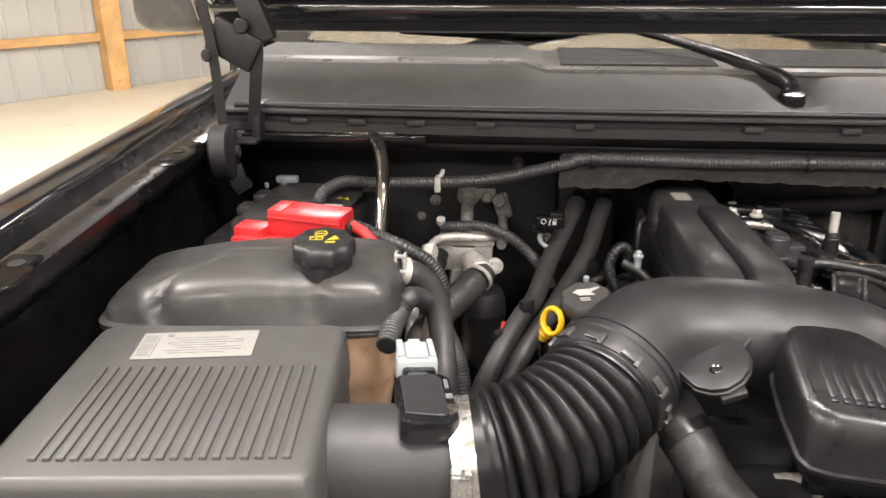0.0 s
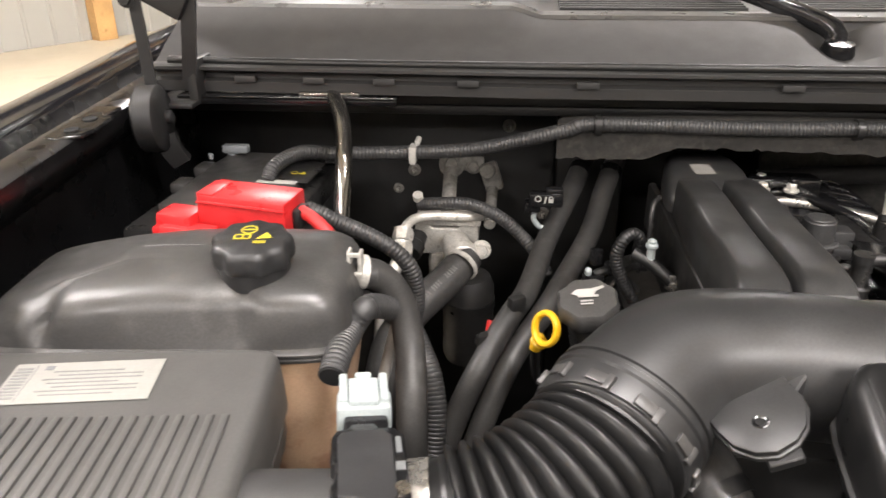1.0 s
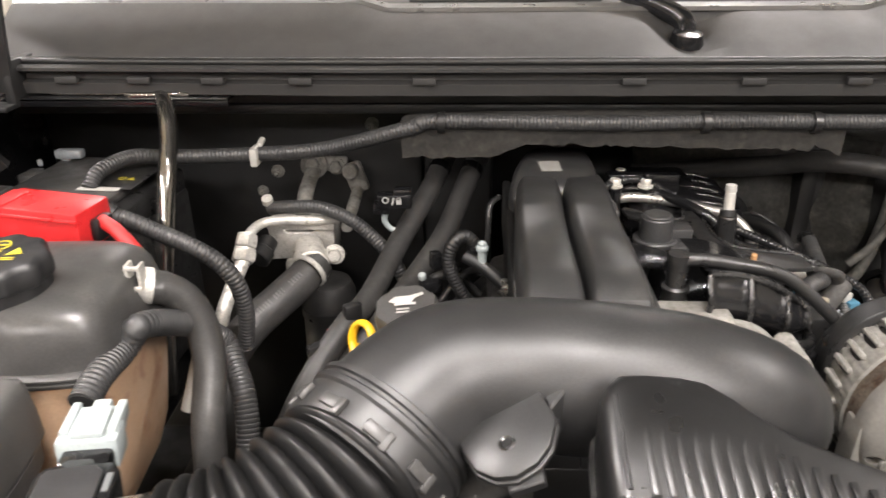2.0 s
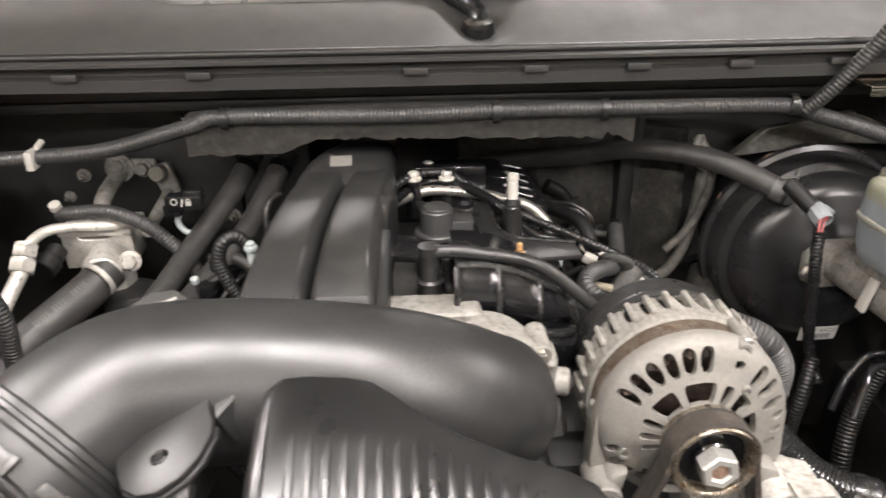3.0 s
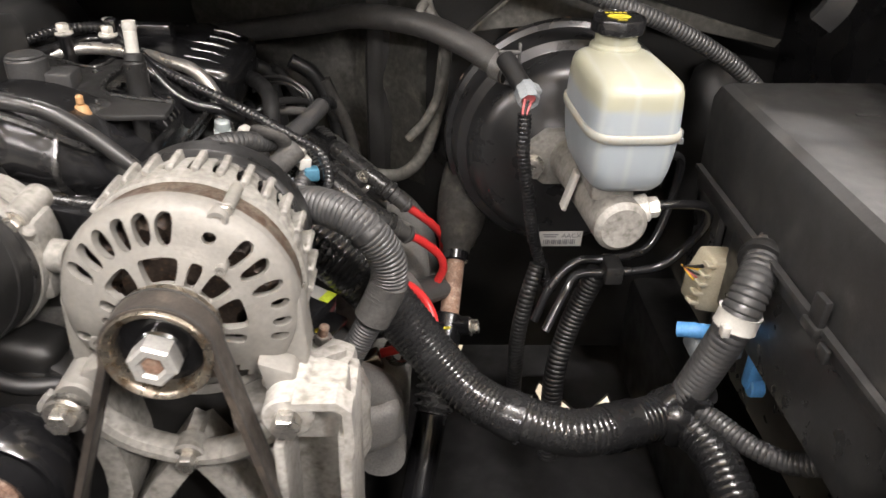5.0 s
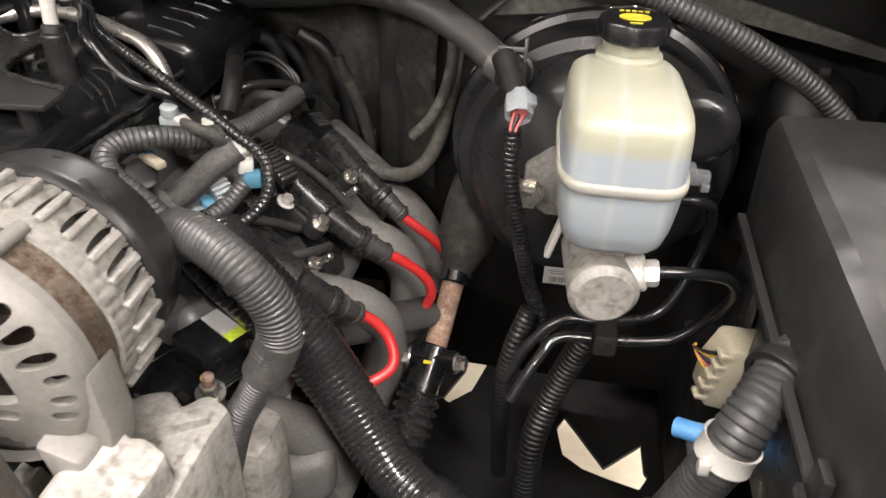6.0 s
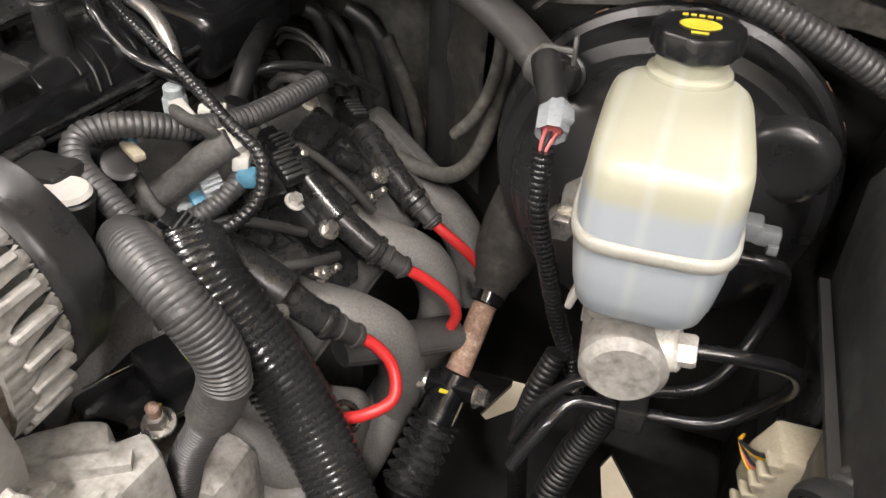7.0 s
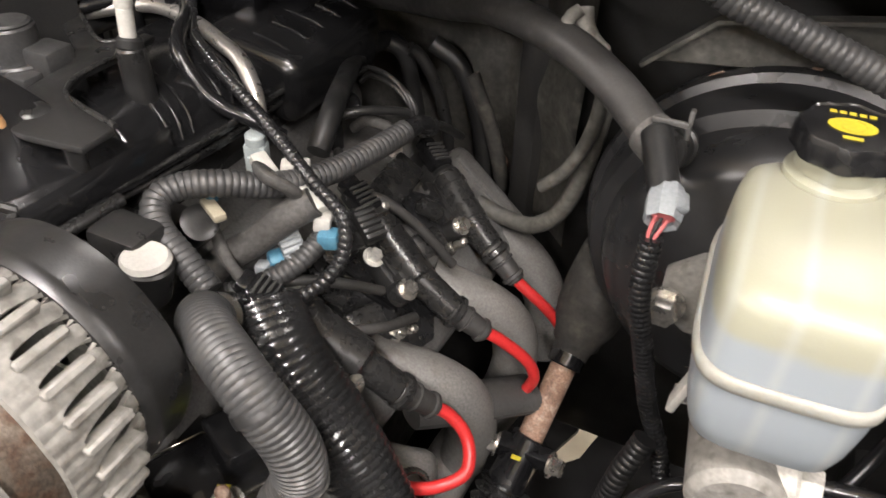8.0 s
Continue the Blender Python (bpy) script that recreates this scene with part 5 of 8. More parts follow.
cap2 = thing("oil_filler_cap", "dark grey oil filler cap with a white symbol", "cap", (0.103, 0.818, 0.99))
OC = Vector((0.103, 0.822, 1.010))
part("cap", lathe([(0, 0), (0.027, 0), (0.030, 0.004), (0.030, 0.018), (0.0275, 0.0215), (0, 0.023)], OC, (-0.10, -0.25, 1), 60, 8, 0.04), GREY_PLASTIC, cap2)
part("neck", rod((0.118, 0.84, 0.93), OC, 0.022), BLACK_PLASTIC, cap2)
ink(bars(-0.010, -0.002, 0.020, 0.003, 1, 1) + [[(-0.016, 0.004), (-0.010, 0.010), (0.004, 0.010), (0.016, 0.014), (0.017, 0.011), (0.008, 0.006), (0.006, 0.001), (-0.010, 0.001)]] + bars(-0.008, -0.008, 0.012, 0.002, 2, 0.004),
    plate(OC + Vector((-0.0023, -0.0058, 0.0232)), (1, 0.02, 0.10), (0, 1, 0.25)), PAPER, cap2)
dip = thing("dipstick", "yellow plastic dipstick ring handle", "dipstick", (0.061, 0.802, 0.95))
DP = Vector((0.061, 0.801, 1.003))
ringm = plate(DP, (0.8, -0.5, 0.2), (0.2, 0.3, 1))
bm = bmesh.new()
loop = [[ringm @ Vector(((0.0125 + 0.0034 * math.cos(b)) * math.cos(a), (0.0155 + 0.0034 * math.cos(b)) * math.sin(a), 0.005 * math.sin(b))) for b in [2 * math.pi * k / 10 for k in range(10)]] for a in [2 * math.pi * k / 32 for k in range(32)]]
vs = [[bm.verts.new(p) for p in r] for r in loop]
for i in range(32):
    for k in range(10):
        bm.faces.new((vs[i][k], vs[i][(k + 1) % 10], vs[(i + 1) % 32][(k + 1) % 10], vs[(i + 1) % 32][k]))
bmesh.ops.recalc_face_normals(bm, faces=bm.faces)
part("ring", bm, YELLOW, dip)
part("stem", bm_join(rod((0.055, 0.808, 0.991), (0.052, 0.812, 0.972), 0.006), rod((0.056, 0.807, 0.986), (0.0545, 0.809, 0.981), 0.009)), YELLOW, dip)
part("tube", hose([(0.052, 0.812, 0.974), (0.06, 0.83, 0.92), (0.11, 0.88, 0.82), (0.16, 0.9, 0.7)], 0.005), BLACK_STEEL, dip)

# ---- firewall: harness, heater hoses, refrigerant lines ----
harness = thing("firewall_harness", "black corrugated wiring conduit clipped along the firewall", "wiring harness", (0.3, 1.06, 1.1))
RUN = [(-0.262, 0.972, 1.086), (-0.256, 0.99, 1.100), (-0.235, 1.03, 1.104), (-0.195, 1.055, 1.096), (-0.10, 1.07, 1.095), (-0.016, 1.07, 1.102), (0.087, 1.052, 1.132), (0.126, 1.05, 1.141), (0.312, 1.05, 1.139), (0.425, 1.05, 1.141), (0.546, 1.05, 1.141), (0.747, 1.05, 1.139), (0.795, 1.05, 1.127), (0.868, 1.05, 1.104), (0.935, 1.05, 1.080), (1.006, 1.055, 1.042), (1.045, 1.05, 1.01)]
part("conduit", conduit(RUN, 0.0092, 0.0045, 0.09, 14), CONDUIT, harness)
part("conduit_branch", conduit([(0.775, 1.045, 1.135), (0.79, 1.03, 1.16), (0.812, 1.015, 1.20), (0.835, 1.0, 1.25), (0.845, 0.99, 1.31), (0.85, 0.98, 1.38)], 0.0085, 0.0045, 0.10, 14), CONDUIT, harness)
bm = bmesh.new()
lo_edge = lambda x: 1.097 if x < 0.18 else (1.097 + (x - 0.18) * 0.36 if x < 0.23 else (1.113 - 0.006 * (x - 0.23) / 0.32 if x < 0.55 else 1.113 - 0.4 * (x - 0.55)))
prev = None
for i in range(84):
    x = 0.078 + 0.505 * i / 83
    jag = 0.0030 * noise.noise(Vector((x * 160, 0, 0))) + 0.0035 * noise.noise(Vector((x * 45, 2, 0)))
    top_z = 1.141 + 0.010 * (1 - abs(i - 41.5) / 41.5) ** 0.3
    ring = [bm.verts.new(p) for p in ((x, 1.066, top_z), (x, 1.056, top_z - 0.002), (x, 1.049, 1.142), (x, 1.051, 1.128), (x, 1.053, lo_edge(x) + jag), (x, 1.060, lo_edge(x) + jag), (x, 1.068, 1.13))]
    if prev:
        for k in range(7):
            bm.faces.new((prev[k], prev[(k + 1) % 7], ring[(k + 1) % 7], ring[k]))
    prev = ring
bmesh.ops.recalc_face_normals(bm, faces=bm.faces)
part("foam_wrap", bm, FOAM, harness, "ragged dark foam wrapped over the conduit", crease=60)
for x in (0.125, 0.424, 0.546, 0.76):
    part("strap", lathe([(0.0108, -0.004), (0.0122, -0.004), (0.0122, 0.004), (0.0108, 0.004)], (x, 1.049, 1.1405), (1, 0, 0), 20), BLACK_PLASTIC, harness)
part("white_clip", bm_join(box((-0.101, 1.067, 1.094), (0.009, 0.024, 0.022), 0.002), rod((-0.097, 1.070, 1.104), (-0.095, 1.085, 1.110), 0.0038)), WHITE_PLASTIC, harness, "white plastic clip")

for name_, pts in (("a", [(0.126, 1.17, 1.062), (0.118, 1.15, 1.05), (0.105, 1.12, 1.03), (0.072, 1.04, 0.993), (0.047, 0.95, 0.966), (0.025, 0.90, 0.955), (-0.004, 0.85, 0.922), (-0.03, 0.82, 0.87), (-0.055, 0.79, 0.79), (-0.07, 0.77, 0.68)]),
                   ("b", [(0.169, 1.17, 1.06), (0.160, 1.15, 1.048), (0.148, 1.12, 1.028), (0.126, 1.05, 0.997), (0.094, 0.98, 0.972), (0.07, 0.93, 0.955), (0.03, 0.87, 0.92), (0.0, 0.83, 0.86), (-0.025, 0.80, 0.78), (-0.04, 0.78, 0.67)])):
    hh = thing("heater_hose", "grey-black rubber heater hose down from the firewall", "hose", pts[0], "heater hoses")
    part("hose", hose(pts, 0.0135, 18), RUBBER, hh)
    part("clamp", lathe([(0.0137, -0.005), (0.0149, -0.005), (0.0149, 0.005), (0.0137, 0.005)], pts[1], Vector(pts[2]) - Vector(pts[1]), 22), BLACK_STEEL, hh)
solo("hose_bracket", bm_join(box((0.034, 0.905, 0.970), (0.020, 0.012, 0.024), 0.003, Matrix.Rotation(0.6, 4, "Z")), box((0.012, 0.88, 0.945), (0.05, 0.012, 0.014), 0.003, Matrix.Rotation(0.6, 4, "Z"))), BLACK_PLASTIC, "black plastic bracket holding the heater hoses", "bracket")

ac = thing("refrigerant_valve", "dull aluminium refrigerant block with pipe fittings", "refrigerant valve", (-0.055, 1.1, 0.85))
part("block", bm_join(prism([(-0.045, 0.0), (0.04, 0.005), (0.042, 0.052), (0.02, 0.052), (0.012, 0.04), (-0.02, 0.04), (-0.03, 0.052), (-0.045, 0.05)], plate((-0.058, 1.085, 0.945), (1, 0, 0), (0, 0, 1)), -0.05, 0.003, 2), box((-0.058, 1.105, 0.996), (0.088, 0.055, 0.010), 0.002),
                      box((-0.058, 1.10, 0.925), (0.055, 0.045, 0.05), 0.012)), CLEAN_ALU, ac)
part("canister", lathe([(0, -0.12), (0.032, -0.12), (0.036, -0.11), (0.036, -0.005), (0.030, 0.01), (0, 0.014)], (-0.030, 1.085, 0.905), (0, 0, 1), 36), FUSE_PLASTIC, ac)
part("canister_band", lathe([(0.036, -0.006), (0.0375, -0.006), (0.0375, 0.006), (0.036, 0.006)], (-0.030, 1.085, 0.875), (0, 0, 1), 36), BLACK_PLASTIC, ac)
part("upper_pipe", hose([(-0.012, 1.085, 1.004), (-0.03, 1.07, 1.009), (-0.075, 1.06, 1.012), (-0.098, 1.05, 1.012), (-0.109, 1.03, 1.006), (-0.112, 1.015, 0.99)], 0.0062), CLEAN_ALU, ac)
FIT = (Vector((-0.112, 0.98, 0.965)) - Vector((-0.109, 1.025, 1.012))).normalized()
part("union_nut", bm_join(hexagon((-0.1095, 1.021, 1.006), FIT, 0.0135, 0.013, 0.012), hexagon(Vector((-0.1095, 1.021, 1.006)) + FIT * 0.018, FIT, 0.0145, 0.013, 0.013)), CLEAN_ALU, ac)
part("lower_pipe", hose([Vector((-0.1095, 1.021, 1.006)) + FIT * 0.03, (-0.122, 0.965, 0.955), (-0.126, 0.945, 0.935), (-0.128, 0.93, 0.90), (-0.126, 0.91, 0.86)], 0.0085), CLEAN_ALU, ac)
part("stub_pipe", bm_join(hose([(-0.060, 1.10, 0.998), (-0.060, 1.13, 1.020), (-0.062, 1.18, 1.028), (-0.062, 1.22, 1.03)], 0.010), lathe([(0, -0.004), (0.018, -0.004), (0.019, 0.004), (0, 0.005)], (-0.062, 1.205, 1.036), (0, -1, 0.1), 24), box((-0.04, 1.21, 1.036), (0.05, 0.008, 0.022), 0.004)), CAST_ALU, ac)
bolt(ac, (-0.030, 1.198, 1.036), (0, -1, 0.1), 0.009, 0.009, 0.012, CAST_ALU)
bolt(ac, (-0.062, 1.196, 1.040), (0, -1, 0.1), 0.010, 0.008, 0.013, CAST_ALU)
part("ear", bm_join(box((-0.004, 1.205, 1.018), (0.028, 0.012, 0.045), 0.006, Matrix.Rotation(radians(-18), 4, "Y")), rod((-0.008, 1.20, 1.03), (-0.010, 1.185, 1.032), 0.011), rod((-0.002, 1.20, 1.0), (-0.003, 1.10, 0.985), 0.008)), CAST_ALU, ac)
part("service_valve", bm_join(rod((-0.095, 1.06, 0.985), (-0.098, 1.045, 0.978), 0.012), rod((-0.098, 1.045, 0.978), (-0.103, 1.03, 0.972), 0.0145)), DARK_RUBBER, ac)
part("hose_fitting", bm_join(rod((-0.048, 1.075, 0.968), (-0.036, 1.03, 0.966), 0.019), rod((-0.040, 1.045, 0.968), (-0.034, 1.022, 0.966), 0.022), lathe([(0.0205, 0), (0.0225, 0.001), (0.0225, 0.006), (0.0205, 0.007)], (-0.033, 1.018, 0.966), (-0.5, -0.8, -0.3), 28)), CLEAN_ALU, ac)
bolt(ac, (-0.012, 1.055, 0.968), (0.1, -1, 0.15), 0.009, 0.010, 0.013, CLEAN_ALU)
rh = thing("refrigerant_hose", "thick grey rubber refrigerant hose with faint print", "hose", (-0.09, 0.95, 0.85))
RH = [(-0.030, 1.035, 0.968), (-0.045, 1.01, 0.955), (-0.065, 0.985, 0.943), (-0.095, 0.95, 0.924), (-0.115, 0.915, 0.90), (-0.120, 0.88, 0.86), (-0.11, 0.84, 0.80)]
part("hose", hose(RH, 0.0215, 22), RUBBER, rh)
rl = smooth_line(RH, 0.004)
for i in range(9, 26):
    if i in (14, 15, 20):
        continue
    d = (rl[i + 1] - rl[i - 1]).normalized()
    n = (Vector((0.05, -0.75, 0.66)) - d * d.dot(Vector((0.05, -0.75, 0.66)))).normalized()
    part("print_bar", moved(box((0, 0, 0), (0.0022, 0.007, 0.0004), 0), plate(rl[i] + n * 0.0216, d, d.cross(n))), RUBBER_INK, rh)
solo("vent_conduit", conduit([(-0.095, 1.085, 1.018), (-0.07, 1.07, 1.026), (-0.03, 1.065, 1.028), (0.01, 1.06, 1.014), (0.04, 1.055, 0.990), (0.062, 1.05, 0.965), (0.075, 1.045, 0.94)], 0.0085, 0.0045, 0.09, 14), CONDUIT, "black corrugated wiring conduit over the valve", "wiring conduit")
part("valve_cap", bm_join(rod((-0.098, 1.09, 1.018), (-0.098, 1.088, 1.028), 0.004), lathe([(0, 0), (0.007, 0), (0.007, 0.008), (0, 0.009)], (-0.098, 1.085, 1.026), (0, -0.5, 1), 16)), CLEAN_ALU, ac)
lock = thing("hose_clip", "black plastic hose clip with white lock symbols", "clip", (0.069, 1.05, 1.03))
part("body", bm_join(box((0.068, 1.045, 1.046), (0.042, 0.018, 0.018), 0.003), box((0.078, 1.047, 1.054), (0.022, 0.016, 0.014), 0.003), box((0.052, 1.05, 1.035), (0.02, 0.02, 0.014), 0.003)), GLOSS_PLASTIC, lock)
ink(ring_marks(-0.008, 0.002, 0.0042, 0.0014, 12) + [[(-0.001, -0.004), (0.001, -0.004), (0.003, 0.005), (0.001, 0.005)]] + bars(0.005, -0.003, 0.006, 0.0055, 1, 1) + ring_marks(0.008, 0.003, 0.0028, 0.001, 10), plate((0.066, 1.0358, 1.047), (1, 0, 0), (0, 0.02, 1)), PAPER, lock)
part("loop", hose([(0.058, 1.05, 1.032), (0.054, 1.05, 1.018), (0.062, 1.05, 1.006), (0.074, 1.05, 1.004)], 0.0035), PALE_PLUG, lock)

# ---- coolant and battery hoses ----
th = thing("coolant_hose", "grey-black rubber coolant hose with a spring clamp", "hose", (-0.07, 0.75, 0.95))
part("hose", hose([(-0.117, 0.756, 1.081), (-0.10, 0.766, 1.074), (-0.085, 0.772, 1.058), (-0.074, 0.77, 1.033), (-0.067, 0.755, 1.0), (-0.062, 0.72, 0.965), (-0.06, 0.70, 0.90)], 0.0145, 20), RUBBER, th)
sp = part("spring_clamp", lathe([(0.0146, -0.006), (0.0156, -0.006), (0.0156, 0.006), (0.0146, 0.006)], (-0.112, 0.759, 1.080), (1, 0.45, -0.3), 28), CLEAN_ALU, th, "bare metal spring clamp")
part("clamp_ears", bm_join(box((-0.117, 0.747, 1.096), (0.003, 0.012, 0.022), 0.001), box((-0.107, 0.747, 1.095), (0.003, 0.012, 0.022), 0.001), box((-0.112, 0.742, 1.104), (0.013, 0.003, 0.004), 0.001), box((-0.112, 0.741, 1.086), (0.013, 0.003, 0.004), 0.001)), CLEAN_ALU, sp)
bc = thing("battery_conduit", "black corrugated cable conduit from the battery", "wiring conduit", (-0.15, 0.89, 1.05))
part("conduit", conduit([(-0.222, 0.900, 1.086), (-0.205, 0.90, 1.084), (-0.188, 0.90, 1.079), (-0.162, 0.898, 1.068), (-0.129, 0.89, 1.058), (-0.098, 0.884, 1.042), (-0.081, 0.885, 1.018), (-0.077, 0.891, 0.980), (-0.085, 0.90, 0.93)], 0.0092, 0.0046, 0.10, 16), CONDUIT, bc)
part("tape_end", hose([(-0.226, 0.900, 1.087), (-0.214, 0.90, 1.0855), (-0.206, 0.90, 1.084)], 0.0098, 14), TAPE, bc)
sc = thing("sensor_conduit", "black corrugated sensor wiring conduit", "wiring conduit", (-0.09, 0.75, 0.95))
part("conduit", conduit([(-0.111, 0.636, 1.051), (-0.11, 0.66, 1.057), (-0.107, 0.7, 1.058), (-0.096, 0.709, 1.071), (-0.087, 0.755, 1.046), (-0.086, 0.8, 1.012), (-0.074, 0.815, 0.99), (-0.062, 0.8, 0.973), (-0.05, 0.78, 0.955), (-0.044, 0.76, 0.925), (-0.045, 0.74, 0.88)], 0.0112, 0.0042, 0.08, 18), CONDUIT, sc)
# disc closing the tube mouth, the shade inside given by its near-black colour
part("open_end", lathe([(0.0, -0.001), (0.0095, -0.001), (0.0095, 0.004)], (-0.111, 0.636, 1.051), (0.001, 0.024, 0.006), 18), SHADE_BLACK, sc)
solo("pale_pipe", hose([(-0.082, 0.80, 1.035), (-0.084, 0.79, 1.012), (-0.090, 0.775, 0.985), (-0.098, 0.76, 0.95)], 0.0072, flat=0.6), WHITE_PLASTIC, "short pale flat pipe behind the hoses", "pipe")
FRONT_HOSE = [(0.163, 0.64, 1.000), (0.163, 0.615, 1.010), (0.168, 0.590, 1.008), (0.178, 0.572, 0.990), (0.196, 0.560, 0.962), (0.225, 0.550, 0.935), (0.27, 0.54, 0.905)]
fh = thing("front_hose", "thick rubber hose below the intake duct", "hose", (0.17, 0.55, 0.9))
part("hose", hose(FRONT_HOSE, 0.0235, 24), RUBBER, fh)
part("clamp", lathe([(0.0242, -0.006), (0.0256, -0.006), (0.0256, 0.006), (0.0242, 0.006)], (0.1715, 0.582, 1.001), (0.012, -0.020, -0.012), 26), DARK_RUBBER, fh)
thin = thing("loose_wiring", "black corrugated vent hose and wires beside the oil cap", "wiring", (0.15, 0.88, 0.95))
part("vent_loop", conduit([(0.160, 0.90, 0.985), (0.146, 0.90, 1.010), (0.138, 0.90, 1.036), (0.143, 0.90, 1.056), (0.154, 0.905, 1.062), (0.163, 0.91, 1.052), (0.163, 0.915, 1.035)], 0.0070, 0.004, 0.1, 14), DARK_RUBBER, thin)
part("vent_tube", hose([(0.155, 0.90, 1.042), (0.170, 0.893, 1.036), (0.186, 0.886, 1.025), (0.200, 0.88, 1.014), (0.215, 0.878, 1.008)], 0.0068, 14), DARK_RUBBER, thin)
part("metal_clip", bm_join(lathe([(0.0070, -0.004), (0.0085, -0.004), (0.0085, 0.004), (0.0070, 0.004)], (0.196, 0.8815, 1.016), (0.8, -0.2, -0.5), 18), box((0.194, 0.876, 1.025), (0.006, 0.005, 0.007), 0.001)), STEEL, thin)
part("tee", bm_join(rod((0.172, 0.892, 1.035), (0.172, 0.892, 1.062), 0.0045), rod((0.172, 0.892, 1.052), (0.172, 0.892, 1.058), 0.0065)), PALE_PLUG, thin)
for pts, r in (([(0.12, 0.90, 0.97), (0.14, 0.91, 1.0), (0.16, 0.93, 1.01), (0.18, 0.95, 1.0)], 0.004), ([(0.11, 0.93, 0.99), (0.125, 0.92, 1.008), (0.145, 0.93, 1.004), (0.17, 0.93, 0.98)], 0.005), ([(0.17, 0.94, 1.0), (0.178, 0.94, 1.04), (0.180, 0.95, 1.075), (0.19, 0.97, 1.08)], 0.003)):
    part("wire", hose(pts, r, 10), BLACK_PLASTIC, thin)
for p, s in (((0.118, 0.915, 1.0), (0.022, 0.018, 0.016)), ((0.140, 0.925, 1.012), (0.018, 0.016, 0.014)), ((0.122, 0.94, 1.018), (0.012, 0.012, 0.020))):
    part("wire_plug", box(p, s, 0.003, Matrix.Rotation(0.5, 4, "Z")), GLOSS_PLASTIC, thin)
part("plug_pin", rod((0.110, 0.905, 1.012), (0.110, 0.903, 1.020), 0.004), PALE_PLUG, thin)
part("red_wire", hose([(-0.005, 0.90, 0.87), (-0.002, 0.90, 0.90), (0.003, 0.91, 0.925), (0.006, 0.92, 0.94)], 0.005), RED_CABLE, thin)

# ---- alternator ----
alt = thing("alternator", "cast aluminium alternator with slotted housing and belt pulley", "alternator", (0.535, 0.70, 0.90))
AC_ = Vector((0.535, 0.0, 0.993))
SEG = 300


def shell(profile, opening, thick=0.0022):
    """A turned housing along y with windows cut where opening(band, i) is true."""
    bm = bmesh.new()
    rows = [[bm.verts.new((AC_.x + r * math.cos(2 * math.pi * i / SEG), y, AC_.z + r * math.sin(2 * math.pi * i / SEG))) for i in range(SEG)] for r, y in profile]
    for b in range(len(profile) - 1):
        for i in range(SEG):
            if not opening(b, i):
                j = (i + 1) % SEG
                bm.faces.new((rows[b][i], rows[b][j], rows[b + 1][j], rows[b + 1][i]))
    loose = [v for v in bm.verts if not v.link_faces]
    bmesh.ops.delete(bm, geom=loose, context="VERTS")
    for _ in range(4):                       # round off the stepped edges of the windows
        edge = {v: [e.other_vert(v).co.copy() for e in v.link_edges if e.is_boundary] for v in bm.verts if v.is_boundary}
        for v, near in edge.items():
            if len(near) == 2:
                v.co = v.co * 0.4 + (near[0] + near[1]) * 0.3
    bmesh.ops.recalc_face_normals(bm, faces=bm.faces)
    for v in bm.verts:
        v.co += noise.noise_vector(v.co * 60) * 0.0004
    bmesh.ops.solidify(bm, geom=bm.faces[:], thickness=thick)
    return bm


FACE_KEYS = [(0.012, 0.668), (0.0235, 0.669), (0.0300, 0.6704), (0.0438, 0.6746), (0.0508, 0.6774), (0.0610, 0.6805), (0.0665, 0.6830), (0.0700, 0.6858), (0.0722, 0.6890), (0.0735, 0.6935), (0.0738, 0.6995)]
IN0, IN1, OUT0, OUT1 = 0.0285, 0.0440, 0.0500, 0.0690      # the radii between which the inner windows and the outer slots lie
OUTER = [(151, 4.2), (138.5, 4.5), (126, 4.6), (113.5, 4.7), (101, 4.7), (88.5, 4.7), (64, 4.0), (45, 4.4), (32, 4.2), (18.5, 3.8), (6.5, 3.2), (-5, 3.2), (-16, 3.2), (-36, 3.4), (197, 3.4), (208, 3.4), (219, 3.4)]
INNER = [(-25, -14), (-8, 23), (30, 51), (58, 70), (78, 112), (121, 151), (159, 171), (177, 187), (193, 202)]


def face_y(r):
    for (r0, y0_), (r1, y1_) in zip(FACE_KEYS, FACE_KEYS[1:]):
        if r <= r1 and r1 > r0:
            return y0_ + (y1_ - y0_) * (r - r0) / (r1 - r0)
    return FACE_KEYS[-1][1]


RADII = [0.012, 0.020, 0.0265] + [IN0 + (IN1 - IN0) * k / 8 for k in range(9)] + [0.0450, 0.0475] + [OUT0 + (OUT1 - OUT0) * k / 10 for k in range(11)] + [0.0700, 0.0712, 0.0722, 0.0730, 0.0735]
FACE = [(r, face_y(r)) for r in RADII] + FACE_KEYS[-2:]


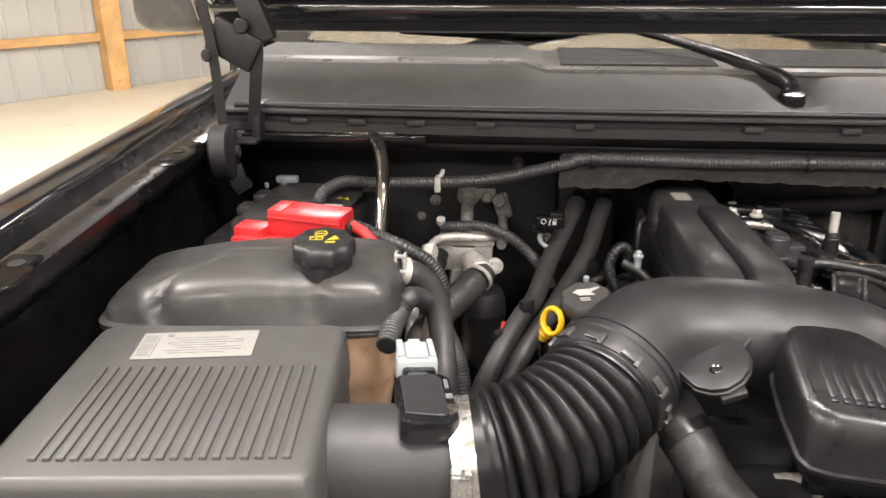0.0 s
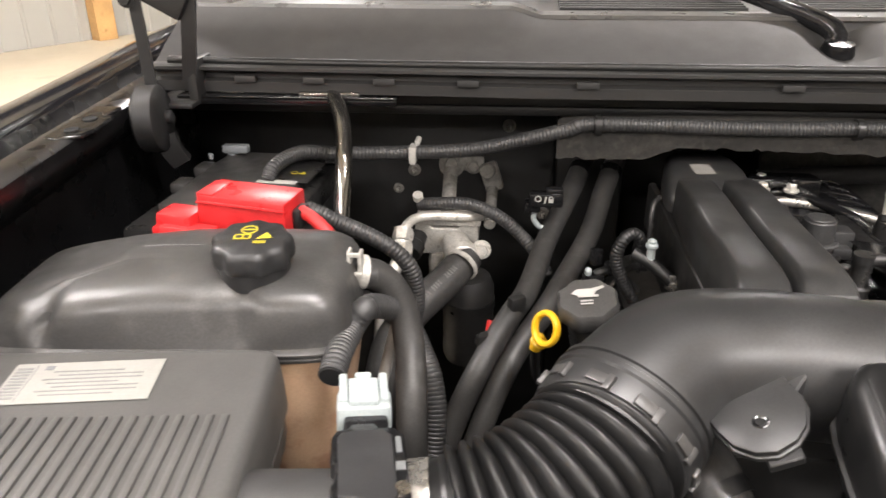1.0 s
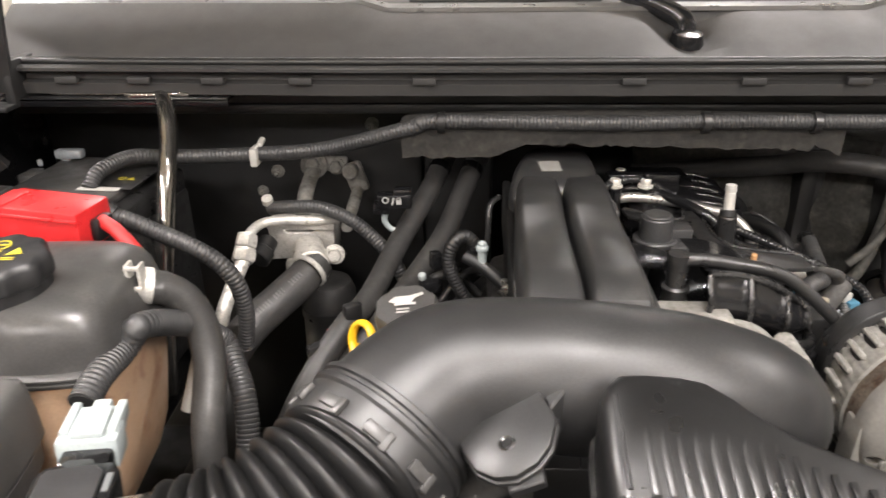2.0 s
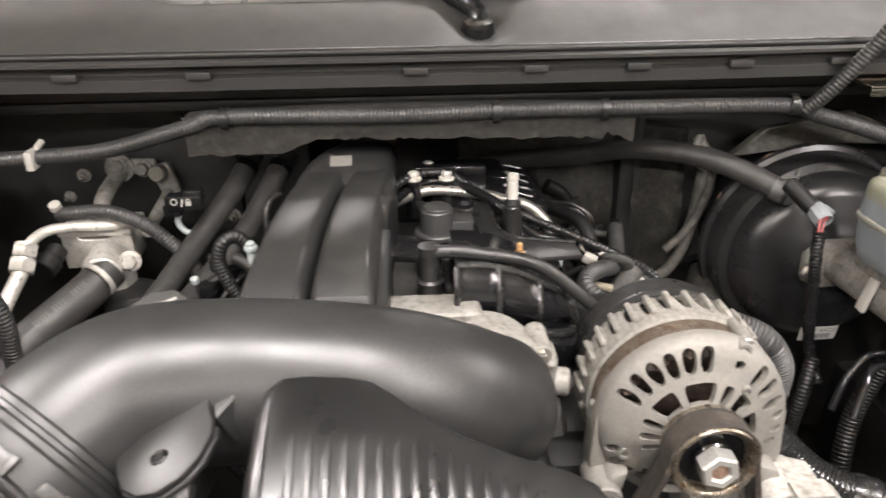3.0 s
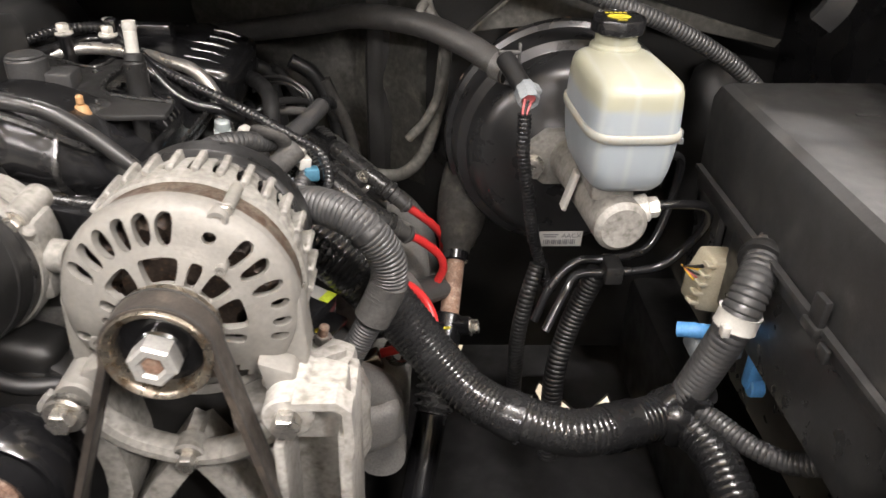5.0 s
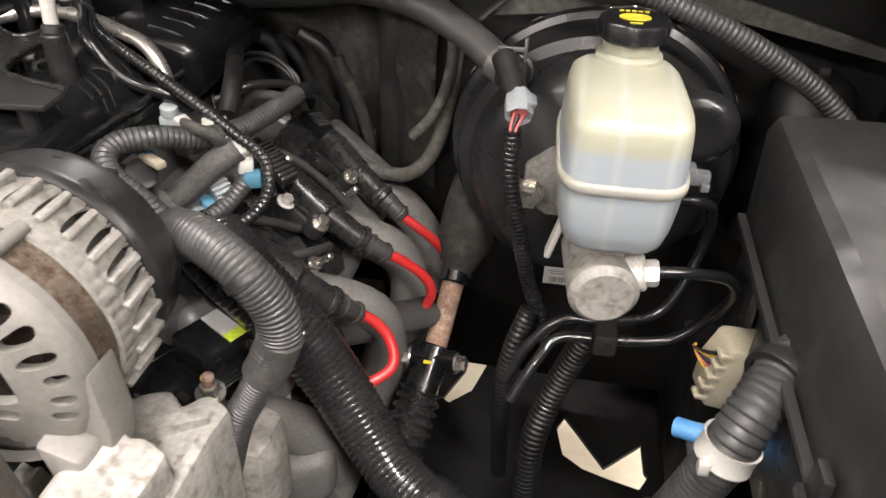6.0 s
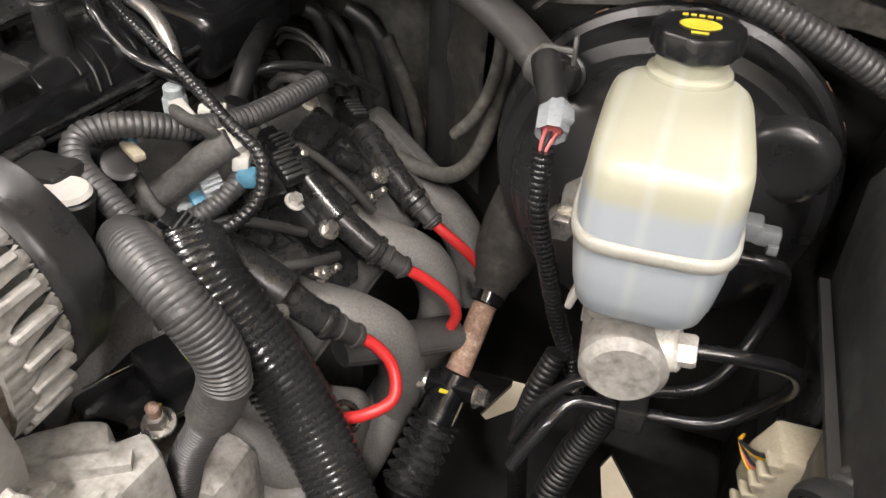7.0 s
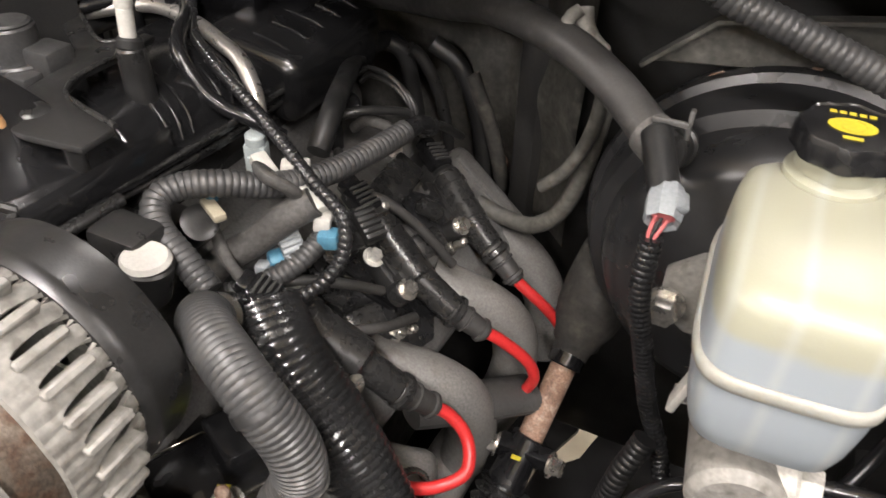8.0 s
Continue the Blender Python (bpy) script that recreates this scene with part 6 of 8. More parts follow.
def window(band, i):
    """Where the cast face of the alternator is open: a ring of round-ended slots and an inner ring of wide windows."""
    if band + 1 >= len(RADII):
        return False
    deg = (360.0 * (i + 0.5) / SEG + 90) % 360 - 90
    rm = (RADII[band] + RADII[band + 1]) / 2
    if IN0 < rm < OUT1 and abs((deg + 92 + 180) % 360 - 180) < 42 + 3 * math.sin(rm * 900):
        return True                          # the underside is cut away
    if IN0 < rm < IN1:
        q = abs(2 * (rm - IN0) / (IN1 - IN0) - 1)
        g = deg - 360 if deg > 330 else deg
        return any(a + 2.2 * q ** 4 < g < b - 2.2 * q ** 4 for a, b in INNER)
    if OUT0 < rm < OUT1:
        for c, w in OUTER:
            lo, hi = (0.0570, OUT1) if c < 15 or c > 190 else (0.0565, 0.0640) if c == 64 else (OUT0, OUT1)
            if lo < rm < hi:
                q = abs(2 * (rm - lo) / (hi - lo) - 1)
                if abs((deg - c + 180) % 360 - 180) < w * (1 - q ** 4) ** 0.5:
                    return True
    return False


face = part("front_housing", shell(FACE, window, 0.006), FACE_ALU, alt, "pale cast aluminium slotted front housing", crease=40)
part("hub_ring", lathe([(0.0225, 0.667), (0.0285, 0.6672), (0.0292, 0.6705), (0.0225, 0.6705)], AC_, (0, 1, 0), 72), FACE_ALU, face)
for deg, r, q in ((64, 0.0066, 0.0690), (203, 0.0060, 0.0560), (48, 0.0035, 0.0475)):
    g = radians(deg)
    part("boss", lathe([(0.0, 0.003), (r * 0.45, 0.002), (r * 0.5, 0.0), (r * 0.9, 0.0), (r, 0.002), (r * 1.05, 0.010)], AC_ + Vector((q * math.cos(g), 0.672 + 0.55 * (q - 0.045), q * math.sin(g))), (0, 1, 0), 20), FACE_ALU, face)
for deg in (62,):
    g = radians(deg)
    part("rim_boss", rod(AC_ + Vector((0.0735 * math.cos(g), 0.694, 0.0735 * math.sin(g))), AC_ + Vector((0.0735 * math.cos(g), 0.724, 0.0735 * math.sin(g))), 0.0042), FACE_ALU, face)
    part("rim_bolt", hexagon(AC_ + Vector((0.0735 * math.cos(g), 0.694, 0.0735 * math.sin(g))), (0, -1, 0), 0.0042, 0.003), STEEL, face)
part("stator_band", lathe([(0.0685, 0.6985), (0.0702, 0.6985), (0.0702, 0.7205), (0.0685, 0.7205)], AC_, (0, 1, 0), 72), LAMINATE, alt, "brownish laminated iron band")
part("winding", bm_join(lathe([(0.040, 0.700), (0.052, 0.696), (0.062, 0.702), (0.066, 0.714)], AC_, (0, 1, 0), 216, 36, 0.035), lathe([(0.0, 0.688), (0.036, 0.690), (0.040, 0.702)], AC_, (0, 1, 0), 60, 12, 0.06)), COPPER, alt, "dark copper windings seen through the slots")
part("rear_housing", shell([(0.0706, 0.7190), (0.0730, 0.7200), (0.0736, 0.7310), (0.0712, 0.7500), (0.066, 0.768), (0.058, 0.774), (0.030, 0.776), (0.01, 0.776)], lambda b, i: b in (2, 3) and i % 10 in (0, 1, 2, 3, 4)), CAST_ALU, alt, crease=50)
for i in range(30):
    a = 2 * math.pi * i / 30
    d = Vector((math.cos(a), 0, math.sin(a)))
    if -0.9 < d.z:
        part("fin", box(AC_ + d * 0.0722 + Vector((0, 0.7430, 0)), (0.009, 0.026, 0.0050), 0.0012, Matrix.Rotation(-a, 4, "Y"), 1), CAST_ALU, alt)
part("rear_cover", bm_join(lathe([(0.062, 0.762), (0.068, 0.764), (0.0700, 0.768), (0.0700, 0.772), (0.0690, 0.774), (0.0690, 0.788), (0.066, 0.796), (0.02, 0.80), (0, 0.80)], AC_, (0, 1, 0), 56)), BLACK_PLASTIC, alt, "black plastic rear cover")
pulley = part("pulley", lathe([(0.0, 0.650), (0.0248, 0.650), (0.0258, 0.6405), (0.0272, 0.6388), (0.0305, 0.6376), (0.0315, 0.6392), (0.0315, 0.6418), (0.0285, 0.6430), (0.0285, 0.660), (0.0315, 0.6615), (0.0315, 0.666), (0.02, 0.668), (0.0, 0.668)], AC_, (0, 1, 0), 56), PULLEY_STEEL, alt, "worn brassy steel belt pulley")
part("hub_face", bm_join(lathe([(0.0, 0.6485), (0.0246, 0.6485), (0.0246, 0.6498)], AC_, (0, 1, 0), 48), rod((AC_.x, 0.6425, AC_.z), (AC_.x, 0.6490, AC_.z), 0.0145)), BLACK_STEEL, pulley)
part("shaft_nut", bm_join(lathe([(0.0068, 0.6430), (0.0138, 0.6430), (0.0144, 0.6418), (0.0144, 0.6305), (0.0128, 0.6288), (0.0085, 0.6288), (0.0068, 0.6305), (0.0068, 0.634)], AC_, (0, 1, 0), 6, turn=0.3)), NUT_STEEL, pulley, "large bright hex nut")
part("shaft_end", rod((AC_.x, 0.642, AC_.z), (AC_.x, 0.6312, AC_.z), 0.0074), RUST, pulley)
for x, z, r in ((0.468, 0.940, 0.016), (0.601, 0.933, 0.017)):
    part("lug", bm_join(rod((x, 0.662, z), (x, 0.700, z), r * (0.80 if x < 0.5 else 0.86)), prism([(-0.006, -0.004), (0.012, -0.004), (0.018, 0.020), (0.004, 0.016)] if x < 0.5 else [(-0.014, -0.004), (0.010, -0.004), (0.002, 0.022), (-0.020, 0.030)], plate((x, 0.700, z), (1, 0, 0), (0, 0, 1)), 0.03, 0.003, 2)), FACE_ALU, alt)
bolt(alt, (0.468, 0.648, 0.940), (0, -1, 0), 0.0085, 0.010, 0.0135, STEEL)
part("bush", rod((0.468, 0.655, 0.940), (0.468, 0.646, 0.940), 0.0135), STEEL, alt)
part("skirt", rough(prism([(0.4612, 1.000), (0.4660, 1.000), (0.4720, 0.968), (0.4860, 0.944), (0.4780, 0.934), (0.4600, 0.938), (0.4590, 0.960)], plate((0, 0.712, 0), (1, 0, 0), (0, 0, 1)), 0.024, 0.003, 2), 0.0004, 70, 1), FACE_ALU, alt)
part("skirt", rough(prism([(0.6088, 1.000), (0.6030, 0.990), (0.5960, 0.966), (0.5850, 0.948), (0.5900, 0.936), (0.6080, 0.934), (0.6120, 0.958)], plate((0, 0.712, 0), (1, 0, 0), (0, 0, 1)), 0.024, 0.003, 2), 0.0004, 70, 1), FACE_ALU, alt)
brk = thing("alternator_bracket", "rough cast aluminium alternator bracket", "bracket", (0.54, 0.69, 0.7))
for bm_ in (prism([(0.588, 0.666), (0.612, 0.664), (0.636, 0.666), (0.637, 0.694), (0.620, 0.702), (0.590, 0.698)], pose(0, 0, 0.904), 0.040, 0.003, 2),
            prism([(0.550, 0.700), (0.628, 0.690), (0.636, 0.764), (0.616, 0.774), (0.604, 0.760), (0.592, 0.773), (0.577, 0.766), (0.560, 0.752), (0.546, 0.735)], pose(0, 0, 0.80), 0.105, 0.005, 2),
            strip([Vector((0.575, 0.712, 0.906)), Vector((0.600, 0.735, 0.909)), Vector((0.626, 0.752, 0.906))], 0.010, 0.010, (0.5, -0.6, 0)),
            box((0.636, 0.690, 0.82), (0.009, 0.08, 0.20), 0.003), box((0.594, 0.690, 0.81), (0.008, 0.08, 0.20), 0.003), box((0.545, 0.737, 0.775), (0.165, 0.012, 0.17), 0.005)):
    part("casting", rough(bm_, 0.0005, 70), BRACKET_ALU, brk, crease=24)
for bm_ in (hose([(0.468, 0.672, 0.928), (0.483, 0.672, 0.906), (0.505, 0.672, 0.892), (0.538, 0.672, 0.884), (0.572, 0.672, 0.894), (0.60, 0.672, 0.918)], 0.0095, 12),
            strip(smooth_line([(0.530, 0.69, 0.885), (0.475, 0.69, 0.80), (0.45, 0.69, 0.72)], 0.02), 0.04, 0.016, (0, 1, 0)), strip([Vector((0.530, 0.69, 0.885)), Vector((0.585, 0.69, 0.79))], 0.04, 0.012, (0, 1, 0)),
            strip(smooth_line([(0.47, 0.69, 0.93), (0.48, 0.69, 0.86), (0.46, 0.69, 0.80)], 0.02), 0.05, 0.016, (0, 1, 0)), rod((0.530, 0.664, 0.886), (0.530, 0.680, 0.886), 0.012)):
    part("casting", bm_, CAST_ALU, brk, crease=30)
part("rim", strip([Vector((0.606, 0.654, 0.949)), Vector((0.632, 0.654, 0.950)), Vector((0.639, 0.654, 0.944)), Vector((0.640, 0.654, 0.918)), Vector((0.638, 0.654, 0.905))], 0.018, 0.006, (0, 1, 0)), BRACKET_ALU, brk)
part("round_lug", rod((0.601, 0.652, 0.933), (0.601, 0.700, 0.933), 0.0165), BRACKET_ALU, brk)
part("foot", prism([(0.43, 0.93), (0.47, 0.90), (0.50, 0.80), (0.46, 0.70), (0.40, 0.70), (0.41, 0.86)], plate((0, 0.73, 0), (1, 0, 0), (0, 0, 1)), 0.025, 0.006, 2), DUSTY_STEEL, brk)
bolt(brk, (0.601, 0.653, 0.933), (0, -1, 0), 0.0095, 0.012, 0.0155, STEEL)
bolt(brk, (0.530, 0.664, 0.886), (0, -1, 0), 0.007, 0.008, 0.010, STEEL)
mod = thing("ignition_module", "black sensor module with a bright sticker and rusty bolt", "module", (0.60, 0.80, 0.88))
MM = pose(0.585, 0.836, 0.884, 0, 6, -28)
part("body", moved(box((0, 0, 0), (0.038, 0.042, 0.026), 0.004), MM), GLOSS_PLASTIC, mod)
part("base_plate", moved(box((0.004, -0.020, -0.012), (0.052, 0.085, 0.008), 0.003), MM), BLACK_STEEL, mod, "black base plate with a bright folded edge")
for ex in (-0.0225, 0.031):
    part("bright_edge", moved(box((ex, -0.022, -0.0075), (0.0012, 0.080, 0.0012), 0.0004, seg=1), MM), CHROME, mod)
part("mount_plate", prism([(0.537, 0.819), (0.534, 0.846), (0.585, 0.833), (0.606, 0.796), (0.588, 0.790)], pose(0, 0, 0.868), 0.004, 0.001, 1), BLACK_STEEL, mod, "glossy black mounting plate")
part("plate_rim", strip([Vector((0.537, 0.819, 0.873)), Vector((0.562, 0.8045, 0.873)), Vector((0.588, 0.790, 0.873))], 0.003, 0.006, (0, 0, 1)), CHROME, mod, "bright worn plate edge")
part("gusset", rough(prism([(0.520, 0.800), (0.534, 0.818), (0.588, 0.787), (0.590, 0.776), (0.548, 0.774)], pose(0, 0, 0.842), 0.022, 0.003, 2), 0.0004, 70), PALE_ALU, mod, "pale bare aluminium gusset")
part("sticker", moved(box((-0.002, 0.012, 0.0134), (0.028, 0.015, 0.0006), 0), MM), PAPER, mod)
part("sticker_mark", moved(box((0.014, 0.012, 0.0138), (0.009, 0.015, 0.0006), 0), MM), stuff("lime_print", (0.45, 0.55, 0.04), 0.5, bump=0), mod)
part("bolt", hexagon((0.604, 0.794, 0.882), (0.12, -0.25, 1), 0.0070, 0.010, 0.0105), STEEL, mod)
part("bolt_end", rod((0.6045, 0.793, 0.890), (0.607, 0.790, 0.902), 0.0042), RUST, mod, "rusty bolt end")
part("paint_dab", box((0.602, 0.796, 0.8935), (0.008, 0.004, 0.001), 0, Matrix.Rotation(0.4, 4, "Z")), YELLOW_INK, mod)

belt = thing("drive_belt", "black ribbed drive belt over the alternator pulley", "belt", (0.53, 0.65, 0.8))
bl = [Vector((0.420, 0.650, 0.72)), Vector((0.462, 0.650, 0.87)), Vector((0.5025, 0.650, 0.985))]
bl += [AC_ + Vector((0.0308 * math.cos(radians(a)), 0.650, 0.0308 * math.sin(radians(a)))) for a in range(172, 6, -8)]
bl += [Vector((0.5662, 0.650, 0.988)), Vector((0.592, 0.650, 0.858)), Vector((0.612, 0.650, 0.74))]
part("band", strip(bl, 0.0205, 0.0042, (0, 1, 0)), BELT_RUBBER, belt)
for dy in (-0.0085, 0.0085):
    part("belt_edge", strip([p + Vector((0, dy, 0)) for p in bl], 0.0016, 0.0050, (0, 1, 0)), RUBBER, belt)
idler = thing("idler_pulley", "black idler pulley with a rusty bearing cap", "pulley", (0.415, 0.66, 0.84))
part("wheel", lathe([(0.016, 0.000), (0.024, -0.004), (0.036, 0.003), (0.043, 0.000), (0.047, 0.005), (0.047, 0.030), (0.043, 0.034), (0.0, 0.034)], (0.413, 0.636, 0.884), (0, 1, 0), 56), BLACK_STEEL, idler, crease=50)
part("bearing_cap", bm_join(lathe([(0, -0.002), (0.016, -0.002), (0.019, 0.001), (0.019, 0.004)], (0.413, 0.634, 0.884), (0, 1, 0), 32)), RUST, idler)
part("hub_bolt", hexagon((0.413, 0.633, 0.884), (0, -1, 0), 0.009, 0.007, 0.012), STEEL, idler)
part("arm", bm_join(rod((0.413, 0.665, 0.884), (0.413, 0.73, 0.884), 0.022), box((0.385, 0.71, 0.90), (0.09, 0.03, 0.05), 0.01)), DUSTY_STEEL, idler)

pump = thing("water_pump", "dark cast water pump housing behind the idler", "water pump", (0.38, 0.72, 0.80))
part("housing", rough(bm_join(box((0.395, 0.725, 0.925), (0.075, 0.04, 0.05), 0.012, Matrix.Rotation(0.3, 4, "Y"), 3), box((0.36, 0.70, 0.885), (0.06, 0.05, 0.04), 0.01)), 0.0012, 60, 1), DUSTY_STEEL, pump)
part("outlet", hose([(0.375, 0.700, 0.938), (0.395, 0.695, 0.932), (0.415, 0.695, 0.922), (0.44, 0.705, 0.915)], 0.0062, 14), DARK_RUBBER, pump)
part("bracket_plate", rough(prism([(0.300, 0.880), (0.352, 0.884), (0.358, 0.862), (0.350, 0.820), (0.300, 0.815)], plate((0, 0.700, 0), (1, 0, 0), (0, 0, 1)), 0.012, 0.003, 2), 0.0006, 70, 1), BRACKET_ALU, pump, "pale cast mounting plate")
part("stay", rough(prism([(0.418, 0.882), (0.424, 0.908), (0.434, 0.920), (0.440, 0.912), (0.438, 0.880)], plate((0, 0.700, 0), (1, 0, 0), (0, 0, 1)), 0.010, 0.002, 2), 0.0004, 70, 1), BRACKET_ALU, pump)
bolt(pump, (0.340, 0.688, 0.868), (0, -1, 0), 0.007, 0.007, 0.010)

# ---- driver side of the engine: coils, plug wires, exhaust ----
coils = [((0.572, 0.910, 0.924), (0.622, 0.919, 0.889), (0.645, 0.927, 0.866), (0.667, 0.944, 0.840)),
         ((0.574, 1.024, 0.926), (0.622, 1.008, 0.896), (0.648, 1.010, 0.875), (0.675, 1.018, 0.854)),
         ((0.580, 1.137, 0.905), (0.622, 1.110, 0.884), (0.645, 1.098, 0.872), (0.672, 1.093, 0.850))]
wires = [[(0.660, 0.938, 0.847), (0.676, 0.947, 0.834), (0.692, 0.946, 0.815), (0.699, 0.930, 0.799), (0.682, 0.914, 0.790), (0.664, 0.908, 0.785), (0.645, 0.906, 0.780)],
         [(0.668, 1.015, 0.859), (0.685, 1.024, 0.846), (0.705, 1.035, 0.822), (0.712, 1.040, 0.800), (0.705, 1.045, 0.775)],
         [(0.665, 1.093, 0.855), (0.682, 1.094, 0.842), (0.700, 1.098, 0.825), (0.712, 1.104, 0.805), (0.715, 1.11, 0.78)]]
LIFT = Vector((0.67, -0.1, 0.74)).normalized()      # away from the slope of the valve cover
for (a, b, c, d), w, core_r in zip(coils, wires, (0.0180, 0.0142, 0.0142)):
    coil = thing("ignition_coil", "black ignition coil with a red spark plug wire", "ignition coil", a, "ignition coils")
    a, b, c, d = Vector(a), Vector(b), Vector(c), Vector(d)
    run = (b - a).normalized()
    across = LIFT.cross(run).normalized()
    part("core", bm_join(rod(a, b, core_r, core_r * 0.96, 32, 0.003), lathe([(core_r * 0.9, -0.002), (core_r * 1.07, -0.001), (core_r * 1.07, 0.004), (core_r * 0.9, 0.005)], a + run * 0.010, run, 32)), DUSTY_PLASTIC, coil)
    part("end_cap", bm_join(rod(a - run * 0.012, a + run * 0.001, core_r * 0.72, core_r * 0.95, 24), box(a - run * 0.006 - LIFT * 0.008, (0.020, 0.030, 0.018), 0.004, plate((0, 0, 0), run, across))), BLACK_PLASTIC, coil)
    part("shoulder", bm_join(box(b - run * 0.006 - LIFT * 0.006, (0.018, 0.034, 0.020), 0.004, plate((0, 0, 0), run, across)), box((a + b) / 2 - LIFT * 0.016, (0.052, 0.040, 0.020), 0.005, plate((0, 0, 0), run, across))), BLACK_PLASTIC, coil)
    for sgn in (-1, 1):
        part("side_fin", box((a + b) / 2 + across * (sgn * (core_r + 0.0008)) - LIFT * 0.002, ((b - a).length * 0.8, 0.004, 0.003), 0.001, plate((0, 0, 0), run, across)), BLACK_PLASTIC, coil)
    tower = part("tower", bm_join(rod(b - run * 0.005, c, 0.0122, 0.0118, 28), lathe([(0.0105, 0), (0.0138, 0.001), (0.0138, 0.005), (0.0110, 0.007)], c, d - c, 28)), DUSTY_PLASTIC, coil)
    boot_end = (d - c).normalized()
    part("boot", bm_join(rod(c - boot_end * 0.004, d, 0.0108, 0.0082, 26, 0.002), lathe([(0.0085, 0), (0.0104, 0.0008), (0.0104, 0.0035), (0.0085, 0.0045)], d - boot_end * 0.008, d - c, 26), lathe([(0.0095, 0), (0.0112, 0.0005), (0.0112, 0.002), (0.0095, 0.003)], c.lerp(d, 0.35), d - c, 26)), RUBBER, tower, "grey-black rubber boot")
    part("plug_wire", hose(w, 0.0050, 14), RED_CABLE, coil, "bright red silicone plug wire")
    lug = b + across * -0.017 + LIFT * 0.002
    part("lug", bm_join(rod(lug - LIFT * 0.016, lug, 0.0100, 0.0092, 24), box(lug + across * 0.008 - LIFT * 0.006, (0.016, 0.018, 0.010), 0.003, plate((0, 0, 0), run, across))), BLACK_PLASTIC, coil)
    bolt(coil, lug, LIFT, 0.0062, 0.0065, 0.0086)
    top = a - run * 0.016 + LIFT * 0.006 - across * 0.004
    pm = plate(top, run, across)
    plug_ = part("coil_plug", moved(bm_join(box((-0.004, 0, 0), (0.026, 0.020, 0.016), 0.0025), box((-0.020, 0, -0.001), (0.010, 0.015, 0.012), 0.002)), pm), GLOSS_PLASTIC, coil)
    for k in range(5):
        part("plug_rib", moved(box((-0.013 + 0.0042 * k, 0, 0.0085), (0.0018, 0.018, 0.0036), 0.0006, seg=1), pm), GREY_PLASTIC, plug_)
    part("lead", hose([top - run * 0.022, top - run * 0.034 + across * 0.004, top - run * 0.046 + across * 0.014 - LIFT * 0.006, top - run * 0.054 + across * 0.028 - LIFT * 0.020], 0.0042, 10), CLOTH_TAPE, coil)
plate_ = thing("coil_bracket", "black steel coil mounting plate with bright studs", "bracket", (0.59, 0.98, 0.87))
SLOPE = plate((0.613, 0.985, 0.857), (0.74, 0.0, -0.67), (0.1, 1, 0.05))


def on_slope(pts):
    inv = SLOPE.inverted()
    return [tuple((inv @ Vector(p)).xy) for p in pts]


part("plate", prism(on_slope([(0.545, 0.968, 0.918), (0.560, 0.984, 0.904), (0.567, 1.010, 0.902), (0.578, 1.019, 0.894), (0.605, 1.025, 0.870), (0.627, 1.022, 0.849), (0.634, 1.007, 0.840), (0.631, 0.992, 0.842), (0.622, 0.987, 0.849), (0.610, 0.975, 0.858), (0.592, 0.966, 0.874), (0.571, 0.953, 0.891)]), SLOPE @ pose(0, 0, -0.004), 0.004, 0.0012, 2), PLATE_STEEL, plate_, "glossy black lobed steel plate")
part("upper_plate", prism(on_slope([(0.556, 1.082, 0.922), (0.586, 1.112, 0.899), (0.608, 1.118, 0.880), (0.613, 1.104, 0.873), (0.601, 1.079, 0.880), (0.581, 1.073, 0.897)]), SLOPE @ pose(0, 0, -0.004), 0.004, 0.0012, 2), PLATE_STEEL, plate_)
part("folded_edge", strip([SLOPE @ Vector((*q, 0.004)) for q in on_slope([(0.567, 1.010, 0.902), (0.605, 1.025, 0.870), (0.627, 1.022, 0.849)])], 0.010, 0.003, LIFT), BLACK_STEEL, plate_)
part("pressed_rib", sweep([SLOPE @ Vector((*q, 0.0)) for q in on_slope([(0.566, 0.985, 0.898), (0.585, 0.990, 0.882), (0.604, 0.998, 0.866)])], [0.003, 0.0042, 0.003], 12, 0.6, up=LIFT), BLACK_STEEL, plate_)
part("rocker_cover", moved(bm_join(box((-0.012, 0.045, -0.026), (0.110, 0.34, 0.030), 0.012, seg=3), box((0.040, 0.045, -0.036), (0.016, 0.36, 0.014), 0.004)), SLOPE), GREY_CAST, plate_, "grey cast rocker cover under the coils")
for k in range(6):
    part("cover_rib", moved(box((-0.012, -0.10 + 0.058 * k, -0.0105), (0.095, 0.006, 0.006), 0.002), SLOPE), GREY_CAST, plate_)
for p in ((0.613, 0.985, 0.857), (0.561, 1.037, 0.922), (0.607, 1.09, 0.866), (0.64, 1.03, 0.85)):
    part("stud", bm_join(rod(p, Vector(p) + Vector((0.018, -0.004, 0.016)), 0.0035), hexagon(p, (0.018, -0.004, 0.016), 0.006, 0.007, 0.008)), STEEL, plate_)
for p, s, r in (((0.548, 0.90, 0.905), (0.03, 0.05, 0.03), 10), ((0.556, 0.99, 0.918), (0.028, 0.04, 0.03), -20), ((0.560, 1.075, 0.925), (0.03, 0.05, 0.035), 5), ((0.60, 0.958, 0.885), (0.022, 0.030, 0.020), -30), ((0.60, 1.06, 0.888), (0.022, 0.030, 0.020), -20), ((0.575, 0.958, 0.905), (0.026, 0.016, 0.014), 25), ((0.590, 1.085, 0.905), (0.026, 0.016, 0.014), 35)):
    part("clamp_block", box(p, s, 0.005, Matrix.Rotation(radians(r), 4, "Z") @ Matrix.Rotation(radians(35), 4, "Y")), DUSTY_PLASTIC, plate_)
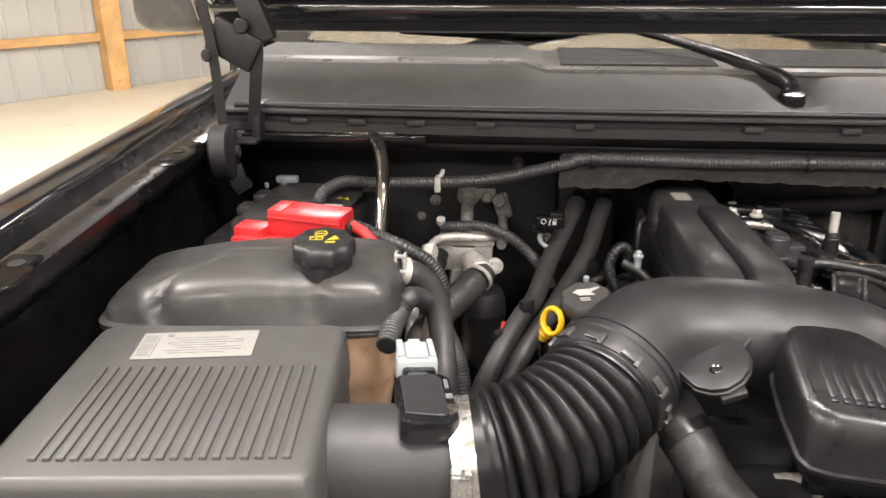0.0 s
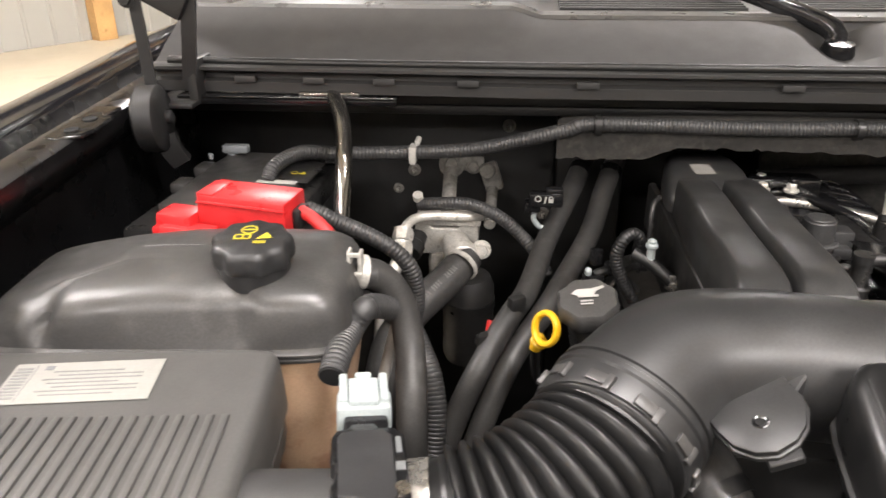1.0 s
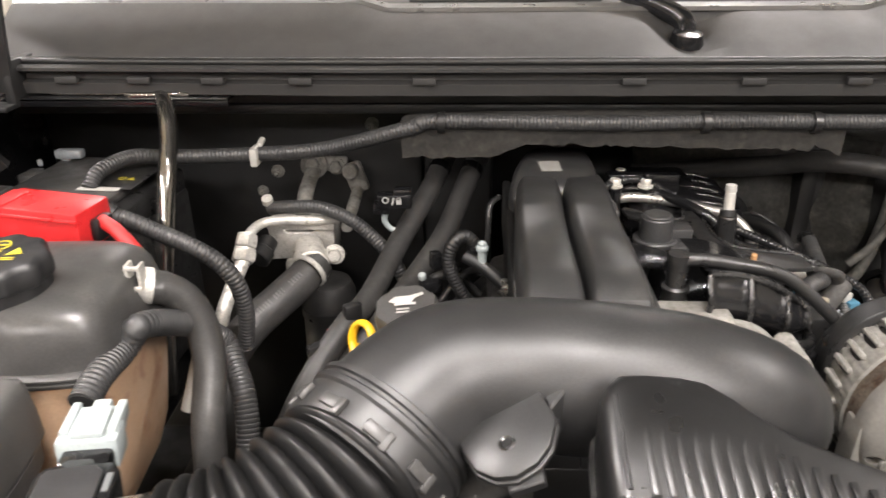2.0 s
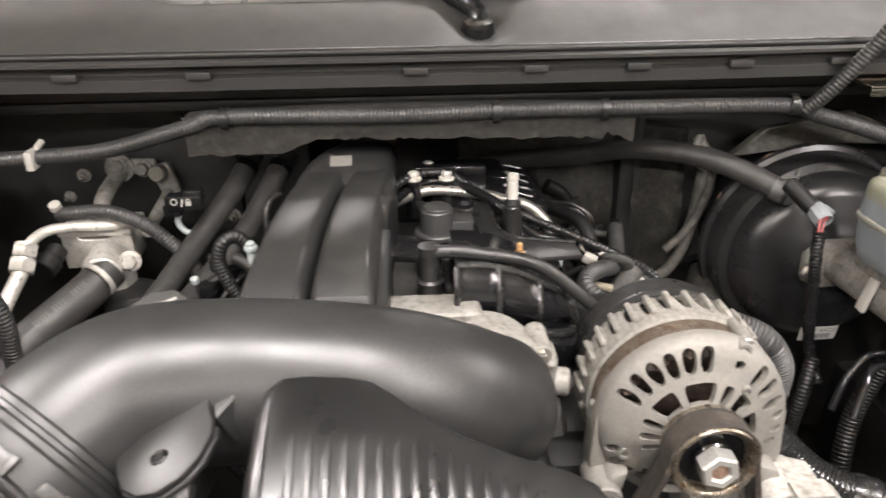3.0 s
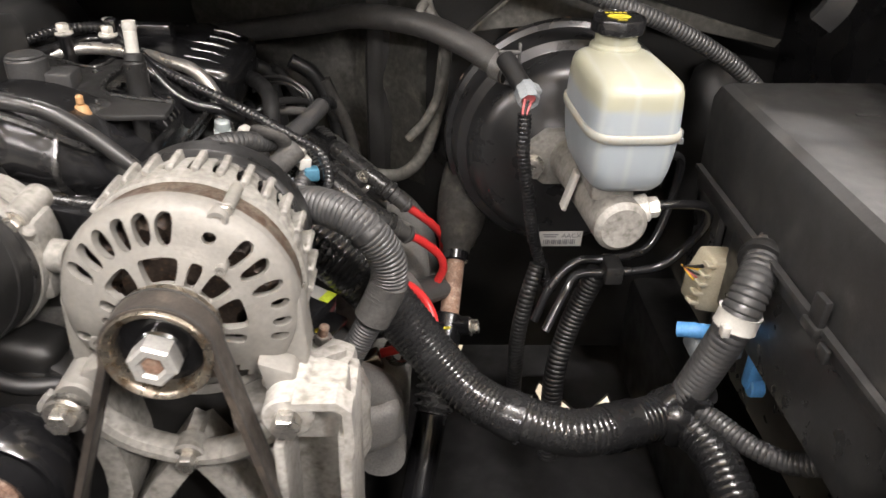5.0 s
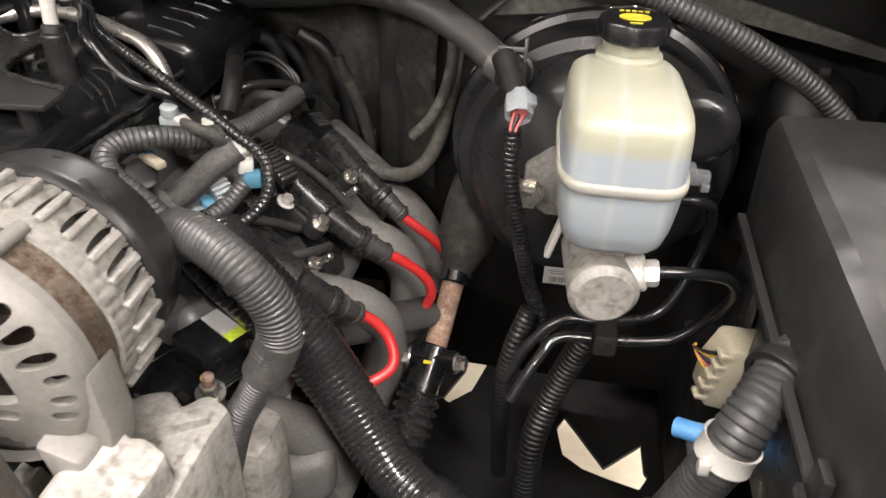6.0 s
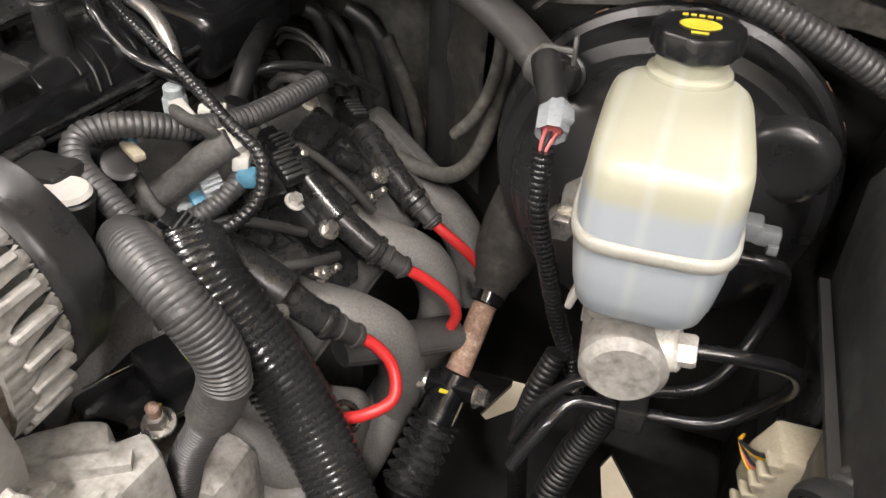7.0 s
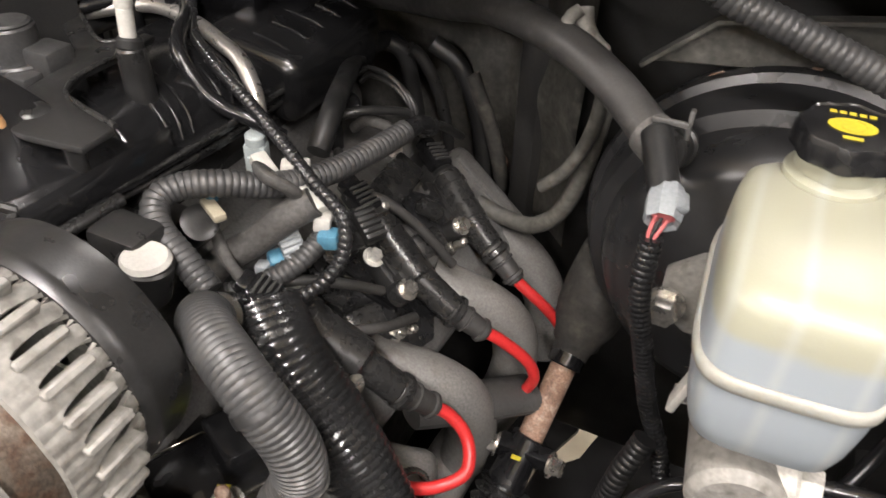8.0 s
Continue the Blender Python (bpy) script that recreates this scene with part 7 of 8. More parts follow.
for p in ((0.560, 0.935, 0.925), (0.585, 1.000, 0.912), (0.532, 0.905, 0.922), (0.548, 1.10, 0.945)):
    part("hex_bolt", hexagon(p, (0.55, -0.15, 1), 0.0060, 0.006, 0.0085), CLEAN_ALU, plate_)
for pts in ([(0.54, 0.92, 0.925), (0.565, 0.935, 0.93), (0.585, 0.96, 0.915), (0.60, 0.985, 0.895)], [(0.55, 1.02, 0.945), (0.572, 1.035, 0.94), (0.60, 1.05, 0.91), (0.625, 1.06, 0.875)], [(0.60, 0.93, 0.90), (0.62, 0.955, 0.892), (0.628, 0.985, 0.88)]):
    part("lead", hose(pts, 0.0042, 10), RUBBER, plate_)
exh = thing("exhaust_manifold", "grey cast exhaust manifold with curved ports", "exhaust manifold", (0.68, 0.98, 0.7))
for pts in ([(0.59, 0.965, 0.838), (0.635, 0.982, 0.822), (0.664, 0.996, 0.797), (0.672, 1.008, 0.755), (0.662, 1.015, 0.69)], [(0.60, 1.065, 0.845), (0.640, 1.078, 0.828), (0.668, 1.092, 0.800), (0.676, 1.10, 0.75), (0.665, 1.10, 0.69)],
            [(0.585, 0.845, 0.805), (0.622, 0.858, 0.784), (0.645, 0.872, 0.755), (0.650, 0.885, 0.70)], [(0.60, 1.16, 0.84), (0.645, 1.17, 0.82), (0.68, 1.165, 0.78), (0.69, 1.15, 0.72)]):
    part("port", rough(hose(pts, 0.0215, 24), 0.0004, 80, 0), EXHAUST_CAST, exh)
part("collector", hose([(0.645, 0.86, 0.68), (0.648, 0.95, 0.67), (0.652, 1.05, 0.67), (0.665, 1.15, 0.66)], 0.026, 22), EXHAUST_CAST, exh)
part("front_casting", rough(bm_join(box((0.60, 0.815, 0.78), (0.08, 0.06, 0.10), 0.02), box((0.552, 0.806, 0.845), (0.05, 0.05, 0.045), 0.008))), BRACKET_ALU, exh)
part("cross_bar", rough(strip([Vector((0.616, 0.880, 0.797)), Vector((0.600, 0.868, 0.772)), Vector((0.560, 0.850, 0.716))], 0.018, 0.014, (0.6, -0.6, 0.5)), 0.0005, 80, 1), BRACKET_ALU, exh, "pale cast cross bar")
part("head_casting", rough(bm_join(box((0.612, 0.860, 0.735), (0.10, 0.07, 0.06), 0.016, Matrix.Rotation(0.4, 4, "Z"), 3), box((0.640, 0.925, 0.735), (0.06, 0.08, 0.05), 0.014, Matrix.Rotation(0.2, 4, "Z"), 3)), 0.0008, 60, 2), EXHAUST_CAST, exh, "pale cast cylinder head side")
part("plug_boot", bm_join(rod((0.645, 0.912, 0.770), (0.61, 0.905, 0.76), 0.012), lathe([(0.0105, 0), (0.0125, -0.001), (0.0145, 0.001), (0.0145, 0.008), (0.0105, 0.012)], (0.664, 0.913, 0.778), (-0.6, 0.45, -0.65), 96, 32, 0.05)), CHROME, exh, "bright knurled spark plug shield")
rings = []
for p, q, r_ in (((0.634, 0.965, 0.795), (0.026, 0.034, -0.012), 0.0150), ((0.652, 0.988, 0.786), (0.026, 0.034, -0.012), 0.0168), ((0.680, 1.021, 0.775), (0.028, 0.032, -0.011), 0.0172), ((0.700, 1.044, 0.767), (0.028, 0.032, -0.011), 0.0172), ((0.708, 1.053, 0.764), (0.028, 0.032, -0.011), 0.0176)):
    fr = axis_frame(p, q)
    rings.append([fr @ Vector((r_ * (1.15 + 0.05 * (k % 2)) * math.cos(2 * math.pi * k / 56), r_ * (0.72 + 0.05 * (k % 2)) * math.sin(2 * math.pi * k / 56), 0)) for k in range(56)])
solo("heat_sleeve", loft(rings), RUBBER, "dark ribbed heat sleeve over a plug wire", "sleeve", crease=70)

steer = thing("steering_shaft", "steering shaft with a rusty section and rubber boots", "steering shaft", (0.72, 1.0, 0.66))
S0, S1, S2, S3 = Vector((0.742, 1.150, 0.865)), Vector((0.729, 1.085, 0.792)), Vector((0.7195, 1.020, 0.738)), Vector((0.700, 0.945, 0.660))
part("upper_boot", lathe([(0.0, -0.02), (0.026, -0.02), (0.030, 0.0), (0.0315, 0.03), (0.030, 0.055), (0.0265, 0.070), (0.022, 0.078), (0.021, 0.086), (0.017, 0.090), (0.016, 0.100), (0.0, 0.100)], S0, S1 - S0, 32), FOAM, steer, "dusty dull rubber boot", crease=60)
part("rusty_shaft", rod(S1, S2, 0.0115), RUST, steer, "rusty bare steel shaft")
part("collar", rod(S0.lerp(S1, 0.9), S1 + (S2 - S1) * 0.12, 0.016), BLACK_STEEL, steer)
dn = (S3 - S2).normalized()
part("yoke", bm_join(rod(S2 - dn * 0.008, S2 + dn * 0.045, 0.0165, 0.018), box(S2 + dn * 0.012 + Vector((0.003, 0, 0.008)), (0.05, 0.018, 0.018), 0.004)), BLACK_STEEL, steer)
for sx in (-1, 1):
    bolt(steer, S2 + dn * 0.012 + Vector((sx * 0.026 + 0.003, -0.003, 0.008)), (sx, -0.1, 0.15), 0.0085, 0.009, 0.011, STEEL)
part("yoke_mark", box(S2 + dn * 0.014 + Vector((0.0, -0.012, 0.0155)), (0.008, 0.004, 0.001), 0), YELLOW_INK, steer)
l3 = smooth_line([S2 + dn * 0.04, S2 + dn * 0.06, S2 + dn * 0.085, S3], 0.0105 / 6)
part("lower_boot", sweep(l3, [0.018 + 0.006 * (0.5 + 0.5 * math.cos(2 * math.pi * i / 6)) for i in range(len(l3))], 26), DUSTY_PLASTIC, steer, "black ribbed rubber boot", crease=60)
part("lower_shaft", rod(S3, S3 + dn * 0.16, 0.018), BLACK_STEEL, steer)

# ---- wiring on the driver side ----
big = thing("main_harness", "thick glossy taped wiring harness conduit", "wiring harness", (0.75, 0.80, 0.79))
BIG = [(0.575, 0.880, 0.945), (0.601, 0.865, 0.932), (0.636, 0.857, 0.902), (0.671, 0.847, 0.864), (0.704, 0.827, 0.832), (0.734, 0.803, 0.815), (0.772, 0.780, 0.811), (0.817, 0.768, 0.806), (0.870, 0.785, 0.800), (0.915, 0.802, 0.798)]
part("conduit", conduit(BIG, 0.0205, 0.0052, 0.042, 28, 0.38, 0.5), HARNESS_SLEEVE, big)
bigline = smooth_line(BIG, 0.004)
for a, b in ((0.60, 0.66), (0.82, 0.90)):
    seg_ = bigline[int(a * len(bigline)):int(b * len(bigline))]
    part("tape_wrap", sweep(seg_, [0.0217 + 0.0004 * ((i * 7) % 3) for i in range(len(seg_))], 24), TAPE, big, crease=60)
altc = thing("alternator_conduit", "grey corrugated conduit curling behind the alternator", "wiring conduit", (0.62, 0.80, 0.85))
part("conduit", conduit([(0.566, 0.850, 0.962), (0.576, 0.835, 0.984), (0.592, 0.820, 0.996), (0.614, 0.807, 1.000), (0.639, 0.797, 0.991), (0.656, 0.797, 0.967), (0.659, 0.798, 0.944), (0.652, 0.797, 0.920)], 0.0148, 0.0034, 0.075, 24), CONDUIT, altc)
part("lower_conduit", conduit([(0.655, 0.798, 0.930), (0.646, 0.796, 0.908), (0.635, 0.794, 0.886), (0.622, 0.790, 0.858), (0.61, 0.784, 0.81)], 0.0112, 0.0030, 0.075, 20), CONDUIT, altc)
part("cloth_sleeve", hose([(0.6592, 0.798, 0.940), (0.656, 0.798, 0.930), (0.651, 0.797, 0.918), (0.645, 0.796, 0.906)], 0.0152, 20), CLOTH_TAPE, altc, "frayed cloth tape round the bend")
part("tape_end", hose([(0.560, 0.858, 0.952), (0.566, 0.852, 0.964), (0.572, 0.847, 0.972)], 0.0148, 18), TAPE, altc)
part("cable_tie", lathe([(0.0138, -0.003), (0.0152, -0.003), (0.0152, 0.003), (0.0138, 0.003)], (0.6430, 0.796, 0.986), (0.6, -0.2, -0.6), 22), BLACK_PLASTIC, altc)
cc = thing("coil_conduit", "grey corrugated conduit looping over the coils", "wiring conduit", (0.53, 0.95, 0.99))
part("conduit", conduit([(0.577, 1.068, 0.985), (0.568, 1.03, 0.984), (0.556, 0.985, 0.986), (0.541, 0.948, 0.994), (0.522, 0.920, 1.006), (0.505, 0.903, 1.008), (0.499, 0.888, 1.004), (0.509, 0.876, 0.995), (0.530, 0.870, 0.984), (0.552, 0.865, 0.969)], 0.0092, 0.0045, 0.10, 16), CONDUIT, cc)
part("end_tape", hose([(0.5765, 1.062, 0.985), (0.581, 1.082, 0.985), (0.584, 1.10, 0.975)], 0.0075, 12), TAPE, cc)
part("cloth_tie", bm_join(hose([(0.536, 0.962, 0.985), (0.533, 0.948, 1.003), (0.545, 0.938, 1.007), (0.556, 0.945, 0.998), (0.556, 0.955, 0.983), (0.545, 0.962, 0.976)], 0.0075, 12, flat=0.6)), CLOTH_TAPE, cc)
solo("taped_wire", conduit([(0.285, 0.985, 1.054), (0.322, 1.05, 1.064), (0.371, 1.075, 1.060), (0.418, 1.03, 1.041), (0.485, 1.0, 1.019), (0.528, 0.98, 1.006), (0.560, 0.965, 0.994), (0.590, 0.955, 0.978), (0.598, 0.935, 0.958), (0.588, 0.907, 0.948), (0.558, 0.888, 0.946), (0.535, 0.879, 0.948)], 0.0052, 0.0048, 0.16, 12), TAPE, "thin black taped wire loop", "wire")
loom = thing("injector_wiring", "taped wiring with small blue and pale connectors", "wiring", (0.53, 0.94, 0.93))
part("taped_loom", hose([(0.568, 0.955, 0.985), (0.552, 0.942, 0.974), (0.535, 0.930, 0.958), (0.512, 0.915, 0.940), (0.505, 0.90, 0.925)], 0.0108, 14), CLOTH_TAPE, loom)
for p, s_, mat_, rot, tip in (((0.525, 0.962, 0.994), (0.026, 0.012, 0.010), WHITE_PLASTIC, -25, 20), ((0.543, 0.972, 0.996), (0.020, 0.012, 0.008), WHITE_PLASTIC, 30, 0), ((0.562, 0.960, 0.982), (0.024, 0.018, 0.012), WHITE_PLASTIC, -30, 25), ((0.571, 0.960, 0.970), (0.012, 0.022, 0.012), WHITE_PLASTIC, 25, 10),
                              ((0.580, 0.951, 0.961), (0.014, 0.013, 0.012), TEAL_PLASTIC, 20, 0), ((0.547, 0.935, 0.942), (0.012, 0.013, 0.012), TEAL_PLASTIC, -35, 20), ((0.507, 0.922, 0.992), (0.018, 0.008, 0.007), TEAL_PLASTIC, -20, 0), ((0.541, 0.926, 0.936), (0.010, 0.010, 0.014), GREY_PLUG, 10, 0)):
    part("connector", box(p, s_, 0.002, Matrix.Rotation(radians(rot), 4, "Z") @ Matrix.Rotation(radians(tip), 4, "Y")), mat_, loom)
part("line_coupling", moved(bm_join(box((0, 0, 0), (0.017, 0.012, 0.026), 0.002), box((0, -0.0065, -0.004), (0.011, 0.003, 0.016), 0.001), rod((0, 0, 0.012), (0, 0, 0.022), 0.0075)), pose(0.488, 0.998, 0.974, 6, 4, 15)), PALE_PLUG, loom, "pale plastic line coupling")
plug_m = pose(0.556, 0.941, 0.953, 10, 25, -35)
plug_ = part("ribbed_plug", moved(box((0, 0, 0), (0.030, 0.016, 0.012), 0.002), plug_m), GREY_PLUG, loom, "ribbed grey wiring plug")
for k in range(6):
    part("plug_rib", moved(box((-0.012 + 0.0048 * k, 0, 0.0065), (0.0022, 0.015, 0.004), 0.0006, seg=1), plug_m), GREY_PLUG, plug_)
plug_m = pose(0.585, 0.995, 0.946, 5, 30, -30)
plug_ = part("ribbed_plug", moved(box((0, 0, 0), (0.028, 0.016, 0.012), 0.002), plug_m), BLACK_PLASTIC, loom, "ribbed black wiring plug")
for k in range(6):
    part("plug_rib", moved(box((-0.011 + 0.0048 * k, 0, 0.007), (0.0022, 0.015, 0.004), 0.0006, seg=1), plug_m), BLACK_PLASTIC, plug_)
part("injector", bm_join(rod((0.495, 0.910, 0.962), (0.512, 0.905, 0.980), 0.011), lathe([(0.006, 0), (0.012, 0.0), (0.0125, 0.004), (0.007, 0.006), (0.0, 0.004)], (0.512, 0.905, 0.980), (0.5, -0.2, 0.6), 22), box((0.485, 0.90, 0.970), (0.04, 0.03, 0.03), 0.005), box((0.470, 0.885, 0.985), (0.045, 0.012, 0.010), 0.003)), BLACK_PLASTIC, loom)
part("cream_clip", box((0.520, 0.912, 0.990), (0.026, 0.009, 0.006), 0.002, Matrix.Rotation(-0.5, 4, "Z")), BEIGE_PLUG, loom)
part("port_boot", bm_join(rod((0.519, 0.846, 0.968), (0.525, 0.848, 0.996), 0.015, 0.0165), box((0.50, 0.86, 0.985), (0.04, 0.03, 0.04), 0.006)), BLACK_PLASTIC, loom)
part("boot_cap", lathe([(0, 0.004), (0.013, 0.003), (0.015, 0.0)], (0.5252, 0.848, 0.9965), (0.1, 0, 1), 26), WHITE_PLASTIC, loom, "white round cap")
part("small_conduit", conduit([(0.574, 0.958, 0.962), (0.572, 0.945, 0.955), (0.563, 0.925, 0.946), (0.548, 0.905, 0.940), (0.535, 0.893, 0.938)], 0.0078, 0.0042, 0.1, 14), CONDUIT, loom)
for pts in ([(0.49, 1.0, 0.95), (0.505, 0.99, 0.965), (0.52, 0.985, 0.975)], [(0.565, 0.99, 0.935), (0.575, 0.985, 0.945), (0.57, 0.97, 0.955)], [(0.515, 0.945, 0.945), (0.51, 0.935, 0.925), (0.52, 0.92, 0.92)], [(0.50, 1.06, 0.975), (0.53, 1.08, 0.985), (0.555, 1.12, 0.97), (0.56, 1.15, 0.94)], [(0.56, 1.1, 0.965), (0.575, 1.13, 0.96), (0.58, 1.17, 0.93)]):
    part("wire", hose(pts, 0.004, 10), BLACK_PLASTIC, loom)

# ---- brake booster, master cylinder, reservoir ----
booster = thing("brake_booster", "large round black steel brake booster on the firewall", "brake booster", (0.85, 1.13, 0.80))
BC = Vector((0.850, 0, 0.930))
part("shell", lathe([(0.0, 1.040), (0.042, 1.040), (0.050, 1.044), (0.062, 1.052), (0.092, 1.058), (0.104, 1.066), (0.110, 1.080), (0.114, 1.092), (0.124, 1.096), (0.128, 1.104), (0.130, 1.125), (0.136, 1.128), (0.138, 1.134), (0.136, 1.140), (0.130, 1.146), (0.126, 1.18), (0.10, 1.20), (0, 1.205)], BC, (0, 1, 0), 96), BOOSTER_PAINT, booster, crease=40)
part("pressed_dome", lathe([(0.033, 0.016), (0.031, 0.006), (0.027, 0.0020), (0.021, 0.0), (0.017, 0.0012), (0, 0.0015)], (0.931, 1.054, 0.992), (0.12, 1, 0.10), 48), BOOSTER_PAINT, booster)
LM = pose(0.845, 1.0375, 0.842, 8, 0, 2)
lab = part("part_label", moved(box((0, 0, 0), (0.050, 0.0008, 0.021), 0), LM), PAPER, booster, "white barcode label")
part("barcode", moved(bm_join(*[box((-0.019 + 0.0024 * k, -0.0006, -0.004), (0.0010 + 0.0005 * (k % 3), 0.0004, 0.007), 0) for k in range(16)], box((-0.012, -0.0006, 0.0065), (0.018, 0.0004, 0.0014), 0), box((-0.012, -0.0006, 0.0035), (0.014, 0.0004, 0.0014), 0)), LM), INK, lab)
text_curve = bpy.data.curves.new("label_text", "FONT")
text_curve.body, text_curve.size, text_curve.extrude, text_curve.align_x = "AACX", 0.0082, 0.0002, "LEFT"
text_ob = bpy.data.objects.new("label_text", text_curve)
text_bm = bmesh.new()
text_bm.from_mesh(bpy.data.meshes.new_from_object(text_ob))
bpy.data.objects.remove(text_ob)
part("lettering", moved(text_bm, LM @ pose(0.001, -0.0007, 0.0022, 90, 0, 0)), INK, lab)
part("check_valve", bm_join(rod((0.775, 1.07, 1.025), (0.772, 1.045, 1.033), 0.014), lathe([(0.010, 0), (0.0145, 0.002), (0.0145, 0.009), (0.010, 0.011)], (0.776, 1.062, 1.028), (0, 1, -0.3), 24)), BLACK_PLASTIC, booster)
mc = thing("master_cylinder", "dull cast aluminium brake master cylinder", "master cylinder", (0.85, 0.95, 0.92))
M0, M1 = Vector((0.843, 1.022, 0.952)), Vector((0.862, 0.872, 0.948))
part("barrel", bm_join(rod(M0, M0.lerp(M1, 0.35), 0.026, 0.024), rod(M0.lerp(M1, 0.3), M1, 0.0245, 0.0245, 32, 0.005), box(M0.lerp(M1, 0.55) + Vector((0, 0, 0.028)), (0.040, 0.10, 0.026), 0.006)), CAST_ALU, mc)
part("flange", bm_join(prism([(-0.050, -0.014), (-0.030, -0.030), (0.030, -0.030), (0.050, -0.014), (0.050, 0.014), (0.030, 0.030), (-0.030, 0.030), (-0.050, 0.014)], plate(M0 + Vector((0, 0.006, 0)), (1, 0.06, 0), (0, 0.02, 1)), 0.014, 0.003, 2)), CAST_ALU, mc)
bolt(mc, (0.799, 1.006, 0.946), (0, -1, 0), 0.0105, 0.012, 0.013, STEEL)
bolt(mc, (0.885, 1.008, 0.944), (0, -1, 0), 0.0105, 0.012, 0.013, STEEL)
part("outlet", bm_join(rod((0.870, 0.893, 0.955), (0.888, 0.892, 0.960), 0.013), hexagon((0.886, 0.892, 0.959), (1, 0, 0.15), 0.0095, 0.011, 0.011)), CLEAN_ALU, mc)
part("tab", box((0.825, 0.935, 0.955), (0.005, 0.014, 0.040), 0.0015, Matrix.Rotation(0.25, 4, "Y")), WHITE_PLASTIC, mc)

fluid = stuff("reservoir_plastic", (0.40, 0.44, 0.47), 0.36, vary=0.05, grain=30, bump=0.1, wear=0.03)
nt = fluid.node_tree
bs = nt.nodes["Principled BSDF"]
tc, sep, rmp, mx = nt.nodes.new("ShaderNodeTexCoord"), nt.nodes.new("ShaderNodeSeparateXYZ"), nt.nodes.new("ShaderNodeMapRange"), nt.nodes.new("ShaderNodeMix")
mx.data_type = "RGBA"
nt.links.new(tc.outputs["Object"], sep.inputs[0])
wob = nt.nodes.new("ShaderNodeTexNoise")
wob.inputs["Scale"].default_value = 45
lvl = nt.nodes.new("ShaderNodeMath")
lvl.operation = "MULTIPLY_ADD"
lvl.inputs[1].default_value = 0.008
nt.links.new(tc.outputs["Object"], wob.inputs["Vector"])
nt.links.new(wob.outputs[0], lvl.inputs[0])
nt.links.new(sep.outputs[2], lvl.inputs[2])
nt.links.new(lvl.outputs[0], rmp.inputs[0])
rmp.inputs[1].default_value, rmp.inputs[2].default_value = 1.0590, 1.0650
nt.links.new(rmp.outputs[0], mx.inputs[0])
mx.inputs[6].default_value, mx.inputs[7].default_value = (0.268, 0.300, 0.322, 1), (0.300, 0.300, 0.232, 1)
baffle = mx.outputs[2]
for bx, bw in ((0.829, 0.0022), (0.8545, 0.0028), (0.886, 0.0024)):
    dist, soft_, pale = nt.nodes.new("ShaderNodeMath"), nt.nodes.new("ShaderNodeMapRange"), nt.nodes.new("ShaderNodeMix")
    off = nt.nodes.new("ShaderNodeMath")
    off.operation, dist.operation = "SUBTRACT", "ABSOLUTE"
    off.inputs[1].default_value = bx
    nt.links.new(sep.outputs[0], off.inputs[0])
    nt.links.new(off.outputs[0], dist.inputs[0])
    nt.links.new(dist.outputs[0], soft_.inputs[0])
    soft_.interpolation_type = "SMOOTHSTEP"
    soft_.inputs[1].default_value, soft_.inputs[2].default_value = 0.0, bw * 1.6
    soft_.inputs[3].default_value, soft_.inputs[4].default_value = 0.4, 0.0
    pale.data_type = "RGBA"
    nt.links.new(soft_.outputs[0], pale.inputs[0])
    nt.links.new(baffle, pale.inputs[6])
    pale.inputs[7].default_value = (0.37, 0.385, 0.37, 1)
    baffle = pale.outputs[2]
nt.links.new(baffle, bs.inputs["Base Color"])
bs.inputs["Subsurface Weight"].default_value, bs.inputs["Subsurface Scale"].default_value = 0.5, 0.012
bs.inputs["Subsurface Radius"].default_value = (1.0, 1.0, 0.9)

pot = thing("brake_fluid_reservoir", "milky white brake fluid reservoir with a black cap", "reservoir", (0.853, 0.928, 0.96))
pr = lambda hx, hy, z, dy=0.0: oval((0.8583, 0.926 + dy, z), hx, hy, 4.8, 56, 3)
part("lower_half", loft([pr(0.022, 0.042, 0.981), pr(0.030, 0.051, 0.984), pr(0.0345, 0.056, 0.990), pr(0.0372, 0.0595, 1.002), pr(0.0390, 0.0615, 1.018), pr(0.0398, 0.0620, 1.031)]), fluid, pot, "bluish white translucent plastic", crease=50)
part("seam", loft([pr(0.0402, 0.0625, 1.0308), pr(0.0415, 0.0640, 1.0320), pr(0.0419, 0.0644, 1.0350), pr(0.0415, 0.0640, 1.0380), pr(0.0402, 0.0625, 1.0392)]), SEAM_PLASTIC, pot, crease=50)
part("upper_half", loft([pr(0.0398, 0.0620, 1.036), pr(0.0394, 0.0616, 1.050), pr(0.0388, 0.0611, 1.062), pr(0.0381, 0.0604, 1.0695), pr(0.0366, 0.0584, 1.0755), pr(0.0322, 0.0540, 1.0794), pr(0.0240, 0.0440, 1.0810), pr(0.012, 0.030, 1.0815)]), fluid, pot, "cream-yellowed plastic above the fluid", crease=50)
RC = Vector((0.858, 0.972, 1.0738))
part("neck", lathe([(0.0235, 0.004), (0.0225, 0.010), (0.0190, 0.0125), (0.0185, 0.026), (0.0, 0.026)], RC, (0, 0, 1), 36), fluid, pot)
rcap = part("cap", bm_join(lathe([(0, 0.021), (0.0210, 0.021), (0.0235, 0.023), (0.0235, 0.032), (0.0220, 0.0350), (0.0212, 0.0340), (0, 0.0340)], RC, (0, -0.04, 1), 72, 8, 0.04)), GLOSS_PLASTIC, pot, "black screw cap with yellow print")
RM = plate(RC + Vector((0, -0.0013, 0.0342)), (1, 0.05, 0), (0, 1, 0.04))
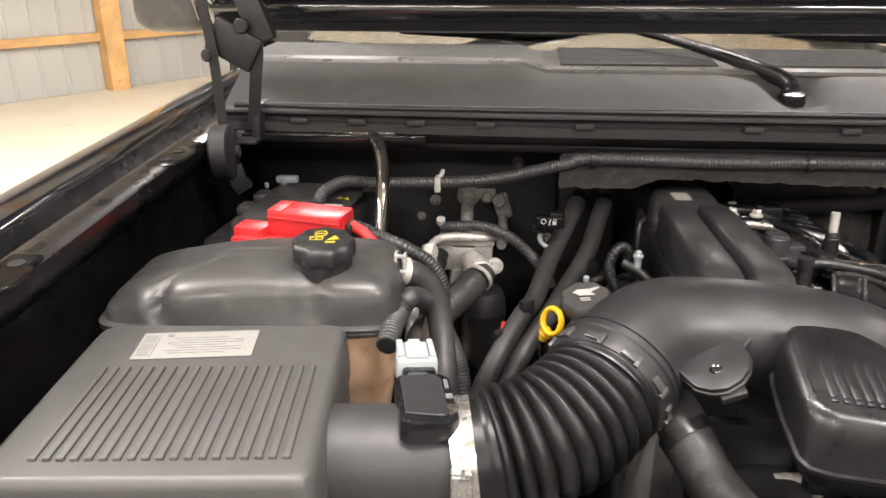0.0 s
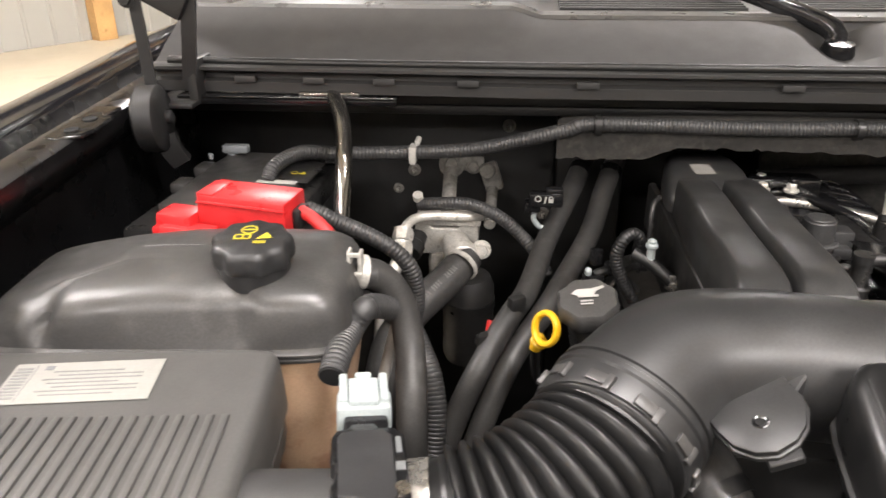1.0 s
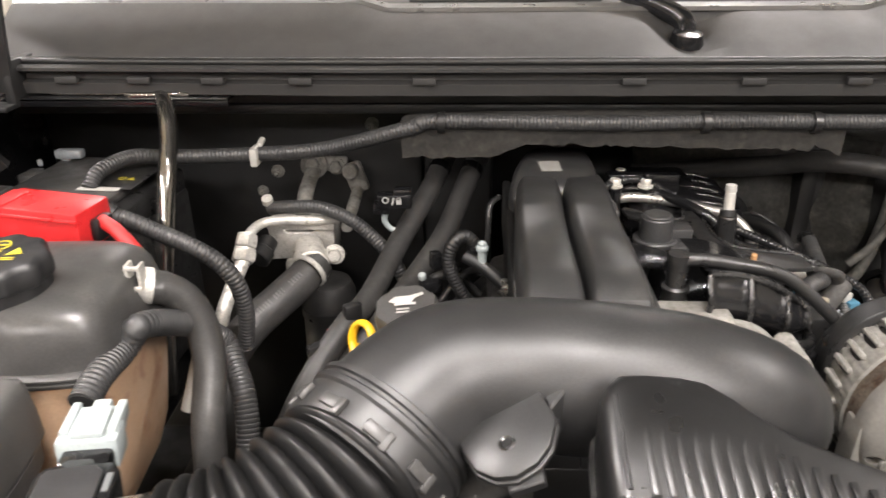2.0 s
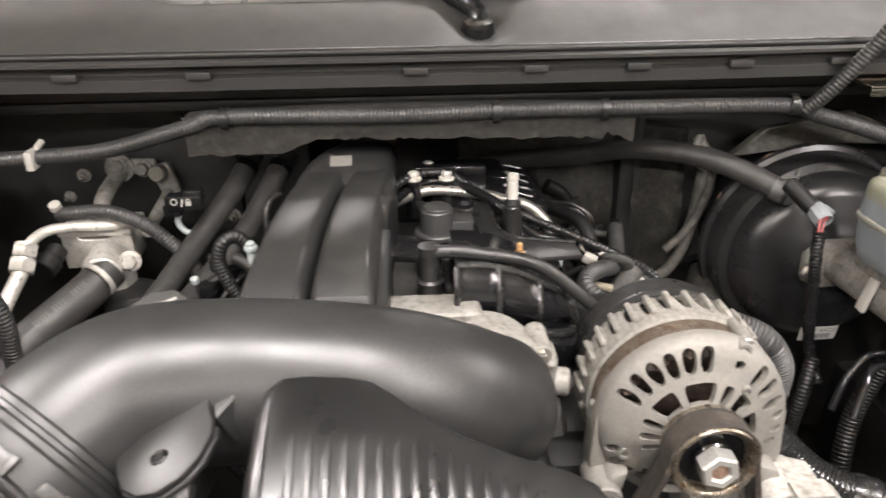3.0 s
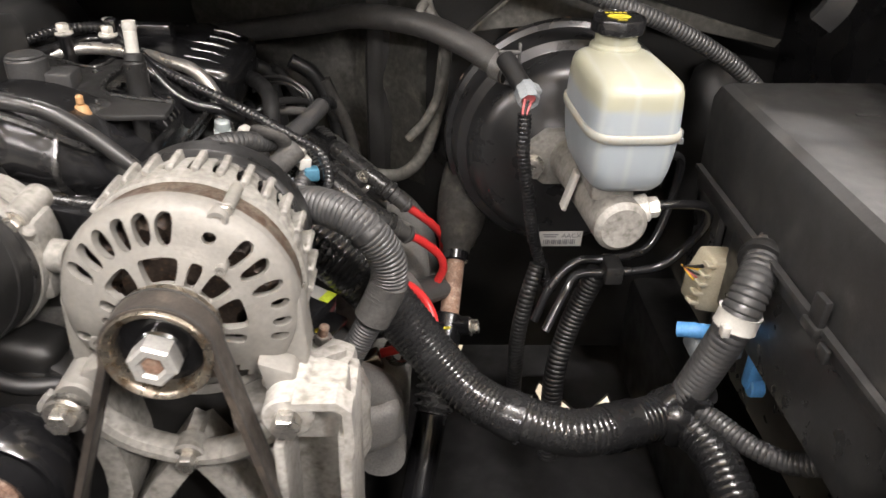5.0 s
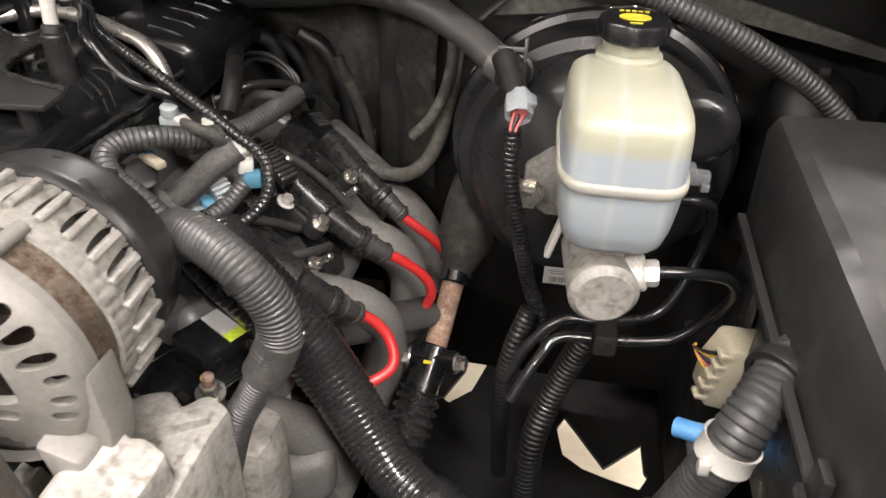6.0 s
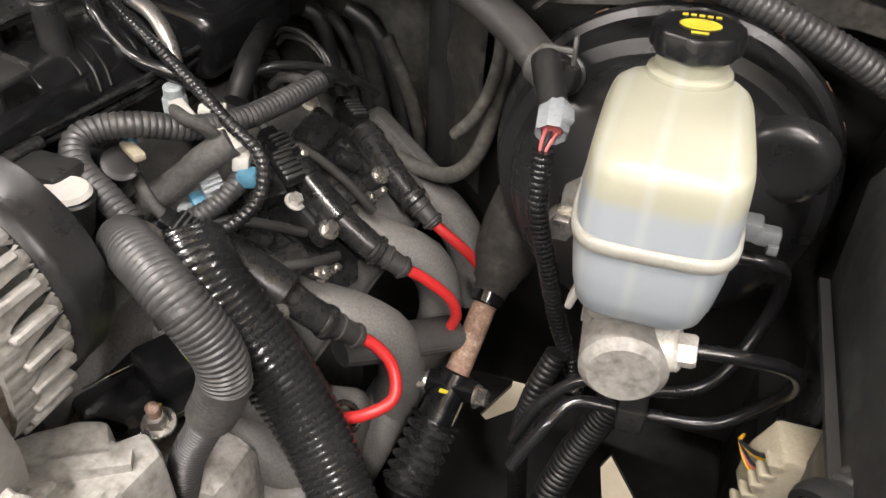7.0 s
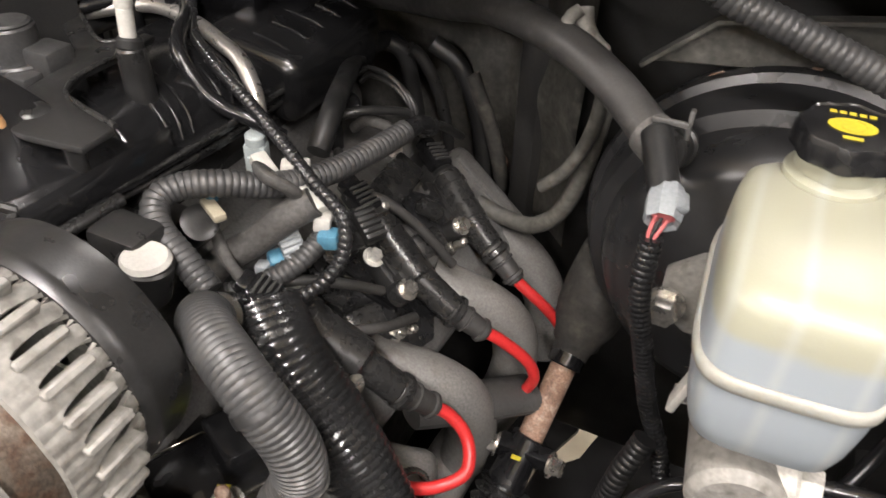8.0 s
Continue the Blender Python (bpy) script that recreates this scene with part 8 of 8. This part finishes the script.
ink([[(0.0125 * math.cos(2 * math.pi * i / 24), 0.0082 * math.sin(2 * math.pi * i / 24) + 0.001) for i in range(24)]] + bars(-0.005, -0.0135, 0.010, 0.003, 1, 1) + [b for k in range(5) for b in bars(-0.0115 + 0.005 * k, 0.0135, 0.0034, 0.0032, 1, 1)], RM @ Matrix.Diagonal((0.85, 0.85, 1, 1)), YELLOW_INK, rcap)
ink(ring_marks(0, 0.001, 0.006, 0.0007, 18), RM @ pose(0, 0, 0.0003), stuff("cap_print", (0.45, 0.36, 0.03), 0.5, bump=0), rcap)
part("level_sensor", bm_join(box((0.905, 0.945, 1.012), (0.020, 0.014, 0.012), 0.002), box((0.918, 0.943, 1.010), (0.014, 0.010, 0.010), 0.002), box((0.922, 0.943, 1.005), (0.006, 0.014, 0.006), 0.001)), LINE_GREY, pot)

vac = thing("vacuum_hose", "thick grey rubber vacuum hose from the manifold to the booster", "hose", (0.65, 1.1, 1.0))
part("hose", hose([(0.773, 1.043, 1.034), (0.765, 1.05, 1.037), (0.728, 1.08, 1.052), (0.679, 1.11, 1.064), (0.614, 1.15, 1.061), (0.555, 1.19, 1.042), (0.48, 1.24, 1.02), (0.40, 1.28, 1.0)], 0.0135, 20), RUBBER, vac)
part("clamp", bm_join(lathe([(0.0137, -0.007), (0.0150, -0.007), (0.0150, 0.007), (0.0137, 0.007)], (0.765, 1.05, 1.037), (1, -0.8, -0.3), 24), box((0.783, 1.050, 1.052), (0.003, 0.006, 0.020), 0.001), box((0.772, 1.044, 1.054), (0.022, 0.003, 0.004), 0.001)), GREY_CAST, vac)
for a_, s_ in ((118, 0.010), (92, 0.006), (64, 0.008), (42, 0.009), (28, 0.006), (150, 0.008)):
    d_ = Vector((math.cos(radians(a_)), 0, math.sin(radians(a_))))
    part("rust_fleck", moved(box((0, 0, 0), (s_, 0.0035, 0.0008), 0.0003, seg=1), plate(BC + d_ * 0.1385 + Vector((0, 1.133, 0)), Vector((-d_.z, 0, d_.x)), (0, 1, 0))), RUST, booster)
vs_ = thing("vacuum_sensor", "grey sensor plug with red and yellow wires", "sensor", (0.787, 1.0, 1.02))
VM = pose(0.785, 0.992, 1.029, 15, 25, 20)
part("plug", moved(bm_join(lathe([(0.0075, 0.002), (0.0075, -0.010), (0.0100, -0.012), (0.0110, -0.010), (0.0115, 0.004), (0.009, 0.012), (0, 0.012)], (0, 0, 0), (0, 1, 0.2), 8), box((0.004, -0.002, 0.009), (0.009, 0.014, 0.006), 0.002)), VM), GREY_PLUG, vs_)
part("sensor_body", moved(rod((0.0, 0.006, 0), (-0.012, 0.05, 0.006), 0.0098), VM), DARK_RUBBER, vs_)
part("seal", moved(rod((0, -0.004, 0), (0, -0.009, -0.001), 0.0074), VM), PINK_WIRE, vs_)
for k in range(3):
    part("lead", hose([VM @ Vector((-0.004 + 0.004 * k, -0.008, -0.002)), (0.781 + 0.002 * k, 0.980, 1.014), (0.783, 0.979, 1.004)], 0.0012, 8), PINK_WIRE if k != 1 else BLACK_PLASTIC, vs_)
part("conduit", conduit([(0.783, 0.981, 1.013), (0.785, 0.978, 0.97), (0.795, 0.985, 0.92), (0.808, 0.995, 0.86), (0.822, 0.998, 0.822), (0.83, 0.99, 0.80)], 0.0070, 0.0044, 0.1, 14), TAPE, vs_)

lines = thing("brake_lines", "black coated brake lines in a plastic holder", "brake lines", (0.87, 0.92, 0.87))
for pts in ([(0.896, 0.892, 0.9615), (0.920, 0.896, 0.961), (0.946, 0.905, 0.953), (0.955, 0.916, 0.930), (0.945, 0.925, 0.900), (0.920, 0.922, 0.878), (0.873, 0.917, 0.874), (0.838, 0.912, 0.874), (0.824, 0.898, 0.862), (0.806, 0.88, 0.83)],
            [(0.90, 0.955, 0.985), (0.925, 0.955, 0.984), (0.938, 0.965, 0.97), (0.938, 0.97, 0.93), (0.915, 0.945, 0.888), (0.873, 0.930, 0.882), (0.840, 0.928, 0.880), (0.815, 0.92, 0.855), (0.80, 0.91, 0.82)]):
    part("pipe", hose(pts, 0.0044, 12), GLOSS_PLASTIC, lines)
part("holder", box((0.873, 0.920, 0.876), (0.018, 0.030, 0.020), 0.003), BLACK_PLASTIC, lines)
down = thing("branch_conduits", "black conduits dropping below the brake lines", "wiring conduit", (0.84, 0.94, 0.75))
for pts, r in (([(0.862, 0.928, 0.868), (0.850, 0.93, 0.83), (0.838, 0.925, 0.79), (0.828, 0.91, 0.74), (0.83, 0.90, 0.64)], 0.0115), ([(0.812, 0.985, 0.84), (0.80, 0.97, 0.80), (0.795, 0.97, 0.74), (0.80, 0.98, 0.62)], 0.009)):
    part("conduit", conduit(pts, r, 0.005, 0.08, 14), DARK_RUBBER, down)

# ---- fuse box and its wiring ----
fuse = thing("fuse_box", "large black plastic fuse box with a flat lid", "fuse box", (1.07, 0.78, 0.78))
part("cover", bm_join(loft([[Vector(p) for p in ring] for ring in (
    [(0.966, 0.50, 0.945), (1.19, 0.50, 0.945), (1.19, 1.005, 0.93), (0.972, 0.998, 0.93)],
    [(0.960, 0.50, 1.03), (1.18, 0.50, 1.03), (1.18, 1.0, 1.03), (0.966, 0.99, 1.03)],
    [(0.963, 0.505, 1.042), (1.178, 0.505, 1.042), (1.178, 0.998, 1.042), (0.970, 0.986, 1.042)],
    [(0.972, 0.51, 1.046), (1.17, 0.51, 1.046), (1.17, 0.992, 1.046), (0.978, 0.982, 1.046)])])), FUSE_PLASTIC, fuse, crease=20)
part("base", bm_join(box((1.09, 0.77, 0.915), (0.22, 0.50, 0.07), 0.012), box((0.978, 0.74, 0.90), (0.02, 0.30, 0.08), 0.005), box((0.985, 0.955, 0.88), (0.03, 0.06, 0.12), 0.008)), BLACK_PLASTIC, fuse)
part("rear_skirt", prism([(0.973, 0.925), (1.18, 0.925), (1.18, 0.992), (0.978, 0.986)], pose(0, 0, 0.82), 0.125, 0.004, 2), FUSE_PLASTIC, fuse)
part("latch", bm_join(box((0.962, 0.60, 0.95), (0.012, 0.03, 0.035), 0.003), box((0.958, 0.60, 0.965), (0.006, 0.018, 0.02), 0.002)), BLACK_PLASTIC, fuse)
part("seam_lip", strip([Vector((0.9610, 0.505, 0.9600)), Vector((0.9620, 0.75, 0.9600)), Vector((0.9640, 0.985, 0.9600))], 0.006, 0.004, (1, 0, 0)), FUSE_PLASTIC, fuse)
part("latch_clip", bm_join(box((0.9595, 0.718, 0.972), (0.006, 0.016, 0.022), 0.0015), box((0.9575, 0.718, 0.958), (0.008, 0.020, 0.008), 0.0015), box((0.9585, 0.698, 0.950), (0.005, 0.012, 0.012), 0.0015)), BLACK_PLASTIC, fuse)
part("conduit_mouth", lathe([(0.0165, 0.0), (0.0205, 0.0), (0.0215, 0.004), (0.0205, 0.010)], (0.9615, 0.811, 0.9503), (0.62, 0.72, 0.2), 28), BLACK_PLASTIC, fuse)
part("lid_mark", bm_join(box((1.065, 0.90, 1.0468), (0.020, 0.004, 0.001), 0), box((1.09, 0.90, 1.0468), (0.012, 0.010, 0.001), 0)), GREY_PLASTIC, fuse)
fc = thing("fuse_box_conduit", "thick corrugated conduit rising to the fuse box", "wiring conduit", (0.93, 0.79, 0.85))
part("conduit", conduit([(0.915, 0.802, 0.800), (0.924, 0.798, 0.830), (0.931, 0.790, 0.870), (0.938, 0.783, 0.912), (0.948, 0.792, 0.938), (0.961, 0.810, 0.950), (0.976, 0.829, 0.955), (0.995, 0.848, 0.957)], 0.0158, 0.0056, 0.09, 24), CONDUIT, fc)
part("tape_wrap", hose([(0.917, 0.801, 0.803), (0.925, 0.799, 0.818), (0.930, 0.796, 0.832)], 0.0178, 20), TAPE, fc, "black tape round the lower end")
wc = thing("band_clamp", "white plastic band clamp round the conduit", "clamp", (0.936, 0.778, 0.92))
part("band", lathe([(0.0160, -0.0068), (0.0178, -0.0072), (0.0172, -0.0055), (0.0172, 0.0055), (0.0178, 0.0072), (0.0160, 0.0068)], (0.9395, 0.7843, 0.9160), (0.22, 0.10, 1), 36), WHITE_PLASTIC, wc)
part("lock_head", box((0.9245, 0.7705, 0.914), (0.007, 0.008, 0.010), 0.0015), CLEAN_ALU, wc)
solo("harness_joint", bm_join(box((0.915, 0.80, 0.797), (0.05, 0.05, 0.045), 0.016, Matrix.Rotation(0.5, 4, "Z"), 3), hose([(0.895, 0.795, 0.80), (0.92, 0.80, 0.822), (0.935, 0.79, 0.80)], 0.012, 12)), TAPE, "crumpled black tape round the harness joint", "tape")
solo("lower_conduit", conduit([(0.918, 0.795, 0.795), (0.932, 0.77, 0.795), (0.940, 0.74, 0.79), (0.945, 0.70, 0.775), (0.945, 0.66, 0.75)], 0.019, 0.0065, 0.09, 20), TAPE, "taped conduit turning down from the joint", "wiring conduit")
solo("side_conduit", conduit([(0.928, 0.79, 0.815), (0.945, 0.77, 0.812), (0.965, 0.745, 0.81), (0.989, 0.725, 0.814), (1.024, 0.70, 0.838), (1.08, 0.66, 0.85), (1.17, 0.60, 0.86)], 0.0098, 0.0046, 0.1, 16), CONDUIT, "thin corrugated conduit beside the fuse box", "wiring conduit")
bp = thing("wiring_connector", "large beige wiring connector with coloured wires", "connector", (0.965, 0.9, 0.83))
BM = pose(0.966, 0.898, 0.880, 0, 14, 10)
part("housing", moved(prism([(-0.016, -0.028), (0.020, -0.030), (0.024, 0.020), (0.012, 0.030), (-0.018, 0.026), (-0.022, 0.0)], pose(0, 0.016, 0, 90, 0, 0), 0.032, 0.003, 2), BM), BEIGE_PLUG, bp)
for k in range(5):
    part("housing_rib", moved(box((-0.021, -0.012, -0.020 + 0.010 * k), (0.010, 0.011, 0.004), 0.001, seg=1), BM), BEIGE_PLUG, bp)
part("red_lock", moved(box((0.006, -0.018, 0.006), (0.013, 0.008, 0.013), 0.002), BM), RED_PLASTIC, bp)
for k, c in enumerate((YELLOW, PINK_WIRE, BLACK_PLASTIC, YELLOW, BLACK_PLASTIC, BLACK_PLASTIC)):
    part("wire", hose([BM @ Vector((-0.016, -0.004, -0.006 + 0.005 * k)), BM @ Vector((-0.026, -0.002 - 0.002 * (k % 3), 0.0 + 0.003 * k)), BM @ Vector((-0.030, 0.010, 0.004)), BM @ Vector((-0.024, 0.020, 0.0))], 0.0011, 8), c, bp)
bl_ = thing("blue_connector", "blue plastic connector lock beside the fuse box", "connector", (0.965, 0.86, 0.8))
part("lever", bm_join(hose([(0.930, 0.868, 0.842), (0.948, 0.860, 0.846), (0.975, 0.862, 0.840), (0.992, 0.866, 0.832)], 0.0075, 12)), BLUE_PLASTIC, bl_)
part("lock", bm_join(box((1.003, 0.845, 0.815), (0.016, 0.016, 0.05), 0.005), rod((0.998, 0.838, 0.795), (1.012, 0.838, 0.795), 0.009)), BLUE_PLASTIC, bl_)
part("shell", box((0.968, 0.868, 0.826), (0.05, 0.03, 0.022), 0.004), GREY_PLUG, bl_)

# ---- insulation and brackets on the driver side firewall ----
mat_bm = bmesh.new()
W, H = 30, 24
grid = []
for i in range(W + 1):
    row = []
    for j in range(H + 1):
        u, v = i / W, j / H
        x, z = 0.40 + 0.29 * u, 0.845 + 0.235 * v
        y = 1.255 - 0.020 * math.exp(-((x - 0.57) / 0.04) ** 2 - ((z - 0.95) / 0.05) ** 2) + 0.010 * noise.noise(Vector((x * 14, z * 14, 0))) - 0.095 * max(0, u - 0.67) / 0.33 + 0.02 * max(0, 0.4 - u) / 0.4
        row.append(mat_bm.verts.new((x + 0.012 * noise.noise(Vector((2, z * 12, 0))) * (1 - u), y, z + 0.02 * noise.noise(Vector((x * 6, 3, z * 6))))))
    grid.append(row)
for i in range(W):
    for j in range(H):
        mat_bm.faces.new((grid[i][j], grid[i + 1][j], grid[i + 1][j + 1], grid[i][j + 1]))
bmesh.ops.solidify(mat_bm, geom=mat_bm.faces[:], thickness=0.008)
rear = thing("rear_wiring", "dark wiring and hoses dropping behind the coils", "wiring", (0.5, 1.2, 0.8), "")
for pts, r_, mt in (([(0.535, 1.010, 0.985), (0.528, 1.045, 1.004), (0.505, 1.100, 1.000), (0.482, 1.152, 0.991), (0.476, 1.20, 0.988), (0.474, 1.240, 0.975), (0.470, 1.275, 0.94)], 0.0085, DARK_RUBBER),
                    ([(0.498, 1.225, 0.978), (0.505, 1.232, 0.970), (0.518, 1.236, 0.948), (0.528, 1.240, 0.915), (0.535, 1.242, 0.87), (0.54, 1.24, 0.80)], 0.0062, BLACK_PLASTIC),
                    ([(0.470, 1.215, 0.985), (0.490, 1.226, 0.972), (0.500, 1.230, 0.930), (0.505, 1.235, 0.87), (0.51, 1.24, 0.80)], 0.0085, DARK_RUBBER),
                    ([(0.520, 1.232, 0.985), (0.545, 1.236, 0.968), (0.562, 1.238, 0.935), (0.575, 1.240, 0.88), (0.58, 1.24, 0.80)], 0.0090, DARK_RUBBER),
                    ([(0.560, 1.236, 0.96), (0.585, 1.237, 0.90), (0.600, 1.238, 0.84), (0.605, 1.24, 0.78)], 0.0080, FOAM)):
    part("hose", hose(pts, r_, 14), mt, rear)
for dx, dz in ((0.0, 0.0), (0.003, 0.004), (-0.002, 0.007)):
    part("wire", hose([(0.488 + dx, 1.150, 0.972 + dz), (0.500 + dx, 1.146, 0.982 + dz), (0.528 + dx, 1.128, 0.990 + dz), (0.545 + dx, 1.122, 0.985 + dz), (0.557 + dx, 1.118, 0.973 + dz), (0.562, 1.115, 0.955)], 0.0022, 8), BLACK_PLASTIC, rear)
part("wire", hose([(0.510, 1.10, 0.955), (0.525, 1.095, 0.968), (0.548, 1.088, 0.972), (0.570, 1.078, 0.972)], 0.0048, 10), CLOTH_TAPE, rear)
sens = part("sensor", bm_join(rod((0.462, 1.150, 0.945), (0.482, 1.136, 0.954), 0.0095), lathe([(0.006, 0), (0.0105, 0.0), (0.0110, 0.003), (0.0085, 0.004), (0.0, 0.0015)], (0.482, 1.136, 0.954), (0.7, -0.5, 0.35), 24), box((0.470, 1.128, 0.925), (0.014, 0.012, 0.040), 0.003)), GLOSS_PLASTIC, rear, "glossy black round sensor")
part("blade", box((0.468, 1.116, 0.935), (0.0025, 0.004, 0.040), 0.0006), STEEL, sens)

mat_thing = thing("firewall_insulation", "dusty grey-brown moulded insulation mat on the firewall", "insulation", (0.55, 1.2, 0.87))
part("mat", mat_bm, MAT, mat_thing, crease=60)
part("edge_roll", hose([(0.600, 1.165, 0.868), (0.635, 1.160, 0.862), (0.665, 1.155, 0.868), (0.690, 1.150, 0.90), (0.705, 1.148, 0.96), (0.712, 1.150, 1.03)], 0.008, 12), MAT, mat_thing)
part("fastener", lathe([(0, -0.003), (0.005, -0.003), (0.0065, 0), (0.0065, 0.004)], (0.597, 1.246, 0.866), (0.3, 1, 0), 18), RUST, mat_thing)
part("fastener", lathe([(0, -0.006), (0.009, -0.006), (0.014, 0), (0.014, 0.004)], (0.421, 1.345, 1.033), (0, 1, 0), 22), STEEL, mat_thing)
gus = thing("firewall_gusset", "dusty folded steel gusset by the booster", "bracket", (0.85, 1.15, 1.04))
part("plate", bm_join(prism([(0.733, 1.046), (0.778, 1.086), (0.888, 1.105), (0.96, 1.08), (1.095, 1.045), (1.09, 1.035), (0.96, 1.06), (0.86, 1.062)], plate((0, 1.145, 0), (1, 0, 0), (0, 0, 1)), -0.004, 0.001)), MAT, gus)
part("folded_edge", strip([Vector((0.733, 1.137, 1.047)), Vector((0.778, 1.137, 1.087)), Vector((0.888, 1.137, 1.106))], 0.012, 0.003, (0, 1, 0)), MAT, gus)
clipw = thing("line_clip", "pale metal line clip on the firewall", "clip", (0.692, 1.12, 1.06))
part("clip", bm_join(hose([(0.688, 1.125, 1.083), (0.692, 1.120, 1.072), (0.700, 1.118, 1.062), (0.708, 1.12, 1.055)], 0.0075, 12), hose([(0.688, 1.118, 1.084), (0.682, 1.112, 1.078), (0.684, 1.110, 1.070)], 0.005, 10)), CAST_ALU, clipw)
part("wire", hose([(0.708, 1.12, 1.057), (0.712, 1.125, 1.02), (0.705, 1.13, 0.98), (0.69, 1.135, 0.945), (0.67, 1.14, 0.92)], 0.0058, 10), MAT, clipw)
solo("steering_column_seal", bm_join(lathe([(0.028, 0), (0.042, 0.004), (0.045, 0.02), (0.045, 0.04)], (0.745, 1.165, 0.88), (0.15, 1, 0.9), 30)), DARK_RUBBER, "round rubber seal where the steering shaft leaves", "seal")
solo("grommet", bm_join(lathe([(0.016, -0.012), (0.022, -0.010), (0.026, 0.0), (0.026, 0.008)], (0.945, 1.13, 1.115), (0, 1, 0), 28)), DARK_RUBBER, "black rubber firewall grommet", "grommet")
st = thing("shock_tower", "dusty domed body mount behind the fuse box", "mount", (1.045, 1.16, 0.87))
part("dome", lathe([(0, 0.05), (0.022, 0.05), (0.036, 0.036), (0.042, 0.0), (0.046, -0.12)], (1.045, 1.16, 0.965), (0, 0, 1), 36), DUSTY_STEEL, st)
bolt(st, (1.045, 1.16, 1.016), (0, 0, 1), 0.009, 0.008, 0.014, DUSTY_STEEL)

for p, r in (((0.392, 1.352, 1.075), 0.008), ((0.24, 1.222, 1.10), 0.006), ((0.02, 1.222, 1.09), 0.006), ((-0.12, 1.222, 1.02), 0.006), ((-0.145, 1.222, 0.99), 0.005), ((0.075, 1.222, 0.955), 0.006)):
    fb = thing("firewall_nut", "small dull nut on a firewall stud", "nut", p, "firewall nuts")
    part("nut", hexagon(p, (0, -1, 0), r, 0.007, r * 1.6), CAST_ALU, fb)
    part("stud", rod(p, Vector(p) + Vector((0, -0.014, 0)), r * 0.5), STEEL, fb)
